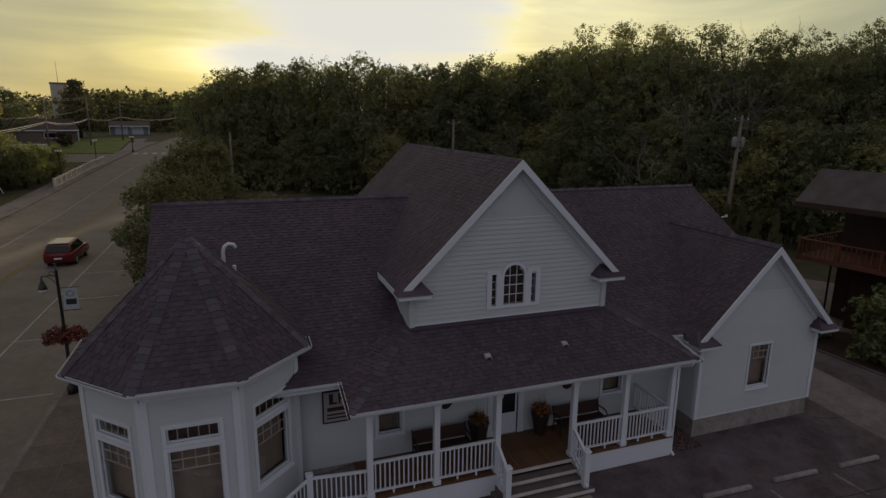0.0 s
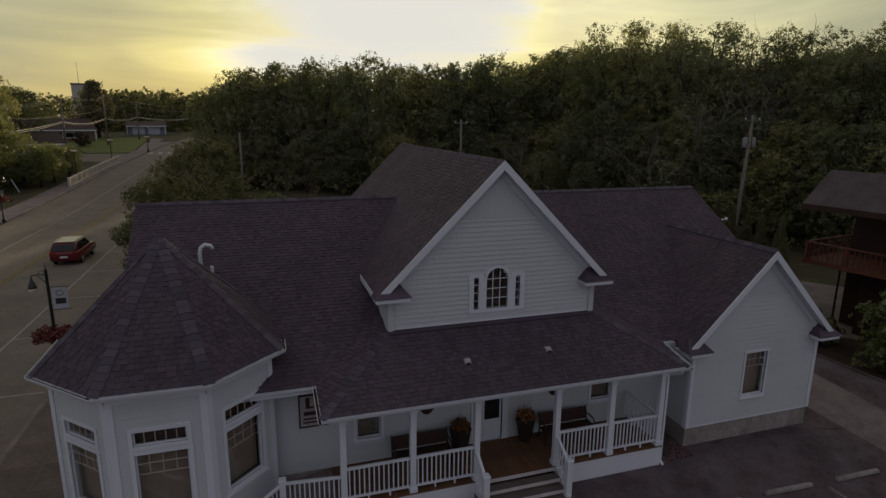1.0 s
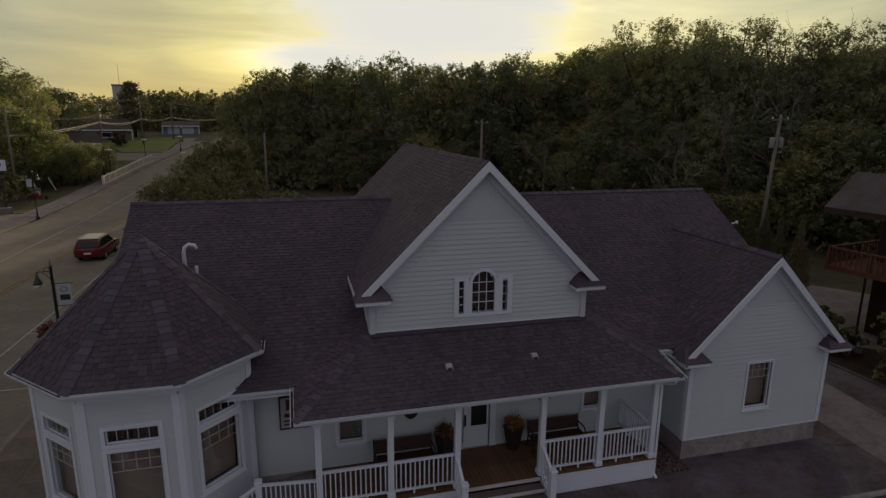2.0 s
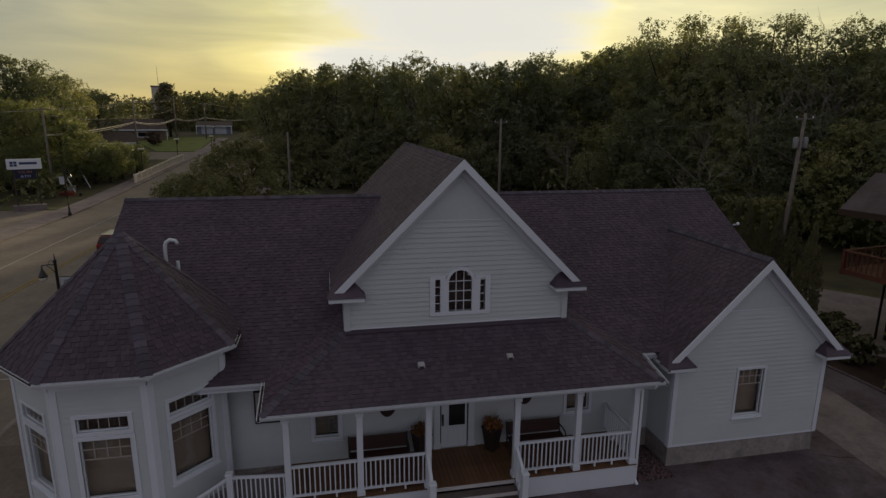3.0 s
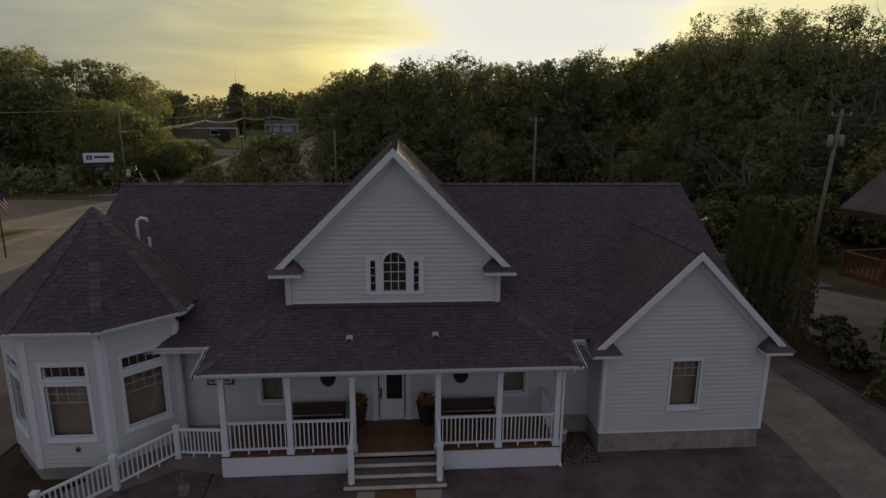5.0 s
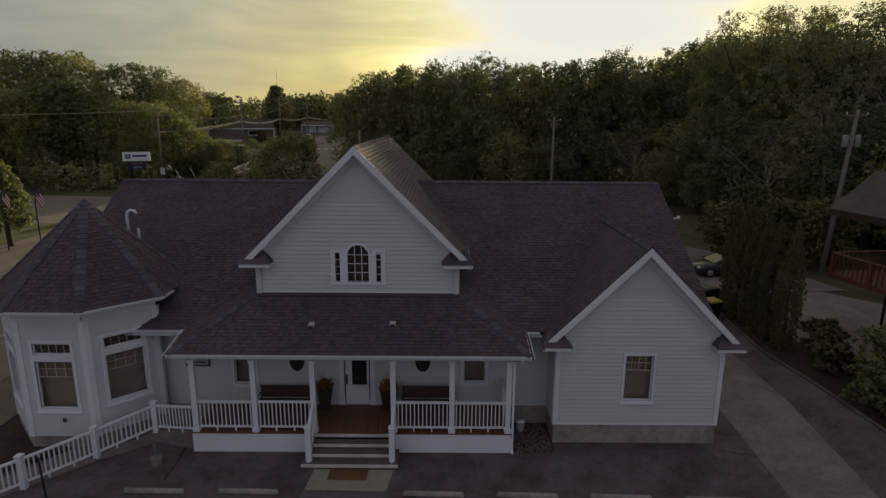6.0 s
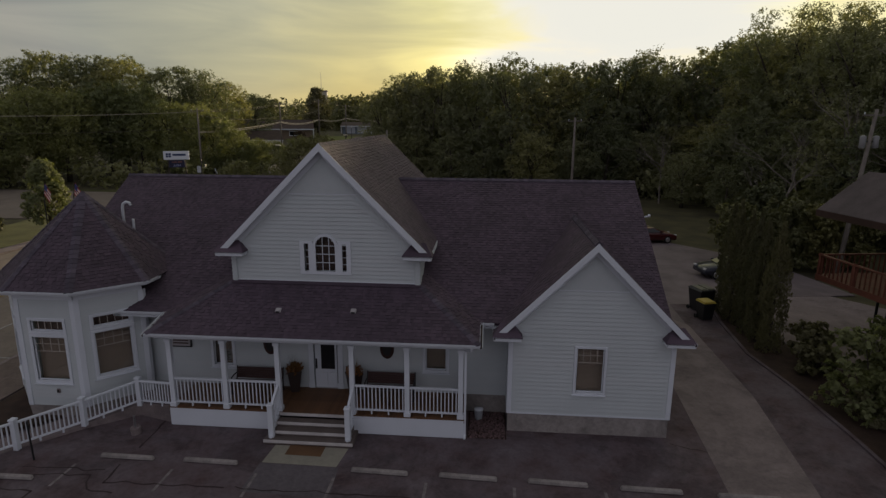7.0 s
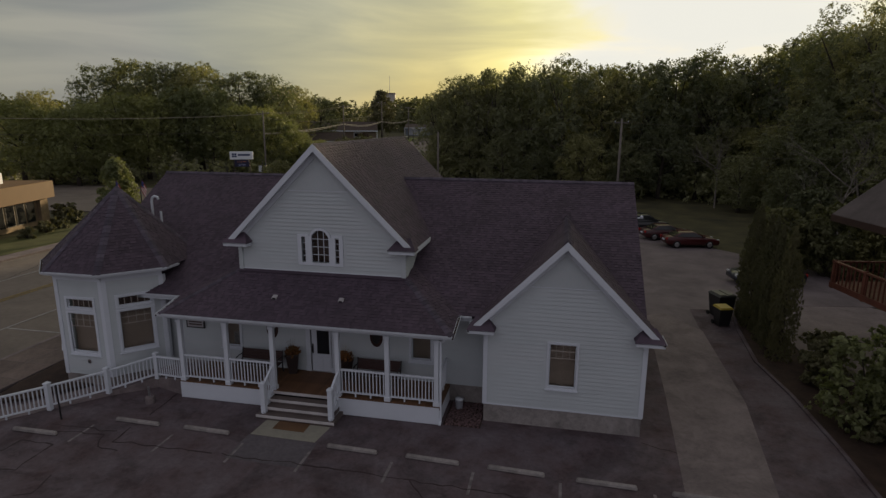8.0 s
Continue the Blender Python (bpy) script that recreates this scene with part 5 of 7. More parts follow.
# ---- trees and shrubs ----
def leaf_mesh(name, centres, radii, per, size, seed, shell=0.70, squash=0.85, upright=0.0, slim=0.62, tuft=10, spread=0.10):
    """Pointed leaves in small tufts over many rounded clumps; the leaves of a tuft face out from it."""
    rng = np.random.default_rng(seed)
    k = max(1, per // tuft)
    unit = lambda w: w / np.linalg.norm(w, axis=1)[:, None]
    c = np.repeat(np.asarray(centres, float), k, axis=0)
    r = np.repeat(np.asarray(radii, float), k)
    d = unit(rng.normal(size=(len(c), 3)) + np.array([0, 0, 0.22]))
    c = c + d * (r * (rng.uniform(shell, 1.05, len(c)) + 0.04 * rng.exponential(0.4, len(c))))[:, None] * np.array([1, 1, squash])
    face = unit(d + rng.normal(size=(len(c), 3)) * 0.32)
    c, d, face, r = (np.repeat(q, tuft, axis=0) for q in (c, d, face, r))
    n = len(c)
    pos = c + rng.normal(size=(n, 3)) * (r * spread)[:, None]
    nrm = unit(face * 0.8 + rng.normal(size=(n, 3)) * 0.36 + np.array([0, 0, 0.30]))
    t = unit(np.cross(nrm, rng.normal(size=(n, 3))))
    t = unit(t * (1 - upright) + np.array([0, 0, upright]) + d * 0.3 * upright)
    b = np.cross(nrm, t)
    s = (size * rng.uniform(0.55, 1.3, n))[:, None]
    v = np.stack([pos - t * s, pos + b * s * slim + nrm * s * 0.12, pos + t * s, pos - b * s * slim + nrm * s * 0.12], axis=1).reshape(-1, 3)
    me = bpy.data.meshes.new(name)
    me.vertices.add(4 * n)
    me.vertices.foreach_set("co", v.ravel())
    me.loops.add(4 * n)
    me.loops.foreach_set("vertex_index", np.arange(4 * n, dtype=np.int32))
    me.polygons.add(n)
    me.polygons.foreach_set("loop_start", np.arange(0, 4 * n, 4, dtype=np.int32))
    me.polygons.foreach_set("loop_total", np.full(n, 4, dtype=np.int32))
    me.update()
    me.validate()
    return me


def tree(name, h, r, seed, leaf=0.42, clumps=44, per=105, bare=0.22, mat=None, label="", category="tree", group="", at=(0, 0, 0), shape="round"):
    """A tapered trunk with limbs, and a crown of leaf clumps with gaps."""
    rng = np.random.default_rng(seed)
    t = thing(name, at, 0, label, category, group)
    z0 = h * bare
    cs, rs = [], []
    lop = rng.uniform(0, 2 * math.pi)
    for i in range(clumps):
        a, f = rng.uniform(0, 2 * math.pi), rng.uniform(0.03, 0.97)
        if shape == "round":
            prof = math.sin(math.pi * min(0.98, 0.12 + 0.80 * f)) ** 0.75 * (1 + 0.16 * math.cos(a - lop) + 0.12 * math.cos(3 * a + lop))
        else:
            prof = (1 - f) ** 0.62 * min(1.0, 0.55 + 1.8 * f) + 0.03
        outer = rng.random() < 0.66
        q = r * prof * (rng.uniform(0.72, 0.98) if outer else math.sqrt(rng.uniform(0.05, 0.5)))
        cs.append((q * math.cos(a), q * math.sin(a), z0 + (h - z0) * (0.05 + 0.86 * f + (0.05 * rng.random() if outer else 0.0))))
        rs.append(r * (rng.uniform(0.15, 0.29) if outer else rng.uniform(0.24, 0.40)) * (0.75 + 0.25 * min(1.0, prof)))
    lean = rng.normal(0, 0.03 * h, 2)
    s = Shape()
    top = h * 0.72
    pts = [(lean[0] * k * k, lean[1] * k * k, top * k) for k in (0, 0.15, 0.4, 0.7, 1.0)]
    rad = 0.022 * h
    s.tube(pts, [rad * 1.35, rad, rad * 0.8, rad * 0.5, rad * 0.15], 8)
    for i in rng.choice(clumps, min(9, clumps), replace=False):
        c = cs[i]
        k = min(0.85, max(0.16, (c[2] * 0.62) / top))
        st_ = (lean[0] * k * k, lean[1] * k * k, top * k)
        mid = ((st_[0] + c[0]) * 0.5, (st_[1] + c[1]) * 0.5, (st_[2] + c[2]) * 0.5 - 0.03 * h)
        s.tube([st_, mid, c], [rad * 0.42, rad * 0.28, rad * 0.08], 6)
    part("trunk", s, BARK, t, smooth=True)
    part("crown", leaf_mesh("crown", cs, rs, per, leaf, seed + 500), mat or LEAF, t)
    return t


def bare_tree(at, h, seed, mat=None):
    """A leafless tree: trunk and forking branches."""
    rnd = random.Random(seed)
    t = thing("dead_tree", at, 0, "bare dead tree with pale forking branches", "tree", "dead trees")
    s = Shape()

    def grow(p, d, length, rad, level):
        q = p + d * length
        m_ = p.lerp(q, 0.5) + Vector((rnd.gauss(0, 1), rnd.gauss(0, 1), 0)) * length * 0.05
        s.tube([p, m_, q], [rad, rad * 0.8, rad * 0.55], 6 if level < 2 else 4)
        if level < 4:
            for _ in range(3 if level else 4):
                e = (d + Vector((rnd.gauss(0, 0.55), rnd.gauss(0, 0.55), rnd.gauss(0.15, 0.3)))).normalized()
                grow(p.lerp(q, rnd.uniform(0.55, 1.0)), e, length * rnd.uniform(0.45, 0.7), rad * 0.5, level + 1)

    grow(Vector((0, 0, -0.2)), Vector((0.02, 0.03, 1)).normalized(), h * 0.48, h * 0.011, 0)
    part("bare_crown", s, mat or PALEBARK, t)
    return t


WOOD_LABEL = "tall dark leafy tree at the wood's edge"
protos = [tree("oak_tree", 20, 6.2, 100 + i, leaf=0.15, clumps=135, per=170, bare=0.06 + 0.03 * (i % 3), label=WOOD_LABEL, group="woodland trees", at=(70 + 10 * i, 150, terrain(0, 150))) for i in range(5)]
trnd = random.Random(11)


def crown_top(t):
    """The height that all but the outermost leaves of a tree stay under."""
    me = next(o for o in t.children if o.name.startswith("crown")).data
    co = np.empty(3 * len(me.vertices))
    me.vertices.foreach_get("co", co)
    return float(np.percentile(co[2::3], 99.3))


tops = {"oak_tree" + str(i): crown_top(p) for i, p in enumerate(protos)}


near_oaks = [tree("oak_tree", 20, 6.4, 120 + i, leaf=0.11, clumps=130, per=260, bare=0.08, label="tall leafy tree beside the yard", group="woodland trees", at=(95 + 12 * i, 130, terrain(0, 130))) for i in range(3)]
near_tops = [crown_top(p) for p in near_oaks]


def plant_near(i, x, y, h, spread=1.0):
    q = h / near_tops[i % 3]
    return copy_thing(near_oaks[i % 3], Matrix.Translation((x, y, terrain(x, y) - 0.1)) @ pose(0, 0, 0, 0, 0, trnd.uniform(0, 360)) @ Matrix.Diagonal((q * spread, q * spread, q, 1)))


def plant(i, x, y, h, spread=1.0, proto=None):
    p = (proto or protos)[i % len(proto or protos)]
    k = h / tops[p.name.split(".")[0] + str(i % len(protos))]
    m = Matrix.Translation((x, y, terrain(x, y) - 0.1)) @ pose(0, 0, 0, 0, 0, trnd.uniform(0, 360)) @ Matrix.Diagonal((k * spread, k * spread, k, 1))
    return copy_thing(p, m)


EDGE = [(-4.5, 97, 14.6), (-1.5, 97, 17.2), (2, 97.5, 17.6), (6, 95, 18.4), (11, 92, 19.0), (17.5, 85, 19.4), (23, 86, 18.2), (28.5, 86, 18.8), (33, 87, 19.4), (38, 88, 20.4), (44, 90, 19.2),
        (56, 97, 22.8), (52, 80, 22.0), (50.5, 72.5, 24.4), (53, 68, 23.6), (51.5, 61.5, 21.2), (52.3, 58, 22.2), (54.5, 53, 21.2), (56.5, 49, 20.4)]
EDGE2 = [(57, 44.5, 18.6), (56.5, 41, 19.6), (56, 37.5, 20.2), (56, 33.5, 19.8), (58, 29.5, 19.8), (59, 25, 20.5)]
k = 0
for x, y, h in EDGE + EDGE2:
    if y <= 80:
        plant_near(k, x, y, h * 0.99, 0.95)
    else:
        plant(k, x, y, h, 0.92)
    k += 1
    plant(k, x + trnd.uniform(2, 7), y + trnd.uniform(7, 11), h * trnd.uniform(0.86, 0.97), 1.0)
    k += 1
    plant(k, x + trnd.uniform(-3, 4), y + trnd.uniform(15, 20), h * trnd.uniform(0.84, 0.94), 1.05)
    k += 1
# the wood's lower front
for x, y, h in ((8, 88, 8), (13, 86, 9), (20, 80, 9), (26, 81, 8), (31, 82, 10), (36, 82, 9), (41, 84, 10), (45, 78, 11), (46, 71, 12), (47, 65, 12), (48, 59, 11), (48, 53, 11), (49, 47, 12), (50, 42, 11), (50, 37, 11),
                (50, 32, 11), (2, 92, 8), (-3, 93, 8), (39, 72, 7), (42, 66, 6), (24, 91, 9), (29, 91, 10), (34, 92, 10), (39, 93, 10), (16, 92, 9)):
    plant(k, x, y, h, 1.25)
    k += 1
# street trees by the house
tree("maple_tree", 9.7, 3.6, 140, leaf=0.08, clumps=140, per=360, bare=0.06, mat=LEAF_MAPLE, label="dense dark green maple beside the street", at=(-3.0, 50.3, 0))
tree("maple_tree", 8.0, 3.0, 141, leaf=0.07, clumps=140, per=360, bare=0.08, mat=LEAF_MAPLE, label="bushy maple behind the house by the kerb", at=(-4.2, 37.8, 0))
tree("maple_tree", 4.6, 2.6, 142, leaf=0.09, clumps=80, per=240, bare=0.05, mat=LEAF, label="low bushy tree behind the larger maple", at=(1.6, 52.5, 0))

# trees across the street
LEFT_LABEL = "tall leafy tree across the street"
lit = [tree("ash_tree", 16, 5.6, 160 + i, leaf=0.135, clumps=125, per=190, bare=0.07, mat=LEAF_LIT, label=LEFT_LABEL, group="trees across the street", at=(-150 + 12 * i, 190, terrain(0, 190))) for i in range(3)]


lit_tops = [crown_top(p) for p in lit]


def plant_left(i, x, y, h, spread=1.0):
    p = lit[i % 3]
    q = h / lit_tops[i % 3]
    return copy_thing(p, Matrix.Translation((x, y, terrain(x, y) - 0.1)) @ pose(0, 0, 0, 0, 0, trnd.uniform(0, 360)) @ Matrix.Diagonal((q * spread, q * spread, q, 1)))


for i, (x, y, h, sp_) in enumerate([(-72.4, 77, 14, 1.1), (-67, 77, 12.6, 1.1), (-61.6, 77, 12.2, 1.1), (-61, 80, 13.4, 1.0), (-60, 86, 15, 1.0), (-56, 87, 14.6, 1.0), (-53, 94, 16, 1.0), (-47.7, 95, 16, 1.0),
                                    (-41.4, 93.4, 12.8, 1.1), (-37.3, 93.2, 12.4, 1.1), (-34.6, 95, 11.0, 1.0), (-31.2, 97.5, 7.8, 1.1), (-28.6, 101.5, 5.9, 1.2), (-27.9, 106.5, 5.0, 1.2), (-37.5, 90, 6.6, 1.2), (-29.4, 98.2, 5.6, 1.2), (-28.8, 111, 4.0, 1.2)]):
    plant_left(i, x, y, h, sp_)
for i, (x, y, h) in enumerate([(-73, 96, 20.0), (-66, 98, 21.0), (-60, 97, 20.2), (-54, 100, 19.8), (-48, 105, 18.6), (-43.5, 108, 18.2), (-57, 104, 20.4), (-44, 121, 15.5), (-49, 127, 15.0), (-42, 133, 12.5), (-83, 92, 15.5), (-95, 92, 14.0), (-110, 100, 15.0)]):
    plant(i, x, y, h, 1.05)
tree("spruce_tree", 14.0, 5.2, 180, leaf=0.17, clumps=150, per=170, bare=0.06, mat=LEAF_DARK, shape="oval", label="dark spruce standing against the sky", at=(-35.5, 162, terrain(0, 162)))

# far woods, along the horizon
far_c, far_r, frnd = [], [], random.Random(5)
for i in range(900):
    if i < 620:
        a = radians(frnd.uniform(-62, 75))
        dist = frnd.uniform(240, 400)
        x, y = math.sin(a) * dist, math.cos(a) * dist
    else:
        x, y = frnd.uniform(-150, 40), frnd.uniform(196, 250)
    if y < 40 or (abs(x + 62) < 11 and y < 272):
        continue
    hh = frnd.uniform(9, 12.5)
    z = terrain(x, y)
    for f, w_ in ((0.12, 6.0), (0.40, 5.2), (0.65, 4.4), (0.86, 2.8)):
        far_c.append((x + frnd.gauss(0, 1.5), y + frnd.gauss(0, 1.5), z + hh * f))
        far_r.append(w_ * frnd.uniform(0.8, 1.2))
fw = part("far_woods", leaf_mesh("far_woods", far_c, far_r, 100, 0.50, 9, shell=0.8), LEAF_MAPLE)
tagged(fw, "distant dark woods along the horizon", "woods", kind="stuff")
# undergrowth between the trees
uc, ur = [], []
urnd = random.Random(8)
# rows from (14, 95) and (26, 88) are added to stop low sun shafts
for x0, y0, x1, y1, n_ in ((-6, 94, 46, 80, 70), (44, 82, 49, 50, 60), (49, 50, 54, 24, 50), (-100, 78, -34, 84, 70), (-36, 93, -31.5, 112, 26), (0, 100, 60, 92, 60), (14, 95, 48, 97, 70), (26, 88, 44, 90, 34), (52, 75, 62, 28, 50)):
    for _ in range(n_):
        t_ = urnd.random()
        x, y = x0 + (x1 - x0) * t_ + urnd.gauss(0, 1.5), y0 + (y1 - y0) * t_ + urnd.gauss(0, 1.5)
        rr2 = urnd.uniform(1.3, 2.6)
        for zz in (0.4, 1.5):
            uc.append((x, y, terrain(x, y) + rr2 * zz * 0.8))
            ur.append(rr2 * (1.0 if zz < 1 else 0.75))
tagged(part("undergrowth", leaf_mesh("undergrowth", uc, ur, 130, 0.24, 12), LEAF), "dark tangled undergrowth along the wood's edge", "undergrowth", kind="stuff")
for x, y, h, sd in ((47.0, 51.0, 17.5, 1), (44.5, 56.5, 13, 2), (58, 50, 23.5, 3), (60, 45, 23.5, 4), (55.5, 47.5, 21.5, 9), (45, 87, 23.0, 5), (4, 95, 17.5, 6), (37, 75, 11, 7), (41, 50, 10, 8), (50.6, 46, 17.5, 10), (52.4, 44, 18.5, 11)):
    bare_tree((x, y, terrain(x, y)), h, sd)


# clipped columns by the drive
def arborvitae(at, h, r, seed):
    rng = np.random.default_rng(seed)
    t = thing("arborvitae", at, 0, "tall narrow dark green arborvitae beside the drive", "arborvitae", "row of arborvitae")
    cs, rs = [], []
    for i in range(210):
        f = rng.uniform(0.0, 1.0) ** 0.95
        prof = min(1.0, (1.0 - f) * 2.3) * (0.84 + 0.16 * math.sin(math.pi * f)) + 0.02
        a = rng.uniform(0, 2 * math.pi)
        cs.append((r * prof * 0.74 * math.cos(a), r * prof * 0.74 * math.sin(a), 0.15 + (h - 0.3) * f))
        rs.append(r * (0.10 + 0.20 * prof))
    part("trunk", Shape().tube([(0, 0, 0), (0, 0, h * 0.8)], [0.09, 0.02], 6), BARK, t)
    part("foliage", leaf_mesh("foliage", cs, rs, 150, 0.058, seed, squash=2.4, upright=0.75, slim=0.32), LEAF_DARK, t)
    return t


for i, (x, y, h, r) in enumerate([(27.62, 28.6, 6.5, 0.60), (27.5, 27.5, 6.8, 0.62), (27.68, 26.5, 6.35, 0.60), (27.55, 25.3, 6.45, 0.62), (27.4, 24.1, 6.2, 0.62), (27.48, 22.9, 6.35, 0.64)]):
    arborvitae((x, y, 0), h, r, 300 + i)


def shrub(name, at, r, h, seed, mat, label, leaf=0.10, clumps=36, per=150):
    rng = np.random.default_rng(seed)
    t = thing(name, at, 0, label, "shrub")
    cs, rs = [], []
    for i in range(clumps):
        a, q, f = rng.uniform(0, 6.283), math.sqrt(rng.uniform(0, 1)), rng.uniform(0.08, 0.9)
        w_ = math.sin(math.pi * (0.2 + 0.7 * f)) ** 0.6
        cs.append((r * q * w_ * 0.8 * math.cos(a), r * q * w_ * 0.8 * math.sin(a), h * f))
        rs.append(min(r, h) * rng.uniform(0.10, 0.26))
    s = Shape()
    for c in cs[:8]:
        s.tube([(0, 0, 0), (c[0] * 0.4, c[1] * 0.4, c[2] * 0.5), c], [0.05, 0.035, 0.012], 5)
    part("stems", s, BARK, t)
    part("foliage", leaf_mesh("foliage", cs, rs, per, leaf, seed), mat, t)
    return t


shrub("serviceberry", (28.5, 17.0, 0.03), 2.1, 3.7, 401, LEAF_LIT, "broad leafy green shrub beside the drive", leaf=0.10, clumps=90, per=120)
shrub("serviceberry", (29.8, 13.6, 0.03), 2.2, 3.3, 402, LEAF_LIT, "broad leafy green shrub beside the drive", leaf=0.10, clumps=80, per=120)
shrub("juniper", (29.4, 22.6, 0.03), 1.4, 1.5, 403, LEAF_DARK, "low spreading dark juniper in the mulch", leaf=0.09)
shrub("juniper", (28.4, 16.2, 0.03), 1.2, 1.2, 404, LEAF_DARK, "low spreading dark juniper in the mulch", leaf=0.09)
shrub("juniper", (28.4, 20.6, 0.03), 1.2, 1.3, 405, LEAF_DARK, "low spreading dark juniper in the mulch", leaf=0.09)
shrub("foundation_shrub", (-3.7, 17.6, 0.03), 0.5, 0.7, 406, LEAF_DARK, "small dark shrub by the turret", leaf=0.06, clumps=16, per=90)


for i, (x, y, r, h) in enumerate(((33.2, 41.0, 2.4, 5.0), (36.0, 40.0, 2.2, 5.6), (38.8, 39.6, 2.3, 5.2), (41.5, 40.5, 2.4, 5.8), (36.5, 44.0, 2.6, 6.2))):
    shrub("wood_edge_bush", (x, y, 0), r, h, 440 + i, LEAF_MAPLE, "tall dark bush at the yard's edge", leaf=0.10, clumps=90, per=200)


# ---- street furniture ----
def sq_tube(s, pts, r, n=8):
    return s.tube(pts, [r] * len(pts), n)


BANNER = surface("pale_banner_cloth", (0.38, 0.41, 0.44), 0.85, vary=0.1, grain=30, bump=0.1)
BASKET = leafy("dark_red_petunias", (0.055, 0.016, 0.012), (0.11, 0.028, 0.022), 0.15)
GLOBE = surface("frosted_lamp_glass", (0.62, 0.58, 0.50), 0.3, vary=0.05, bump=0, spec=0.5)


def street_lamp(at, turn, banner=True, basket=True):
    t = thing("street_lamp", at, turn, "black street lamp with hanging bell lantern" + (", banner and flower basket" if banner else ""), "street lamp", "street lamps")
    part("pole", Shape().lathe((0, 0, 0), [(0.20, 0), (0.20, 0.25), (0.12, 0.4), (0.10, 0.9), (0.07, 1.0), (0.055, 5.1), (0.075, 5.14), (0.03, 5.2), (0.012, 5.45)], 12), BLACKMETAL, t, smooth=True)
    s = sq_tube(Shape(), [(0, 0, 4.95), (-0.25, 0, 4.98), (-0.52, 0, 4.95)], 0.022)
    sq_tube(s, [(-0.03, 0, 4.6), (-0.18, 0, 4.82), (-0.34, 0, 4.96)], 0.014)
    s.tube([(-0.16 + 0.09 * math.cos(i * 0.7), 0, 5.05 + 0.09 * math.sin(i * 0.7)) for i in range(9)], [0.012] * 9, 6)
    part("arm", s, BLACKMETAL, t, "scrolled metal arm")
    lan = part("lantern", Shape().lathe((-0.52, 0, 4.45), [(0.17, 0.0), (0.16, 0.05), (0.10, 0.22), (0.05, 0.32), (0.02, 0.5)], 12), BLACKMETAL, t, "dark bell-shaped lantern hood", smooth=True)
    part("globe", Shape().lathe((-0.52, 0, 4.28), [(0.02, 0), (0.10, 0.03), (0.15, 0.10), (0.15, 0.17)], 12), GLOBE, lan, "pale frosted globe", smooth=True)
    if banner:
        bn = part("banner", Shape().box(0.12, 0.62, -0.008, 0.008, 3.55, 4.42), BANNER, t, "pale blue banner with a dark emblem")
        part("emblem", Shape().box(0.20, 0.56, -0.012, -0.008, 3.75, 3.98), BLACKMETAL, bn)
        part("emblem_ring", Shape().tube([(0.37 + 0.13 * math.cos(i * 0.524), -0.012, 4.2 + 0.11 * math.sin(i * 0.524)) for i in range(13)], [0.012] * 13, 5), BLACKMETAL, bn)
        for z in (3.52, 4.45):
            part("banner_rod", sq_tube(Shape(), [(0.0, 0, z), (0.72, 0, z)], 0.016), BLACKMETAL, t)
    if basket:
        for i, sx in enumerate((-0.28, 0.28)):
            fb = tagged(part("flower_basket", tuft(random.Random(30 + i), 520, 0.50, 2.25, 2.85, 0.12), BASKET, t, "red-brown flower basket"), kind="stuff")
            fb.location.x = sx
        part("basket_arm", sq_tube(Shape(), [(-0.4, 0, 2.6), (0.4, 0, 2.6)], 0.018), BLACKMETAL, t)
    return t


street_lamp((-7.0, 25.2, 0.10), 0)
street_lamp((-24.9, 71.3, 0.10), 180, banner=True, basket=True)


def globe_lamp(at, h, globes=4):
    """An old-style lamp: fluted pole, curled arms and white globes."""
    t = thing("globe_lamp", at, 20, "dark lamp post with a cluster of white globes", "street lamp", "globe lamps")
    part("pole", Shape().lathe((0, 0, 0), [(0.22, 0), (0.20, 0.3), (0.10, 0.6), (0.07, 1.0), (0.06, h - 0.5), (0.09, h - 0.45), (0.04, h - 0.3)], 10), BLACKMETAL, t, smooth=True)
    for i in range(globes):
        a = 2 * math.pi * i / globes
        top = (0, 0, h) if globes == 1 else (0.34 * math.cos(a), 0.34 * math.sin(a), h - 0.15)
        part("arm", Shape().tube([(0, 0, h - 0.6), (top[0] * 0.7, top[1] * 0.7, h - 0.62), (top[0], top[1], top[2] - 0.18)], [0.03] * 3, 6), BLACKMETAL, t)
        part("globe", Shape().lathe((top[0], top[1], top[2] - 0.2), [(0.04, 0), (0.11, 0.05), (0.15, 0.15), (0.11, 0.25), (0.02, 0.30)], 10), GLOBE, t, "white glass globe", smooth=True)
    return t


globe_lamp((-24.9, 122.4, terrain(0, 122.4) + 0.05), 4.0)
globe_lamp((-20.4, 133.4, terrain(0, 133.4) + 0.1), 3.2)
globe_lamp((-26.2, 104.0, terrain(0, 104) + 0.05), 4.6)
globe_lamp((-22.6, 149, terrain(0, 149) + 0.1), 3.4, 1)

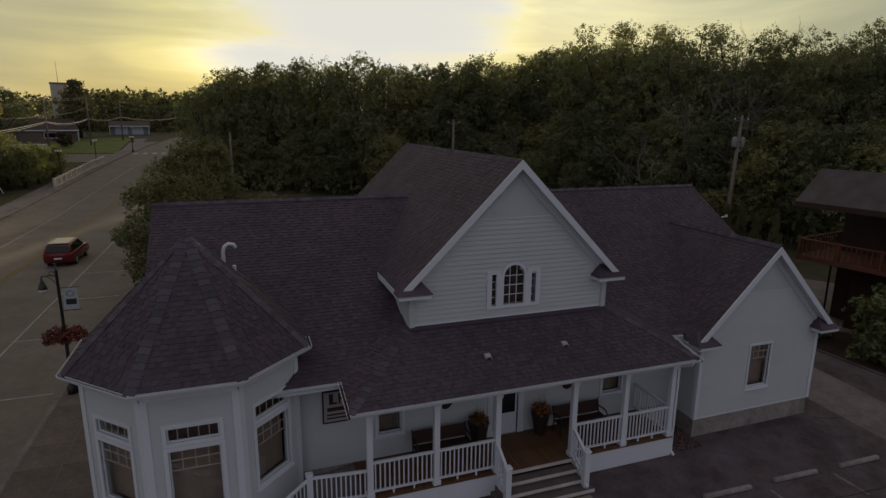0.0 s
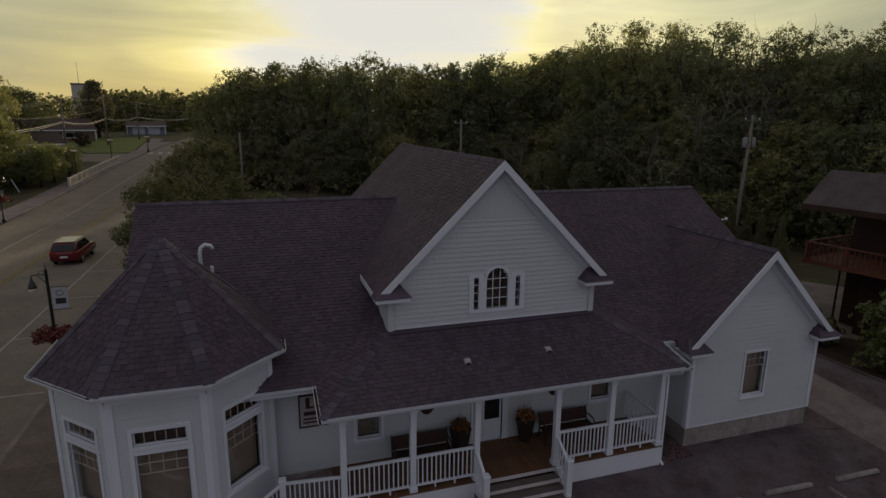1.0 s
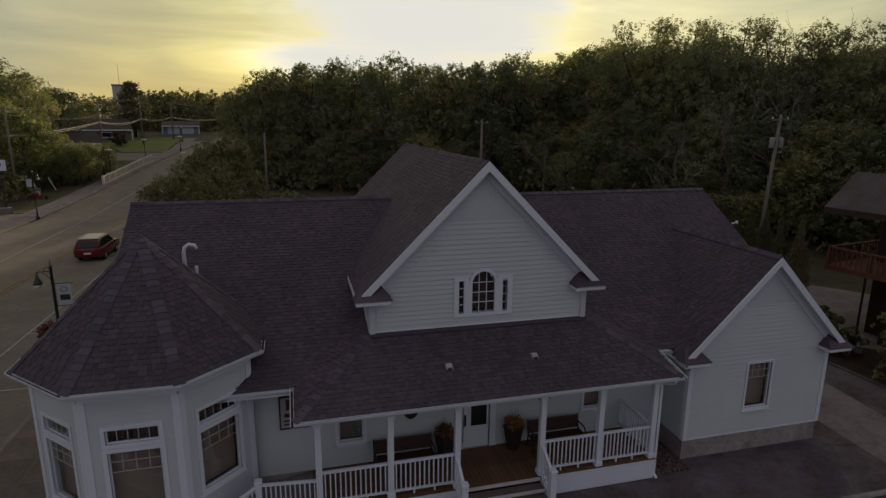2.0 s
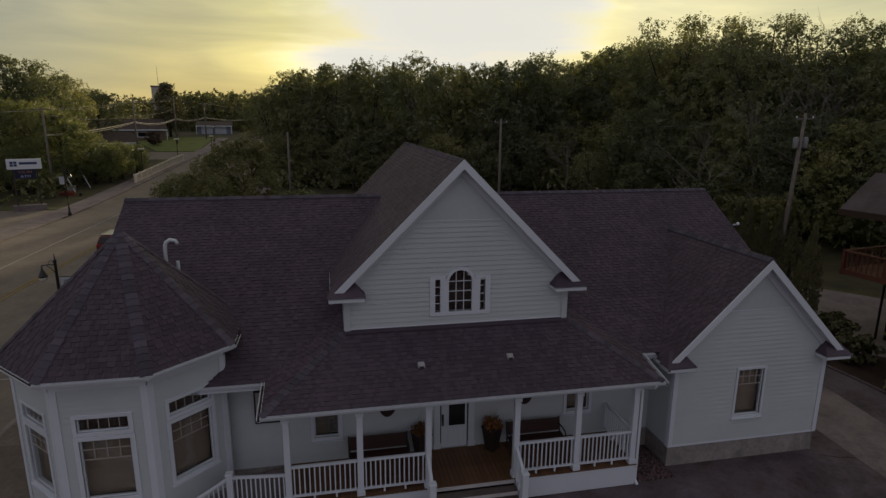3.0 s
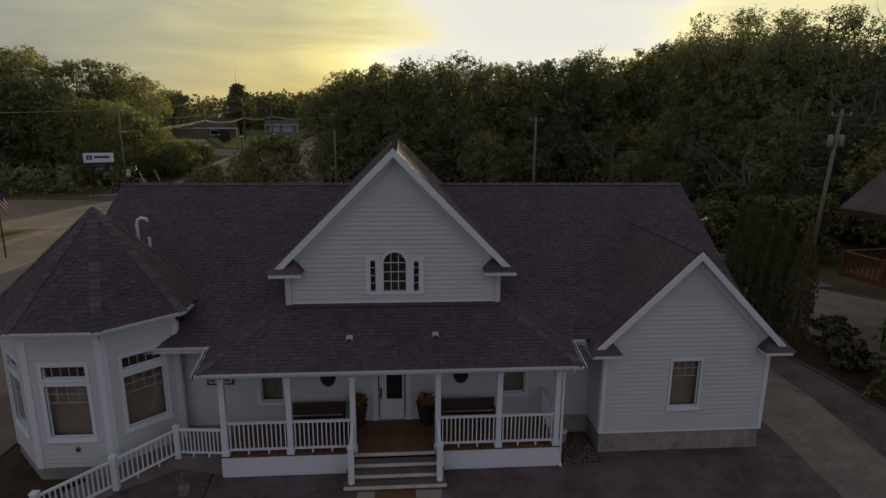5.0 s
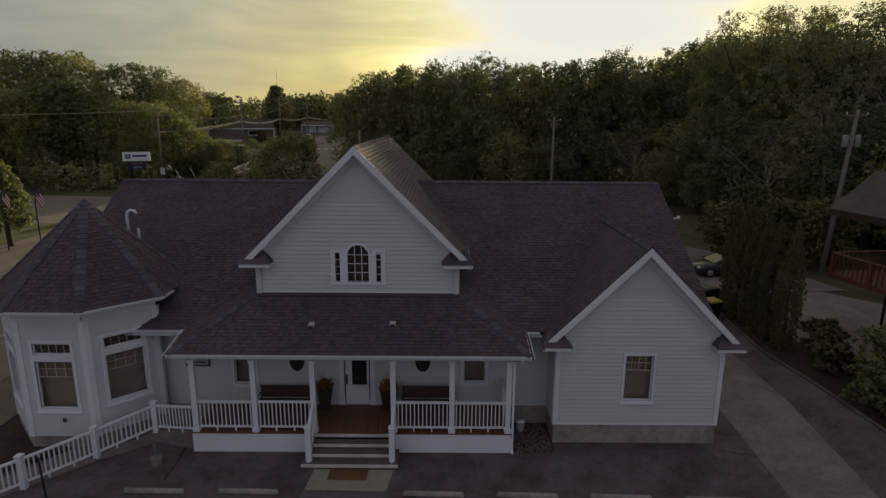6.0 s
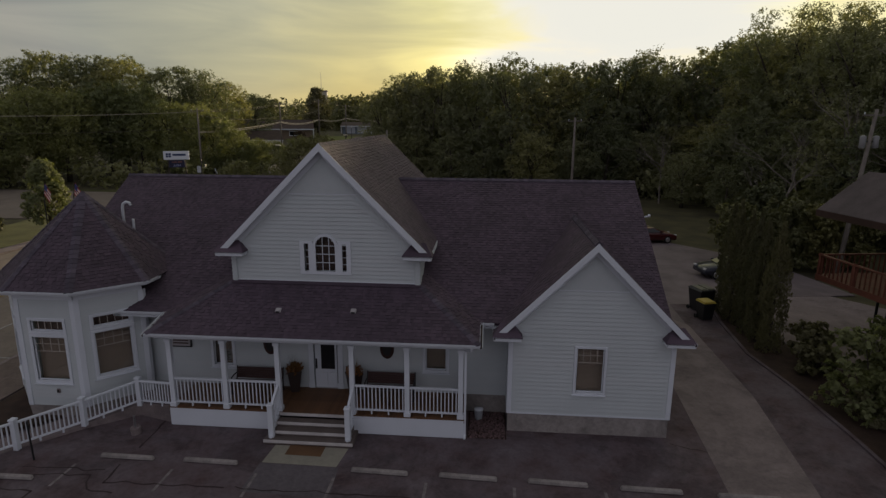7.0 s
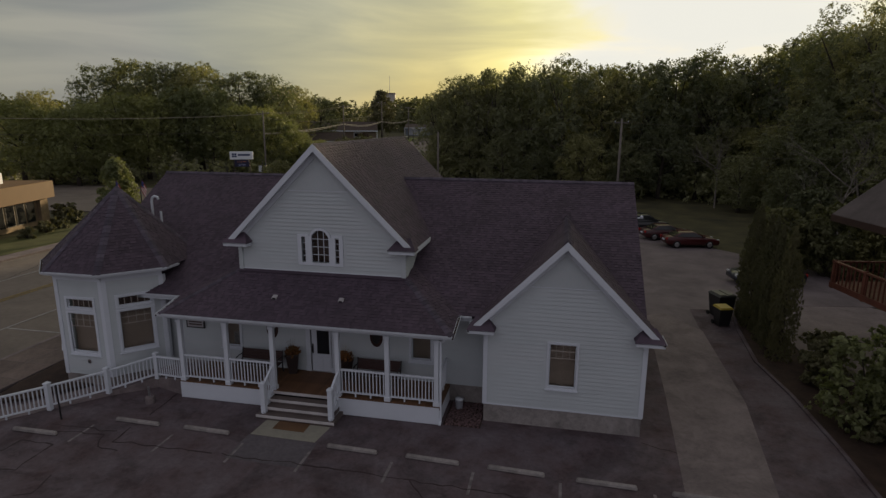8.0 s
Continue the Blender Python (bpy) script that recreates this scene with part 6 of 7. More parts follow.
BRIDGE = surface("weathered_pale_rail", (0.52, 0.47, 0.40), 0.7, vary=0.12, grain=20, bump=0.1)
bf = thing("bridge_fence", (0, 0, 0), 0, "long pale bridge railing with close balusters beside the pavement", "fence")
for i in range(10):
    y0, y1 = 97 + 2.25 * i, 97 + 2.25 * (i + 1)
    x0, x1 = street_x(y0) - 10.1, street_x(y1) - 10.1 + (0.25 if i > 7 else 0.0)
    z0, z1 = terrain(0, y0), terrain(0, y1)
    part("post", Shape().box(x0 - 0.16, x0 + 0.16, y0 - 0.16, y0 + 0.16, z0, z0 + 1.45), BRIDGE, bf, bevel=0.02)
    part("top_rail", Shape().beam((x0, y0, z0 + 1.28), (x1, y1, z1 + 1.28), 0.22, 0.16), BRIDGE, bf)
    part("bottom_rail", Shape().beam((x0, y0, z0 + 0.2), (x1, y1, z1 + 0.2), 0.26, 0.34), BRIDGE, bf)
    for j in range(1, 8):
        f = j / 8
        x, y, z = x0 + (x1 - x0) * f, y0 + (y1 - y0) * f, z0 + (z1 - z0) * f
        part("baluster", Shape().box(x - 0.06, x + 0.06, y - 0.07, y + 0.07, z + 0.36, z + 1.2), BRIDGE, bf)

CANGREY = surface("grey_painted_steel", (0.22, 0.22, 0.22), 0.6, vary=0.1, bump=0.05)


def utility_pole(at, h, lean=(0, 0), arm=2.2, turn=0.0, cans=0):
    t = thing("utility_pole", at, turn, "grey wooden utility pole" + (" with transformer cans" if cans else ""), "utility pole", "utility poles")
    top = (lean[0], lean[1], h)
    part("pole", Shape().tube([(0, 0, -0.3), (lean[0] * 0.5, lean[1] * 0.5, h * 0.5), top], [0.17, 0.15, 0.11], 10), POLEWOOD, t, smooth=True)
    if arm:
        k = (h - 0.4) / h
        part("crossarm", Shape().beam((lean[0] * k - arm / 2, lean[1] * k, h - 0.4), (lean[0] * k + arm / 2, lean[1] * k, h - 0.4), 0.09, 0.11), POLEWOOD, t)
        for a in (-0.45, 0.0, 0.45):
            part("insulator", Shape().lathe((lean[0] * k + a * arm, lean[1] * k, h - 0.34), [(0.03, 0), (0.05, 0.06), (0.03, 0.16)], 8), TRIM, t)
    for i in range(cans):
        k = (h - 2.2) / h
        x = lean[0] * k + (0.42 if i else -0.42)
        part("transformer", Shape().lathe((x, lean[1] * k, h - 2.6), [(0.17, 0), (0.20, 0.03), (0.20, 0.75), (0.15, 0.82), (0.05, 0.86)], 14), CANGREY, t, "grey transformer can", smooth=True)
        part("bracket", Shape().box(min(x, lean[0] * k), max(x, lean[0] * k), lean[1] * k - 0.04, lean[1] * k + 0.04, h - 2.2, h - 2.1), BLACKMETAL, t)
    return t


utility_pole((38.52, 37.05, 0), 11.7, lean=(1.5, 0.92), arm=1.6, turn=0, cans=2)
utility_pole((23.5, 62.9, 0), 11.2, arm=1.6, turn=10)
utility_pole((-0.87, 79.6, terrain(0, 79.6)), 9.2, arm=0)
utility_pole((-32.9, 87.0, terrain(0, 87)), 12.0, arm=2.0, turn=40)
utility_pole((-32.0, 122, terrain(0, 122)), 11.4, arm=2.0, turn=20)
utility_pole((-30.1, 145, terrain(0, 145)), 10.9, arm=2.0, turn=20)
utility_pole((-25.5, 155, terrain(0, 155)), 9.0, arm=1.6, turn=20)
utility_pole((-16.7, 190, terrain(0, 190)), 7.4, arm=1.6, turn=20)
# cable colour raised to hold the evening light that falls on it
WIRE_LIT = surface("sunlit_pale_cable", (0.42, 0.37, 0.30), 0.5, vary=0.1, bump=0)


WIRED = surface("weathered_dark_wire", (0.10, 0.085, 0.07), 0.6, vary=0.1, bump=0)


def cable(a, b, sag, r=0.03, label="thin sagging overhead cable", mat=None):
    a, b = Vector(a), Vector(b)
    pts = [a.lerp(b, i / 14) - Vector((0, 0, 4 * sag * (i / 14) * (1 - i / 14))) for i in range(15)]
    tagged(part("cable", Shape().tube(pts, [r] * 15, 4), mat or WIRE_LIT), label, "cable", "overhead cables")


LINE = [(-33.0, 87.0), (-32.0, 122.0), (-30.1, 145.0), (-25.5, 155.0), (-16.7, 190.0)]
for heights, sag_, r_ in (((12.0, 14.0, 15.2, 14.6, 13.9), (0.5, 0.35, 0.2, 0.3), 0.022), ((12.2, 14.2, 15.5, 14.7, 13.9), (0.4, 0.3, 0.15, 0.3), 0.022),
                          ((11.4, 11.5, 13.2, 13.6, 12.9), (0.7, 0.5, 0.25, 0.4), 0.026), ((8.7, 10.3, 10.9, 11.3, 11.3), (0.35, 0.7, 0.55, 0.7), 0.055), ((8.6, 10.15, 10.75, 11.15, 11.2), (0.5, 0.8, 0.6, 0.8), 0.04)):
    for i in range(4):
        cable((*LINE[i], heights[i]), (*LINE[i + 1], heights[i + 1]), sag_[i], r_, mat=WIRE_LIT if r_ > 0.03 else WIRED)
cable((-33.0, 87.0, 11.9), (-95, 58, 12.4), 1.2, 0.03)
cable((-33.0, 87.0, 9.3), (-95, 58, 10.0), 1.2, 0.02, mat=WIRED)
for a, b, sag_ in (((39.95, 38.0, 11.3), (23.5, 62.9, 10.9), 0.6), ((39.8, 38.0, 8.8), (23.5, 62.9, 8.6), 0.8), ((39.95, 38.0, 11.3), (62, 20, 11.4), 0.6), ((23.5, 62.9, 10.9), (-0.87, 79.6, 10.0), 0.6)):
    cable(a, b, sag_, 0.010, mat=WIRED)

# by the far pavement: cabinet, leaning markers and a hydrant
cb_ = thing("utility_cabinet", (-32.6, 92.0, 0.05), 20, "grey metal utility cabinet beside the pavement", "cabinet")
part("body", Shape().box(-0.55, 0.55, -0.35, 0.35, 0, 1.2), CANGREY, cb_, bevel=0.03)
part("lid", Shape().box(-0.6, 0.6, -0.4, 0.4, 1.2, 1.27), CANGREY, cb_, bevel=0.02)
part("door", Shape().box(-0.45, 0.45, -0.37, -0.35, 0.12, 1.1), CANGREY, cb_)
for x, y in ((-31.26, 90.2), (-30.58, 94.1)):
    mk = thing("marker_post", (x, y, 0.0), 0, "slanting white guy marker beside the pavement", "marker", "guy markers")
    part("sleeve", Shape().tube([(0, 0, 0.05), (-1.05, 0, 2.6)], [0.06, 0.06], 8), TRIM, mk)
hy = thing("fire_hydrant", (-29.6, 87.0, 0.05), 0, "small dark fire hydrant in the verge", "hydrant")
part("barrel", Shape().lathe((0, 0, 0), [(0.19, 0), (0.19, 0.06), (0.13, 0.08), (0.13, 0.6), (0.17, 0.62), (0.15, 0.74), (0.05, 0.84)], 12), BLACKMETAL, hy, smooth=True)
part("nozzle", Shape().tube([(-0.24, 0, 0.5), (0.24, 0, 0.5)], [0.07, 0.07], 8), BLACKMETAL, hy)

# bank sign with its lettering
SIGNW = surface("white_sign_panel", (0.62, 0.66, 0.70), 0.4, vary=0.04, bump=0)
SIGNB = surface("dark_blue_sign", (0.03, 0.05, 0.12), 0.4, vary=0.05, bump=0)
LEDB = surface("dark_display_panel", (0.014, 0.016, 0.045), 0.4, vary=0.1, bump=0)
bs = thing("bank_sign", (-31.2, 76.5, 0.05), 24, "white and blue roadside sign on two posts", "sign")
bs.matrix_basis = pose(-31.2, 76.5, 0.05, 0, 0, 24) @ Matrix.Diagonal((1.1, 1.1, 0.93, 1))
part("base", Shape().box(-1.5, 1.5, -0.5, 0.5, -0.1, 0.7), CONCRETE, bs, bevel=0.02)
for x in (-1.05, 1.05):
    part("leg", Shape().beam((x, 0, 0.6), (x, 0, 5.6), 0.13, 0.13), BARK, bs)
part("panel", Shape().box(-1.55, 1.55, -0.16, 0.16, 5.3, 6.6), SIGNW, bs, "white sign panel", bevel=0.02)
part("led_board", Shape().box(-0.95, 0.95, -0.12, 0.12, 4.1, 5.25), LEDB, bs, "dark display board")
for i, (x, z) in enumerate(((-1.25, 6.02), (-0.92, 6.02), (-1.25, 5.68), (-0.92, 5.68))):
    part("logo_square", Shape().box(x, x + 0.28, -0.175, -0.16, z, z + 0.28), SIGNB, bs)
part("name_bar", Shape().box(-0.45, 1.15, -0.17, -0.16, 5.9, 6.2), SIGNB, bs)
part("name_bar", Shape().box(-0.45, 1.0, -0.17, -0.16, 5.6, 5.68), SIGNW, bs)


def lettering(text, size, at, mat, parent, turn=90):
    cu = bpy.data.curves.new("lettering", "FONT")
    cu.body, cu.size, cu.extrude, cu.align_x = text, size, 0.004, "CENTER"
    tmp = new("lettering_tmp", cu)
    me = bpy.data.meshes.new_from_object(tmp)
    bpy.data.objects.remove(tmp)
    me.name = "lettering"
    me.materials.clear()
    ob = part("lettering", me, mat, parent)
    ob.matrix_basis = pose(*at, 90, 0, 0)
    return ob


LED = lamp_glow("lit_display_letters", (0.25, 0.10, 0.05), 0.06)
LEDW = lamp_glow("lit_white_letters", (0.22, 0.24, 0.36), 0.06)
lettering("7:35 PM", 0.38, (0, -0.13, 4.80), LED, bs)
lettering("ATM", 0.46, (0, -0.13, 4.24), LEDW, bs)


# bank at the far corner, its tree and flags
BANKW = surface("tan_fascia_panels", (0.125, 0.062, 0.016), 0.7, vary=0.1, grain=20, bump=0.05)
STONE = surface("buff_stone_pillar", (0.26, 0.19, 0.12), 0.9, vary=0.25, scale=3, grain=12, bump=0.5)
bank = thing("bank_building", (-36.2, 46.2, 0), 14, "low tan building with dark windows and stone pillar", "building")
part("fascia", Shape().box(-16, 0.5, -12, 0.5, 2.75, 4.5), BANKW, bank, "tan metal fascia", bevel=0.03)
part("roof_box", Shape().box(-16, -2.2, -10, -3.0, 4.5, 5.6), TRIM, bank, "white rooftop box", bevel=0.03)
part("pillar", Shape().box(-1.5, 0.0, -1.3, 0.0, 0, 2.75), STONE, bank, "rough buff stone pillar", bevel=0.03)
part("wall", Shape().box(-15.5, -0.4, -11.5, -1.0, 0, 2.75), STONE, bank)
for i in range(5):
    wn = part("window", Shape().box(-0.39, -0.34, -3.0 - i * 1.5, -1.75 - i * 1.5, 0.5, 2.6), BLACKMETAL, bank, "dark bank window")
    part("pane", Shape().box(-0.34, -0.325, -2.92 - i * 1.5, -1.83 - i * 1.5, 0.58, 2.52), DARKGLASS, wn)
for i in range(7):
    wn = part("window", Shape().box(-3.4 - i * 1.5, -2.1 - i * 1.5, -0.99, -0.94, 0.5, 2.6), BLACKMETAL, bank, "dark bank window")
    part("pane", Shape().box(-3.32 - i * 1.5, -2.18 - i * 1.5, -0.94, -0.925, 0.58, 2.52), DARKGLASS, wn)
for i, (x, y, r) in enumerate(((-33.5, 46.6, 1.3), (-35.5, 48.0, 1.5), (-32.2, 43.4, 1.0), (-31.4, 41.0, 0.9), (-37.8, 49.2, 1.3), (-30.8, 38.4, 0.9))):
    shrub("bank_shrub", (x, y, 0), r, r * 1.3, 420 + i, LEAF_DARK, "rounded shrub in the bed before the bank", leaf=0.16, clumps=16, per=90)
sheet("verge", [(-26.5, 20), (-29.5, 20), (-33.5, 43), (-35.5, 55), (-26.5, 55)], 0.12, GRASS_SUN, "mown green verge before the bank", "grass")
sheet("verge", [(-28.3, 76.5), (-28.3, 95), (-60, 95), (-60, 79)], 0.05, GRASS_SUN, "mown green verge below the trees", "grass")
sheet("bank_lot", [(-24.9, 55), (-60, 52), (-110, 60), (-110, 74), (-60, 78), (-28.2, 76), (-24.9, 66)], 0.03, ROADTOP, "grey paved lot across the street", "parking lot", thick=0.1)
tree("pear_tree", 7.4, 2.3, 145, leaf=0.08, clumps=110, per=300, bare=0.14, mat=LEAF_LIT, label="neat oval street tree by the bank", shape="oval", at=(-25.6, 44.2, 0.1))
FLAGR = surface("red_flag_cloth", (0.30, 0.03, 0.03), 0.8, vary=0.1, bump=0)
FLAGW = surface("white_flag_cloth", (0.55, 0.54, 0.52), 0.8, vary=0.1, bump=0)
FLAGB = surface("blue_flag_cloth", (0.03, 0.04, 0.14), 0.8, vary=0.1, bump=0)
for x, y in ((-22.3, 43.2), (-24.6, 42.6)):
    fg = thing("flag", (x, y, 0.1), -30, "striped red and white flag on a leaning staff", "flag", "street flags")
    fg.scale = (1.15, 1.15, 1.15)
    part("staff", Shape().tube([(0, 0, 0), (0, 0, 3.4), (0.55, 0, 4.6)], [0.05, 0.045, 0.02], 8), BLACKMETAL, fg)
    for i in range(7):
        o_ = 0.12 * i
        part("stripe", Shape().hexa([(0.5 - o_ * 0.5, 0, 4.45 - o_), (0.5 - o_ * 0.5, 0, 4.33 - o_), (1.25 - o_ * 0.5, 0.02, 3.73 - o_), (1.25 - o_ * 0.5, 0.02, 3.85 - o_)],
                                    [(0.5 - o_ * 0.5, 0.012, 4.45 - o_), (0.5 - o_ * 0.5, 0.012, 4.33 - o_), (1.25 - o_ * 0.5, 0.032, 3.73 - o_), (1.25 - o_ * 0.5, 0.032, 3.85 - o_)]), FLAGW if i % 2 else FLAGR, fg)
    part("canton", Shape().hexa([(0.48, -0.01, 4.45), (0.34, -0.01, 4.03), (0.64, -0.01, 3.80), (0.82, -0.01, 4.2)], [(0.48, 0.03, 4.45), (0.34, 0.03, 4.03), (0.64, 0.04, 3.80), (0.82, 0.04, 4.2)]), FLAGB, fg)

# far buildings at the end of the street
ROOFD = surface("brown_roof_shingles", (0.07, 0.052, 0.045), 0.9, vary=0.2, scale=2, grain=30, bump=0.3)
TOWERW = surface("pale_tower_render", (0.46, 0.43, 0.38), 0.85, vary=0.12, grain=12, bump=0.1)
PALEW = surface("pale_garage_siding", (0.42, 0.45, 0.50), 0.7, vary=0.06, grain=20, bump=0.05)


def low_house(name, at, turn, w, d, h, roof_h, wall_mat, label, openings):
    t = thing(name, at, turn, label, "building")
    part("wall", Shape().box(-w / 2, w / 2, 0, d, -0.5, h), wall_mat, t)
    s = Shape().hexa([(-w / 2 - 0.5, -0.6, h - 0.05), (w / 2 + 0.5, -0.6, h - 0.05), (w / 2 + 0.5, d + 0.6, h - 0.05), (-w / 2 - 0.5, d + 0.6, h - 0.05)],
                     [(-w / 2 - 0.5, d / 2 - 0.1, h + roof_h), (w / 2 + 0.5, d / 2 - 0.1, h + roof_h), (w / 2 + 0.5, d / 2 + 0.1, h + roof_h), (-w / 2 - 0.5, d / 2 + 0.1, h + roof_h)])
    part("roof", s, ROOFD, t, "low brown shingle roof")
    part("fascia", Shape().box(-w / 2 - 0.5, w / 2 + 0.5, -0.66, -0.58, h - 0.32, h - 0.04), TRIM, t, "white fascia board")
    for x in (-w / 2 - 0.3, w / 2 + 0.3):
        part("eave_post", Shape().box(x - 0.09, x + 0.09, -0.55, -0.37, 0, h - 0.05), TRIM, t)
    for x, ww, z0, z1, m_ in openings:
        o = part("door" if z0 < 0.2 else "window", Shape().box(x - ww / 2, x + ww / 2, -0.06, 0.02, z0, z1), m_, t)
        part("pane", Shape().box(x - ww / 2 + 0.15, x + ww / 2 - 0.15, -0.075, -0.06, z0 + 0.15, z1 - 0.15), DARKGLASS if m_ is TRIM else PALEW, o)
    return t


low_house("garage", (-26.5, 172, terrain(0, 172)), 6, 8.5, 7, 2.4, 1.1, surface("blue_grey_siding", (0.16, 0.19, 0.23), 0.7, vary=0.06, bump=0.05), "blue-grey garage with two pale doors", [(-1.9, 2.9, 0.1, 2.1, PALEW), (1.7, 2.9, 0.1, 2.1, PALEW)])
low_house("motel", (-44, 150, terrain(0, 150)), 20, 20, 9, 2.8, 2.4, surface("brown_shed_siding", (0.16, 0.12, 0.09), 0.8, vary=0.1, bump=0.1), "low brown building with pale front", [(-6, 3, 0.1, 2.4, TRIM), (0, 2.4, 0.9, 2.2, TRIM), (5, 2.4, 0.9, 2.2, TRIM)])
low_house("bungalow", (-40, 126, terrain(0, 126)), 25, 12, 8, 2.7, 2.0, TRIM, "white bungalow with brown roof among trees", [(-3, 2.0, 0.9, 2.1, TRIM), (2, 1.0, 0.1, 2.1, TRIM)])
low_house("bungalow", (-128, 132, terrain(0, 132)), 40, 12, 8, 2.9, 2.0, TRIM, "white bungalow with brown roof among trees", [(-3, 2.0, 0.9, 2.1, TRIM), (2, 1.0, 0.1, 2.1, TRIM)])
tw = thing("silo_tower", (-63.0, 262, terrain(0, 262)), 12, "tall pale concrete tower on the horizon", "tower")
part("shaft", Shape().box(-2.6, 2.6, -2.6, 2.6, 0, 15.5), TOWERW, tw)
part("cap", Shape().box(-2.8, 2.8, -2.8, 2.8, 15.5, 16.1), CONCRETE, tw)
part("mast", Shape().tube([(0, 0, 16), (0, 0, 24)], [0.10, 0.05], 6), ALLOY, tw)
def draped(name, y0, y1, x0, x1, material, label, category, dz=0.03, step=2.5):
    """A sheet that follows the rise of the ground; x0 and x1 are pairs for the near and the far edge."""
    n, sh = max(1, int((y1 - y0) / step)), Shape()
    for i in range(n + 1):
        t_ = i / n
        y = y0 + (y1 - y0) * t_
        for x in (x0[0] + (x0[1] - x0[0]) * t_, x1[0] + (x1[1] - x1[0]) * t_):
            sh.v += [(x, y, terrain(x, y) + dz), (x, y, terrain(x, y) - 0.3)]
    for i in range(n):
        k = 4 * i
        sh.f += [(k, k + 2, k + 6, k + 4), (k, k + 4, k + 5, k + 1), (k + 2, k + 3, k + 7, k + 6)]
    sh.f += [(0, 1, 3, 2), (4 * n, 4 * n + 2, 4 * n + 3, 4 * n + 1)]
    return tagged(part(name, sh, material), label, category, kind="structure")


# this lawn's colour already carries direct sun
draped("far_lawn", 132.5, 160, (-31.5, -46), (-23.2, -24.0), FARLAWN_SUN, "bright green lawn beyond the side street", "grass")
draped("side_street", 121.5, 131.5, (-75, -75), (-22.4, -20.9), ROADTOP, "grey side street joining from beyond the bridge", "road", 0.01)
draped("far_pavement", 133.5, 158, (-22.9, -23.4), (-20.9, -20.6), CONCRETE, "pale pavement along the far lawn", "pavement", 0.06)
shrub("barberry", (-34.6, 142.5, terrain(0, 142.5)), 2.1, 3.0, 450, leafy("dark_barberry_leaves", (0.040, 0.026, 0.022), (0.085, 0.055, 0.038), 0.2), "round dark brownish bush on the far lawn", leaf=0.16, clumps=40, per=90)

# ---- neighbouring house with its deck ----
NROOF = surface("grey_brown_roof_shingles", (0.082, 0.066, 0.068), 0.9, vary=0.2, scale=2, grain=30, bump=0.3, blotch=0.12)
REDWOOD = surface("red_brown_deck_stain", (0.125, 0.043, 0.026), 0.7, vary=0.2, scale=3, grain=20, bump=0.2)
BROWNW = surface("dark_brown_boards", (0.045, 0.024, 0.017), 0.8, vary=0.2, scale=2, grain=14, bump=0.2)
nb_ = thing("neighbour_house", (29.05, 22.65, 0), 9.3, "dark brown timber house with red-stained upper deck", "house")
L = 16.0                                     # runs along local -y
part("wall", Shape().box(3.2, 11, -L, -0.6, 0, 7.0), BROWNW, nb_, "dark brown board wall")
s = Shape().hexa([(-0.1, 0.45, 6.9), (-0.1, -L - 0.5, 6.9), (4.6, -L - 0.5, 9.9), (4.6, 0.45, 9.9)], [(-0.1, 0.45, 6.75), (-0.1, -L - 0.5, 6.75), (4.6, -L - 0.5, 9.75), (4.6, 0.45, 9.75)])
s.v = [(x, y, 6.92 + (x + 0.1) * 0.79 - (0.15 if z in (6.75, 9.75) else 0)) if x < 0 else (2.1 if x > 4 else x, y, 8.62 - (0.15 if z in (6.75, 9.75) else 0)) for x, y, z in s.v]
part("roof", s, NROOF, nb_, "grey-brown shingle roof slope")
s = Shape().hexa([(2.1, 0.45, 8.62), (2.1, -L - 0.5, 8.62), (11.5, -L - 0.5, 7.4), (11.5, 0.45, 7.4)], [(2.1, 0.45, 8.47), (2.1, -L - 0.5, 8.47), (11.5, -L - 0.5, 7.25), (11.5, 0.45, 7.25)])
part("roof", s, NROOF, nb_, "grey-brown shingle roof slope")
part("fascia", Shape().box(-0.14, -0.08, -L - 0.5, 0.45, 6.62, 6.90), BROWNW, nb_)
part("deck_floor", Shape().box(0, 5.0, -L, 0, 3.80, 3.95), REDWOOD, nb_, "red-brown deck boards")
part("deck_rim", Shape().box(-0.04, 5.0, -L, 0.04, 3.74, 3.98), REDWOOD, nb_)
for yy in range(0, 16, 2):
    po = part("deck_post", Shape().box(-0.03, 0.09, -yy - 0.12, -yy, 3.7, 4.96), REDWOOD, nb_)
for i in range(64):
    y = -0.2 - i * 0.245
    part("baluster", Shape().box(0.0, 0.045, y - 0.045, y, 3.97, 4.86), REDWOOD, nb_)
for i in range(19):
    x = 0.2 + i * 0.25
    part("baluster", Shape().box(x, x + 0.045, -0.05, -0.005, 3.97, 4.86), REDWOOD, nb_)
part("top_rail", Shape().box(-0.05, 0.11, -L, 0.02, 4.86, 4.92), REDWOOD, nb_)
part("top_rail", Shape().box(0.11, 5.0, -0.12, 0.02, 4.86, 4.92), REDWOOD, nb_)
for x, y in ((2.9, 0.4), (0.1, -5), (0.1, -10), (0.1, -15)):
    part("support_post", Shape().tube([(x, y if y < 0 else -0.4, 0), (x, y if y < 0 else -0.4, 3.7)], [0.06, 0.06], 8), BLACKMETAL, nb_)
part("porch_post", Shape().box(0.05, 0.2, -6.2, -6.05, 3.95, 6.8), REDWOOD, nb_)
part("lower_wall", Shape().box(1.9, 3.2, -L, -2.0, 0, 3.7), BROWNW, nb_)
part("garage_door", Shape().box(1.84, 1.9, -6.0, -3.2, 0.1, 2.3), ROOFD, nb_, "dark lower door")
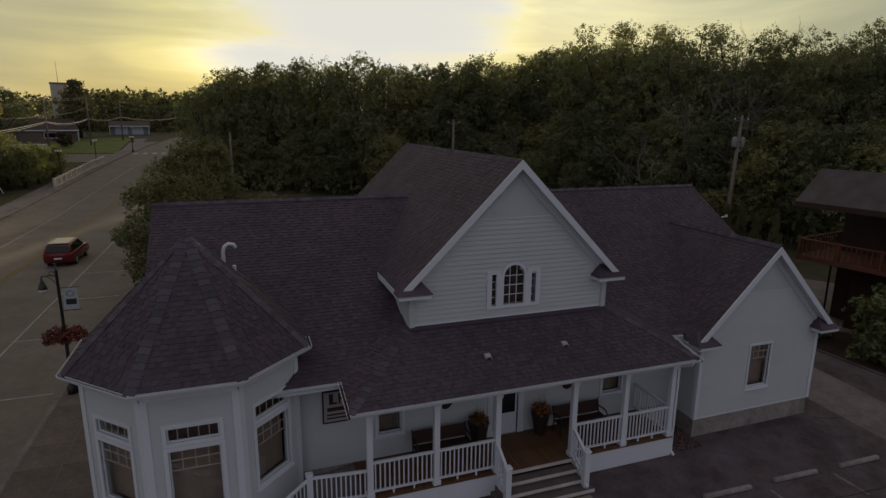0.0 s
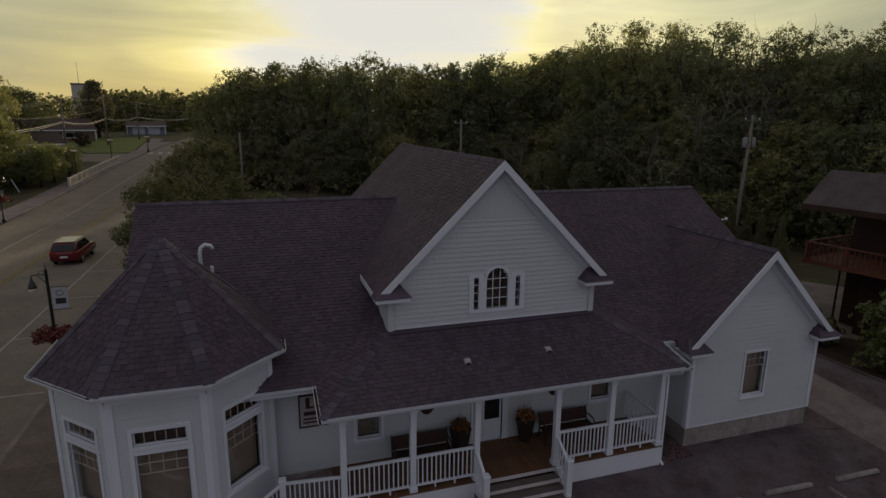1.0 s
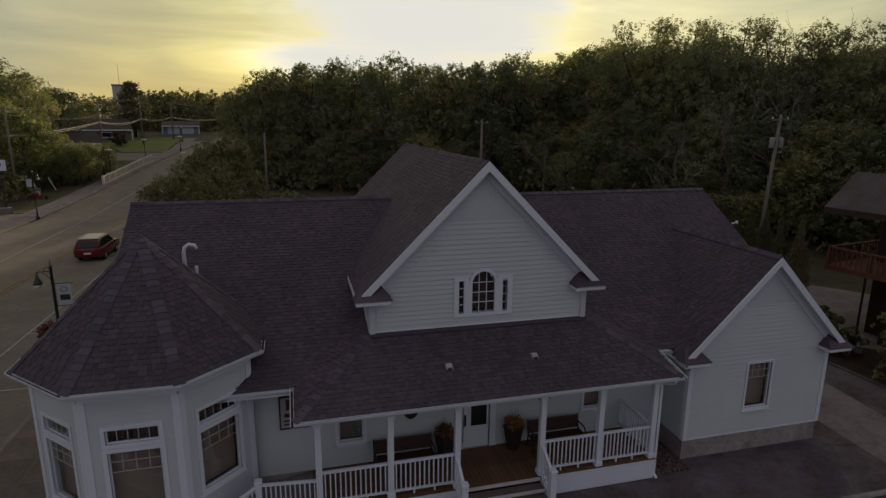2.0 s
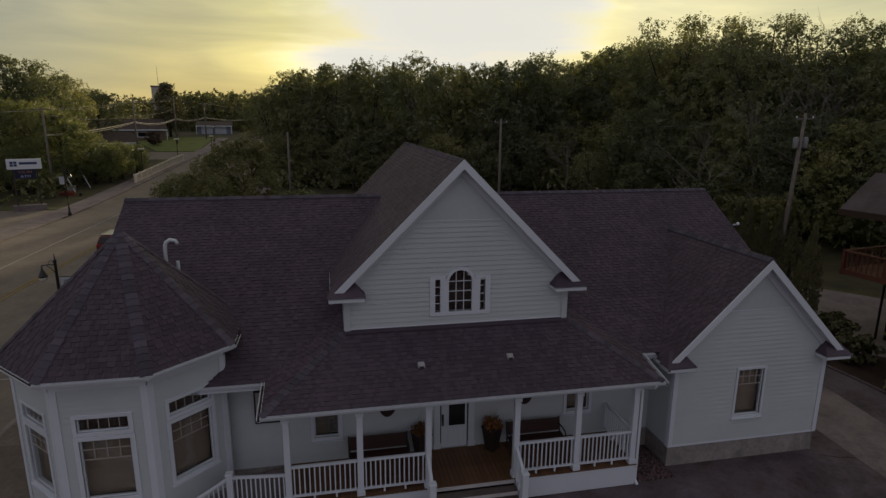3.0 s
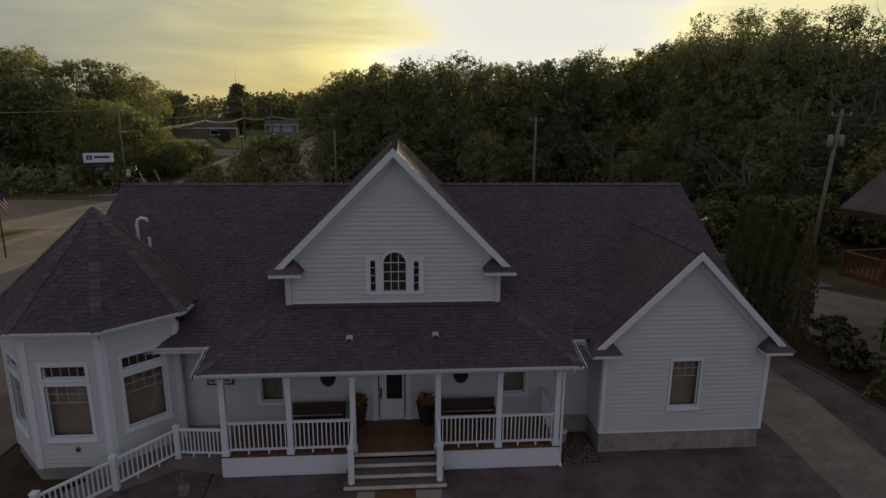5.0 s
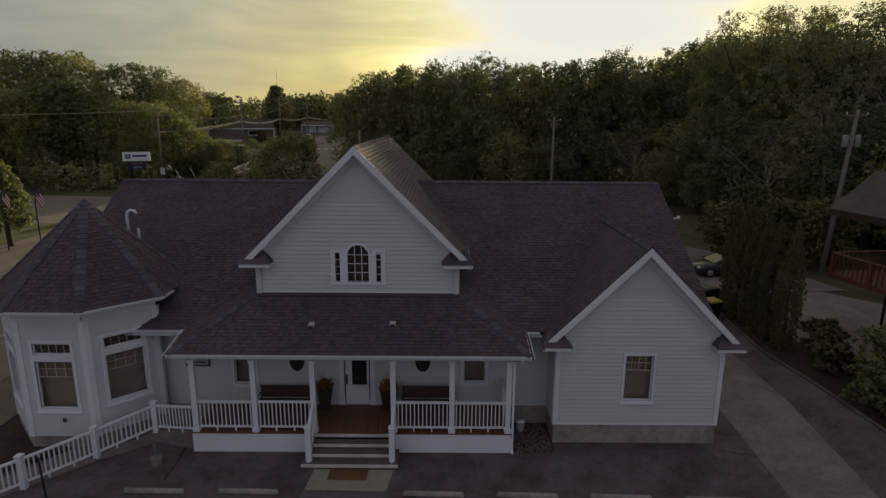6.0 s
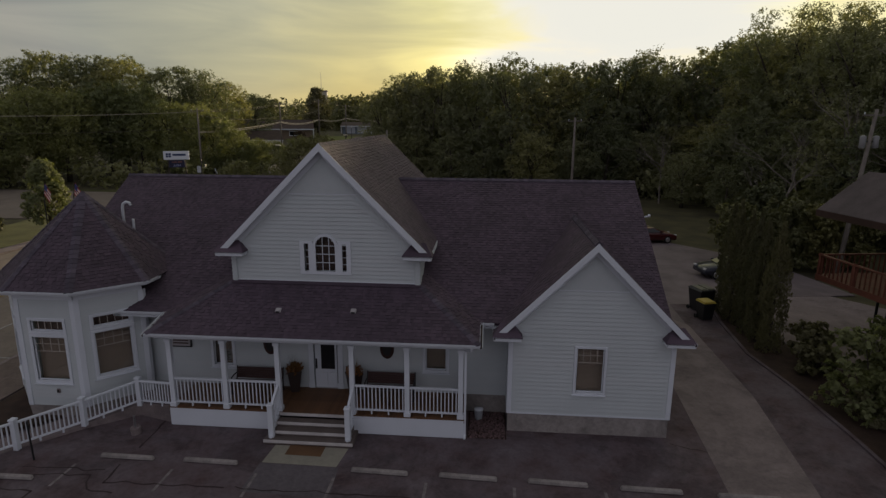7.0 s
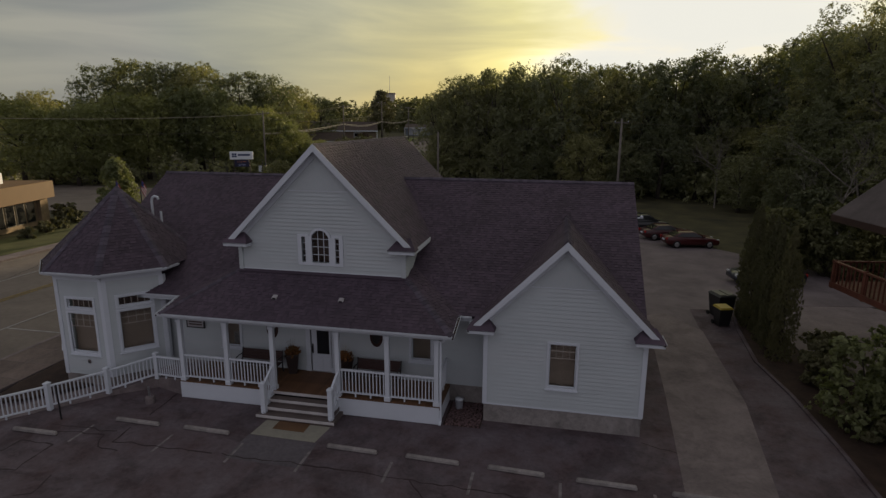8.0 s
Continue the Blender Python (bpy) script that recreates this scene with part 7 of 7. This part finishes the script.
part("wall_lamp", Shape().lathe((3.1, -3.4, 5.75), [(0.03, 0), (0.06, 0.05), (0.05, 0.16), (0.02, 0.2)], 8), lamp_glow("warm_wall_lamp", (1.0, 0.8, 0.5), 2.5), nb_, "small lit wall lamp")


# ---- vehicles ----
def car(at, turn, paint, label, kind="sedan", roof_paint=None, plate=False):
    """A car along local +y: shaped body, cabin, glass, wheels and lamps."""
    t = thing("car" if kind == "sedan" else "suv", at, turn, label, "car", "parked cars")
    w = 0.90
    if kind == "sedan":
        prof = [(-2.30, 0.45), (-2.34, 0.72), (-2.20, 0.98), (-1.55, 1.03), (1.00, 0.98), (1.90, 0.86), (2.25, 0.72), (2.32, 0.45), (2.20, 0.28), (-2.15, 0.28)]
        cab = [(-1.75, 1.00), (-1.05, 1.40), (0.10, 1.44), (1.10, 0.97)]
        glass = [(-1.45, 1.04), (-0.98, 1.34), (0.06, 1.38), (0.85, 1.02)]
    else:
        w = 0.98
        prof = [(-2.35, 0.50), (-2.40, 0.85), (-2.36, 1.12), (1.05, 1.10), (2.05, 1.02), (2.38, 0.85), (2.42, 0.50), (2.30, 0.32), (-2.25, 0.32)]
        cab = [(-2.34, 1.10), (-2.05, 1.66), (-1.6, 1.76), (0.25, 1.78), (1.25, 1.09)]
        glass = [(-2.05, 1.16), (-1.86, 1.60), (-1.5, 1.66), (0.2, 1.68), (0.98, 1.16)]
    body = Shape().hexa([(-w, y, z) for y, z in prof], [(w, y, z) for y, z in prof]).mesh("body", 0.07, True)
    part("body", body, paint, t)
    k = 0.80
    cabin = Shape().hexa([(-w * (k if z > 1.2 else 0.95), y, z) for y, z in cab], [(w * (k if z > 1.2 else 0.95), y, z) for y, z in cab]).mesh("cabin", 0.05, True)
    part("cabin", cabin, paint, t)
    if roof_paint:
        top = [(y, z) for y, z in cab if z > 1.6]
        y0, y1, zr = top[0][0] + 0.1, top[-1][0] + 0.05, top[-1][1]
        part("roof_panel", Shape().box(-w * 0.74, w * 0.74, y0, y1, zr - 0.05, zr + 0.02), roof_paint, t, "pale silver roof panel", bevel=0.02)
        for sx in (-1, 1):
            part("roof_rail", Shape().tube([(sx * w * 0.72, y0 + 0.2, zr + 0.01), (sx * w * 0.72, y0 + 0.3, zr + 0.07), (sx * w * 0.72, y1 - 0.3, zr + 0.07), (sx * w * 0.72, y1 - 0.2, zr + 0.01)], [0.02] * 4, 8), ALLOY, t)
    for sx in (-1, 1):
        xs = [sx * (w * (k + 0.012) if z > 1.2 else w * 0.965) for _, z in glass]
        part("side_glass", Shape().hexa([(x, y, z) for x, (y, z) in zip(xs, glass)], [(x + sx * 0.012, y, z) for x, (y, z) in zip(xs, glass)]), DARKGLASS, t)
        part("mirror", Shape().box(min(sx * w, sx * (w + 0.16)), max(sx * w, sx * (w + 0.16)), 0.75, 0.9, 1.0, 1.14), paint, t, bevel=0.02)
        part("head_lamp", Shape().box(min(sx * 0.55, sx * 0.84), max(sx * 0.55, sx * 0.84), prof[-4 if kind == "sedan" else -4][0] - 0.12, prof[-4][0] + 0.02, 0.66, 0.80), HEADL, t, bevel=0.02)
        part("tail_lamp", Shape().box(min(sx * 0.58, sx * 0.86), max(sx * 0.58, sx * 0.86), prof[1][0] - 0.02, prof[1][0] + 0.2, prof[2][1] - 0.26, prof[2][1] - 0.04), TAIL, t, bevel=0.02)
    (y0, z0), (y1, z1) = cab[0], cab[1]
    part("rear_glass", Shape().hexa([(-w * 0.80, y0 + 0.06 - 0.04, z0 + 0.06), (w * 0.80, y0 + 0.06 - 0.04, z0 + 0.06), (w * 0.70, y1 - 0.07, z1 - 0.04), (-w * 0.70, y1 - 0.07, z1 - 0.04)],
                                    [(-w * 0.80, y0 + 0.06, z0 + 0.02), (w * 0.80, y0 + 0.06, z0 + 0.02), (w * 0.70, y1 - 0.03, z1 - 0.08), (-w * 0.70, y1 - 0.03, z1 - 0.08)]), DARKGLASS, t)
    (y0, z0), (y1, z1) = cab[-1], cab[-2]
    part("windscreen", Shape().hexa([(-w * 0.82, y0 - 0.04, z0 + 0.06), (w * 0.82, y0 - 0.04, z0 + 0.06), (w * 0.70, y1 + 0.10, z1 - 0.03), (-w * 0.70, y1 + 0.10, z1 - 0.03)],
                                    [(-w * 0.82, y0 - 0.10, z0 + 0.04), (w * 0.82, y0 - 0.10, z0 + 0.04), (w * 0.70, y1 + 0.06, z1 - 0.06), (-w * 0.70, y1 + 0.06, z1 - 0.06)]), DARKGLASS, t)
    part("number_plate", Shape().box(-0.26, 0.26, prof[1][0] - 0.02, prof[1][0] + 0.02, 0.62, 0.75), TRIM, t)
    for sx in (-1, 1):
        for y in (-1.42, 1.42):
            wl = part("wheel", Shape().tube([(sx * (w - 0.22), y, 0.34), (sx * (w - 0.20), y, 0.34), (sx * (w + 0.0), y, 0.34), (sx * (w + 0.015), y, 0.34)], [0.30, 0.34, 0.34, 0.30], 18), RUBBER, t, "black tyre")
            part("rim", Shape().tube([(sx * (w + 0.012), y, 0.34), (sx * (w + 0.03), y, 0.34)], [0.22, 0.19], 10), ALLOY, wl, "alloy rim")
    return t


def paint(name, base):
    return surface(name, base, 0.3, vary=0.04, bump=0, spec=0.4, coat=0.15)


RED = paint("dark_red_car_paint", (0.055, 0.009, 0.010))
car((-13.3, 51.45, -0.02), -1, paint("bright_red_car_paint", (0.115, 0.012, 0.013)), "dark red sport utility with silver roof on the street", "suv", paint("silver_roof_paint", (0.40, 0.36, 0.30)))
car((28.7, 48.8, 0), -80, RED, "dark red sedan parked behind the house", "sedan")
car((27.2, 52.0, 0), -76, paint("maroon_car_paint", (0.045, 0.012, 0.014)), "dark maroon sedan parked behind the house", "sedan")
car((25.6, 55.7, 0), -72, paint("black_car_paint", (0.02, 0.02, 0.022)), "black sport utility parked behind the house", "suv")
car((24.4, 59.7, 0), -70, paint("white_car_paint", (0.5, 0.5, 0.5)), "white sport utility parked behind the house", "suv")
car((31.25, 37.0, 0), 97, paint("navy_car_paint", (0.018, 0.020, 0.030)), "dark blue sedan behind the arborvitae", "sedan")


def wheelie_bin(at, turn, lid, label, h=1.05, w=0.34):
    t = thing("wheelie_bin", at, turn, label, "bin", "bins by the drive")
    part("body", Shape().hexa([(-w * 0.8, -w * 0.8, 0.04), (w * 0.8, -w * 0.8, 0.04), (w * 0.8, w * 0.8, 0.04), (-w * 0.8, w * 0.8, 0.04)], [(-w, -w * 1.1, h), (w, -w * 1.1, h), (w, w * 1.1, h), (-w, w * 1.1, h)]), BLACKMETAL, t, bevel=0.02)
    part("lid", Shape().hexa([(-w - 0.03, -w * 1.15, h), (w + 0.03, -w * 1.15, h), (w + 0.03, w * 1.2, h), (-w - 0.03, w * 1.2, h)], [(-w * 0.9, -w, h + 0.09), (w * 0.9, -w, h + 0.09), (w * 0.9, w, h + 0.12), (-w * 0.9, w, h + 0.12)]), lid, t, bevel=0.015)
    for sx in (-1, 1):
        part("wheel", Shape().tube([(sx * w * 0.95 - 0.03, w * 0.9, 0.12), (sx * w * 0.95 + 0.03, w * 0.9, 0.12)], [0.12, 0.12], 12), RUBBER, t)
    part("handle", Shape().tube([(-w * 0.7, w * 1.2, h - 0.05), (-w * 0.7, w * 1.4, h), (w * 0.7, w * 1.4, h), (w * 0.7, w * 1.2, h - 0.05)], [0.018] * 4, 6), BLACKMETAL, t)
    return t


big_bin = wheelie_bin((26.45, 29.0, 0), 20, BLACKMETAL, "large black rubbish bin beside the drive", 1.28, 0.51)
for x in (-0.25, 0.25):
    part("lid_panel", Shape().hexa([(x - 0.21, -0.46, 1.36), (x + 0.21, -0.46, 1.36), (x + 0.21, 0.46, 1.39), (x - 0.21, 0.46, 1.39)], [(x - 0.19, -0.44, 1.40), (x + 0.19, -0.44, 1.40), (x + 0.19, 0.44, 1.43), (x - 0.19, 0.44, 1.43)]), BLACKMETAL, big_bin, bevel=0.01)
wheelie_bin((26.12, 27.4, 0), 15, surface("yellow_bin_lid", (0.34, 0.25, 0.03), 0.5, vary=0.1, bump=0.02), "black wheelie bin with yellow lid", 1.0, 0.36)
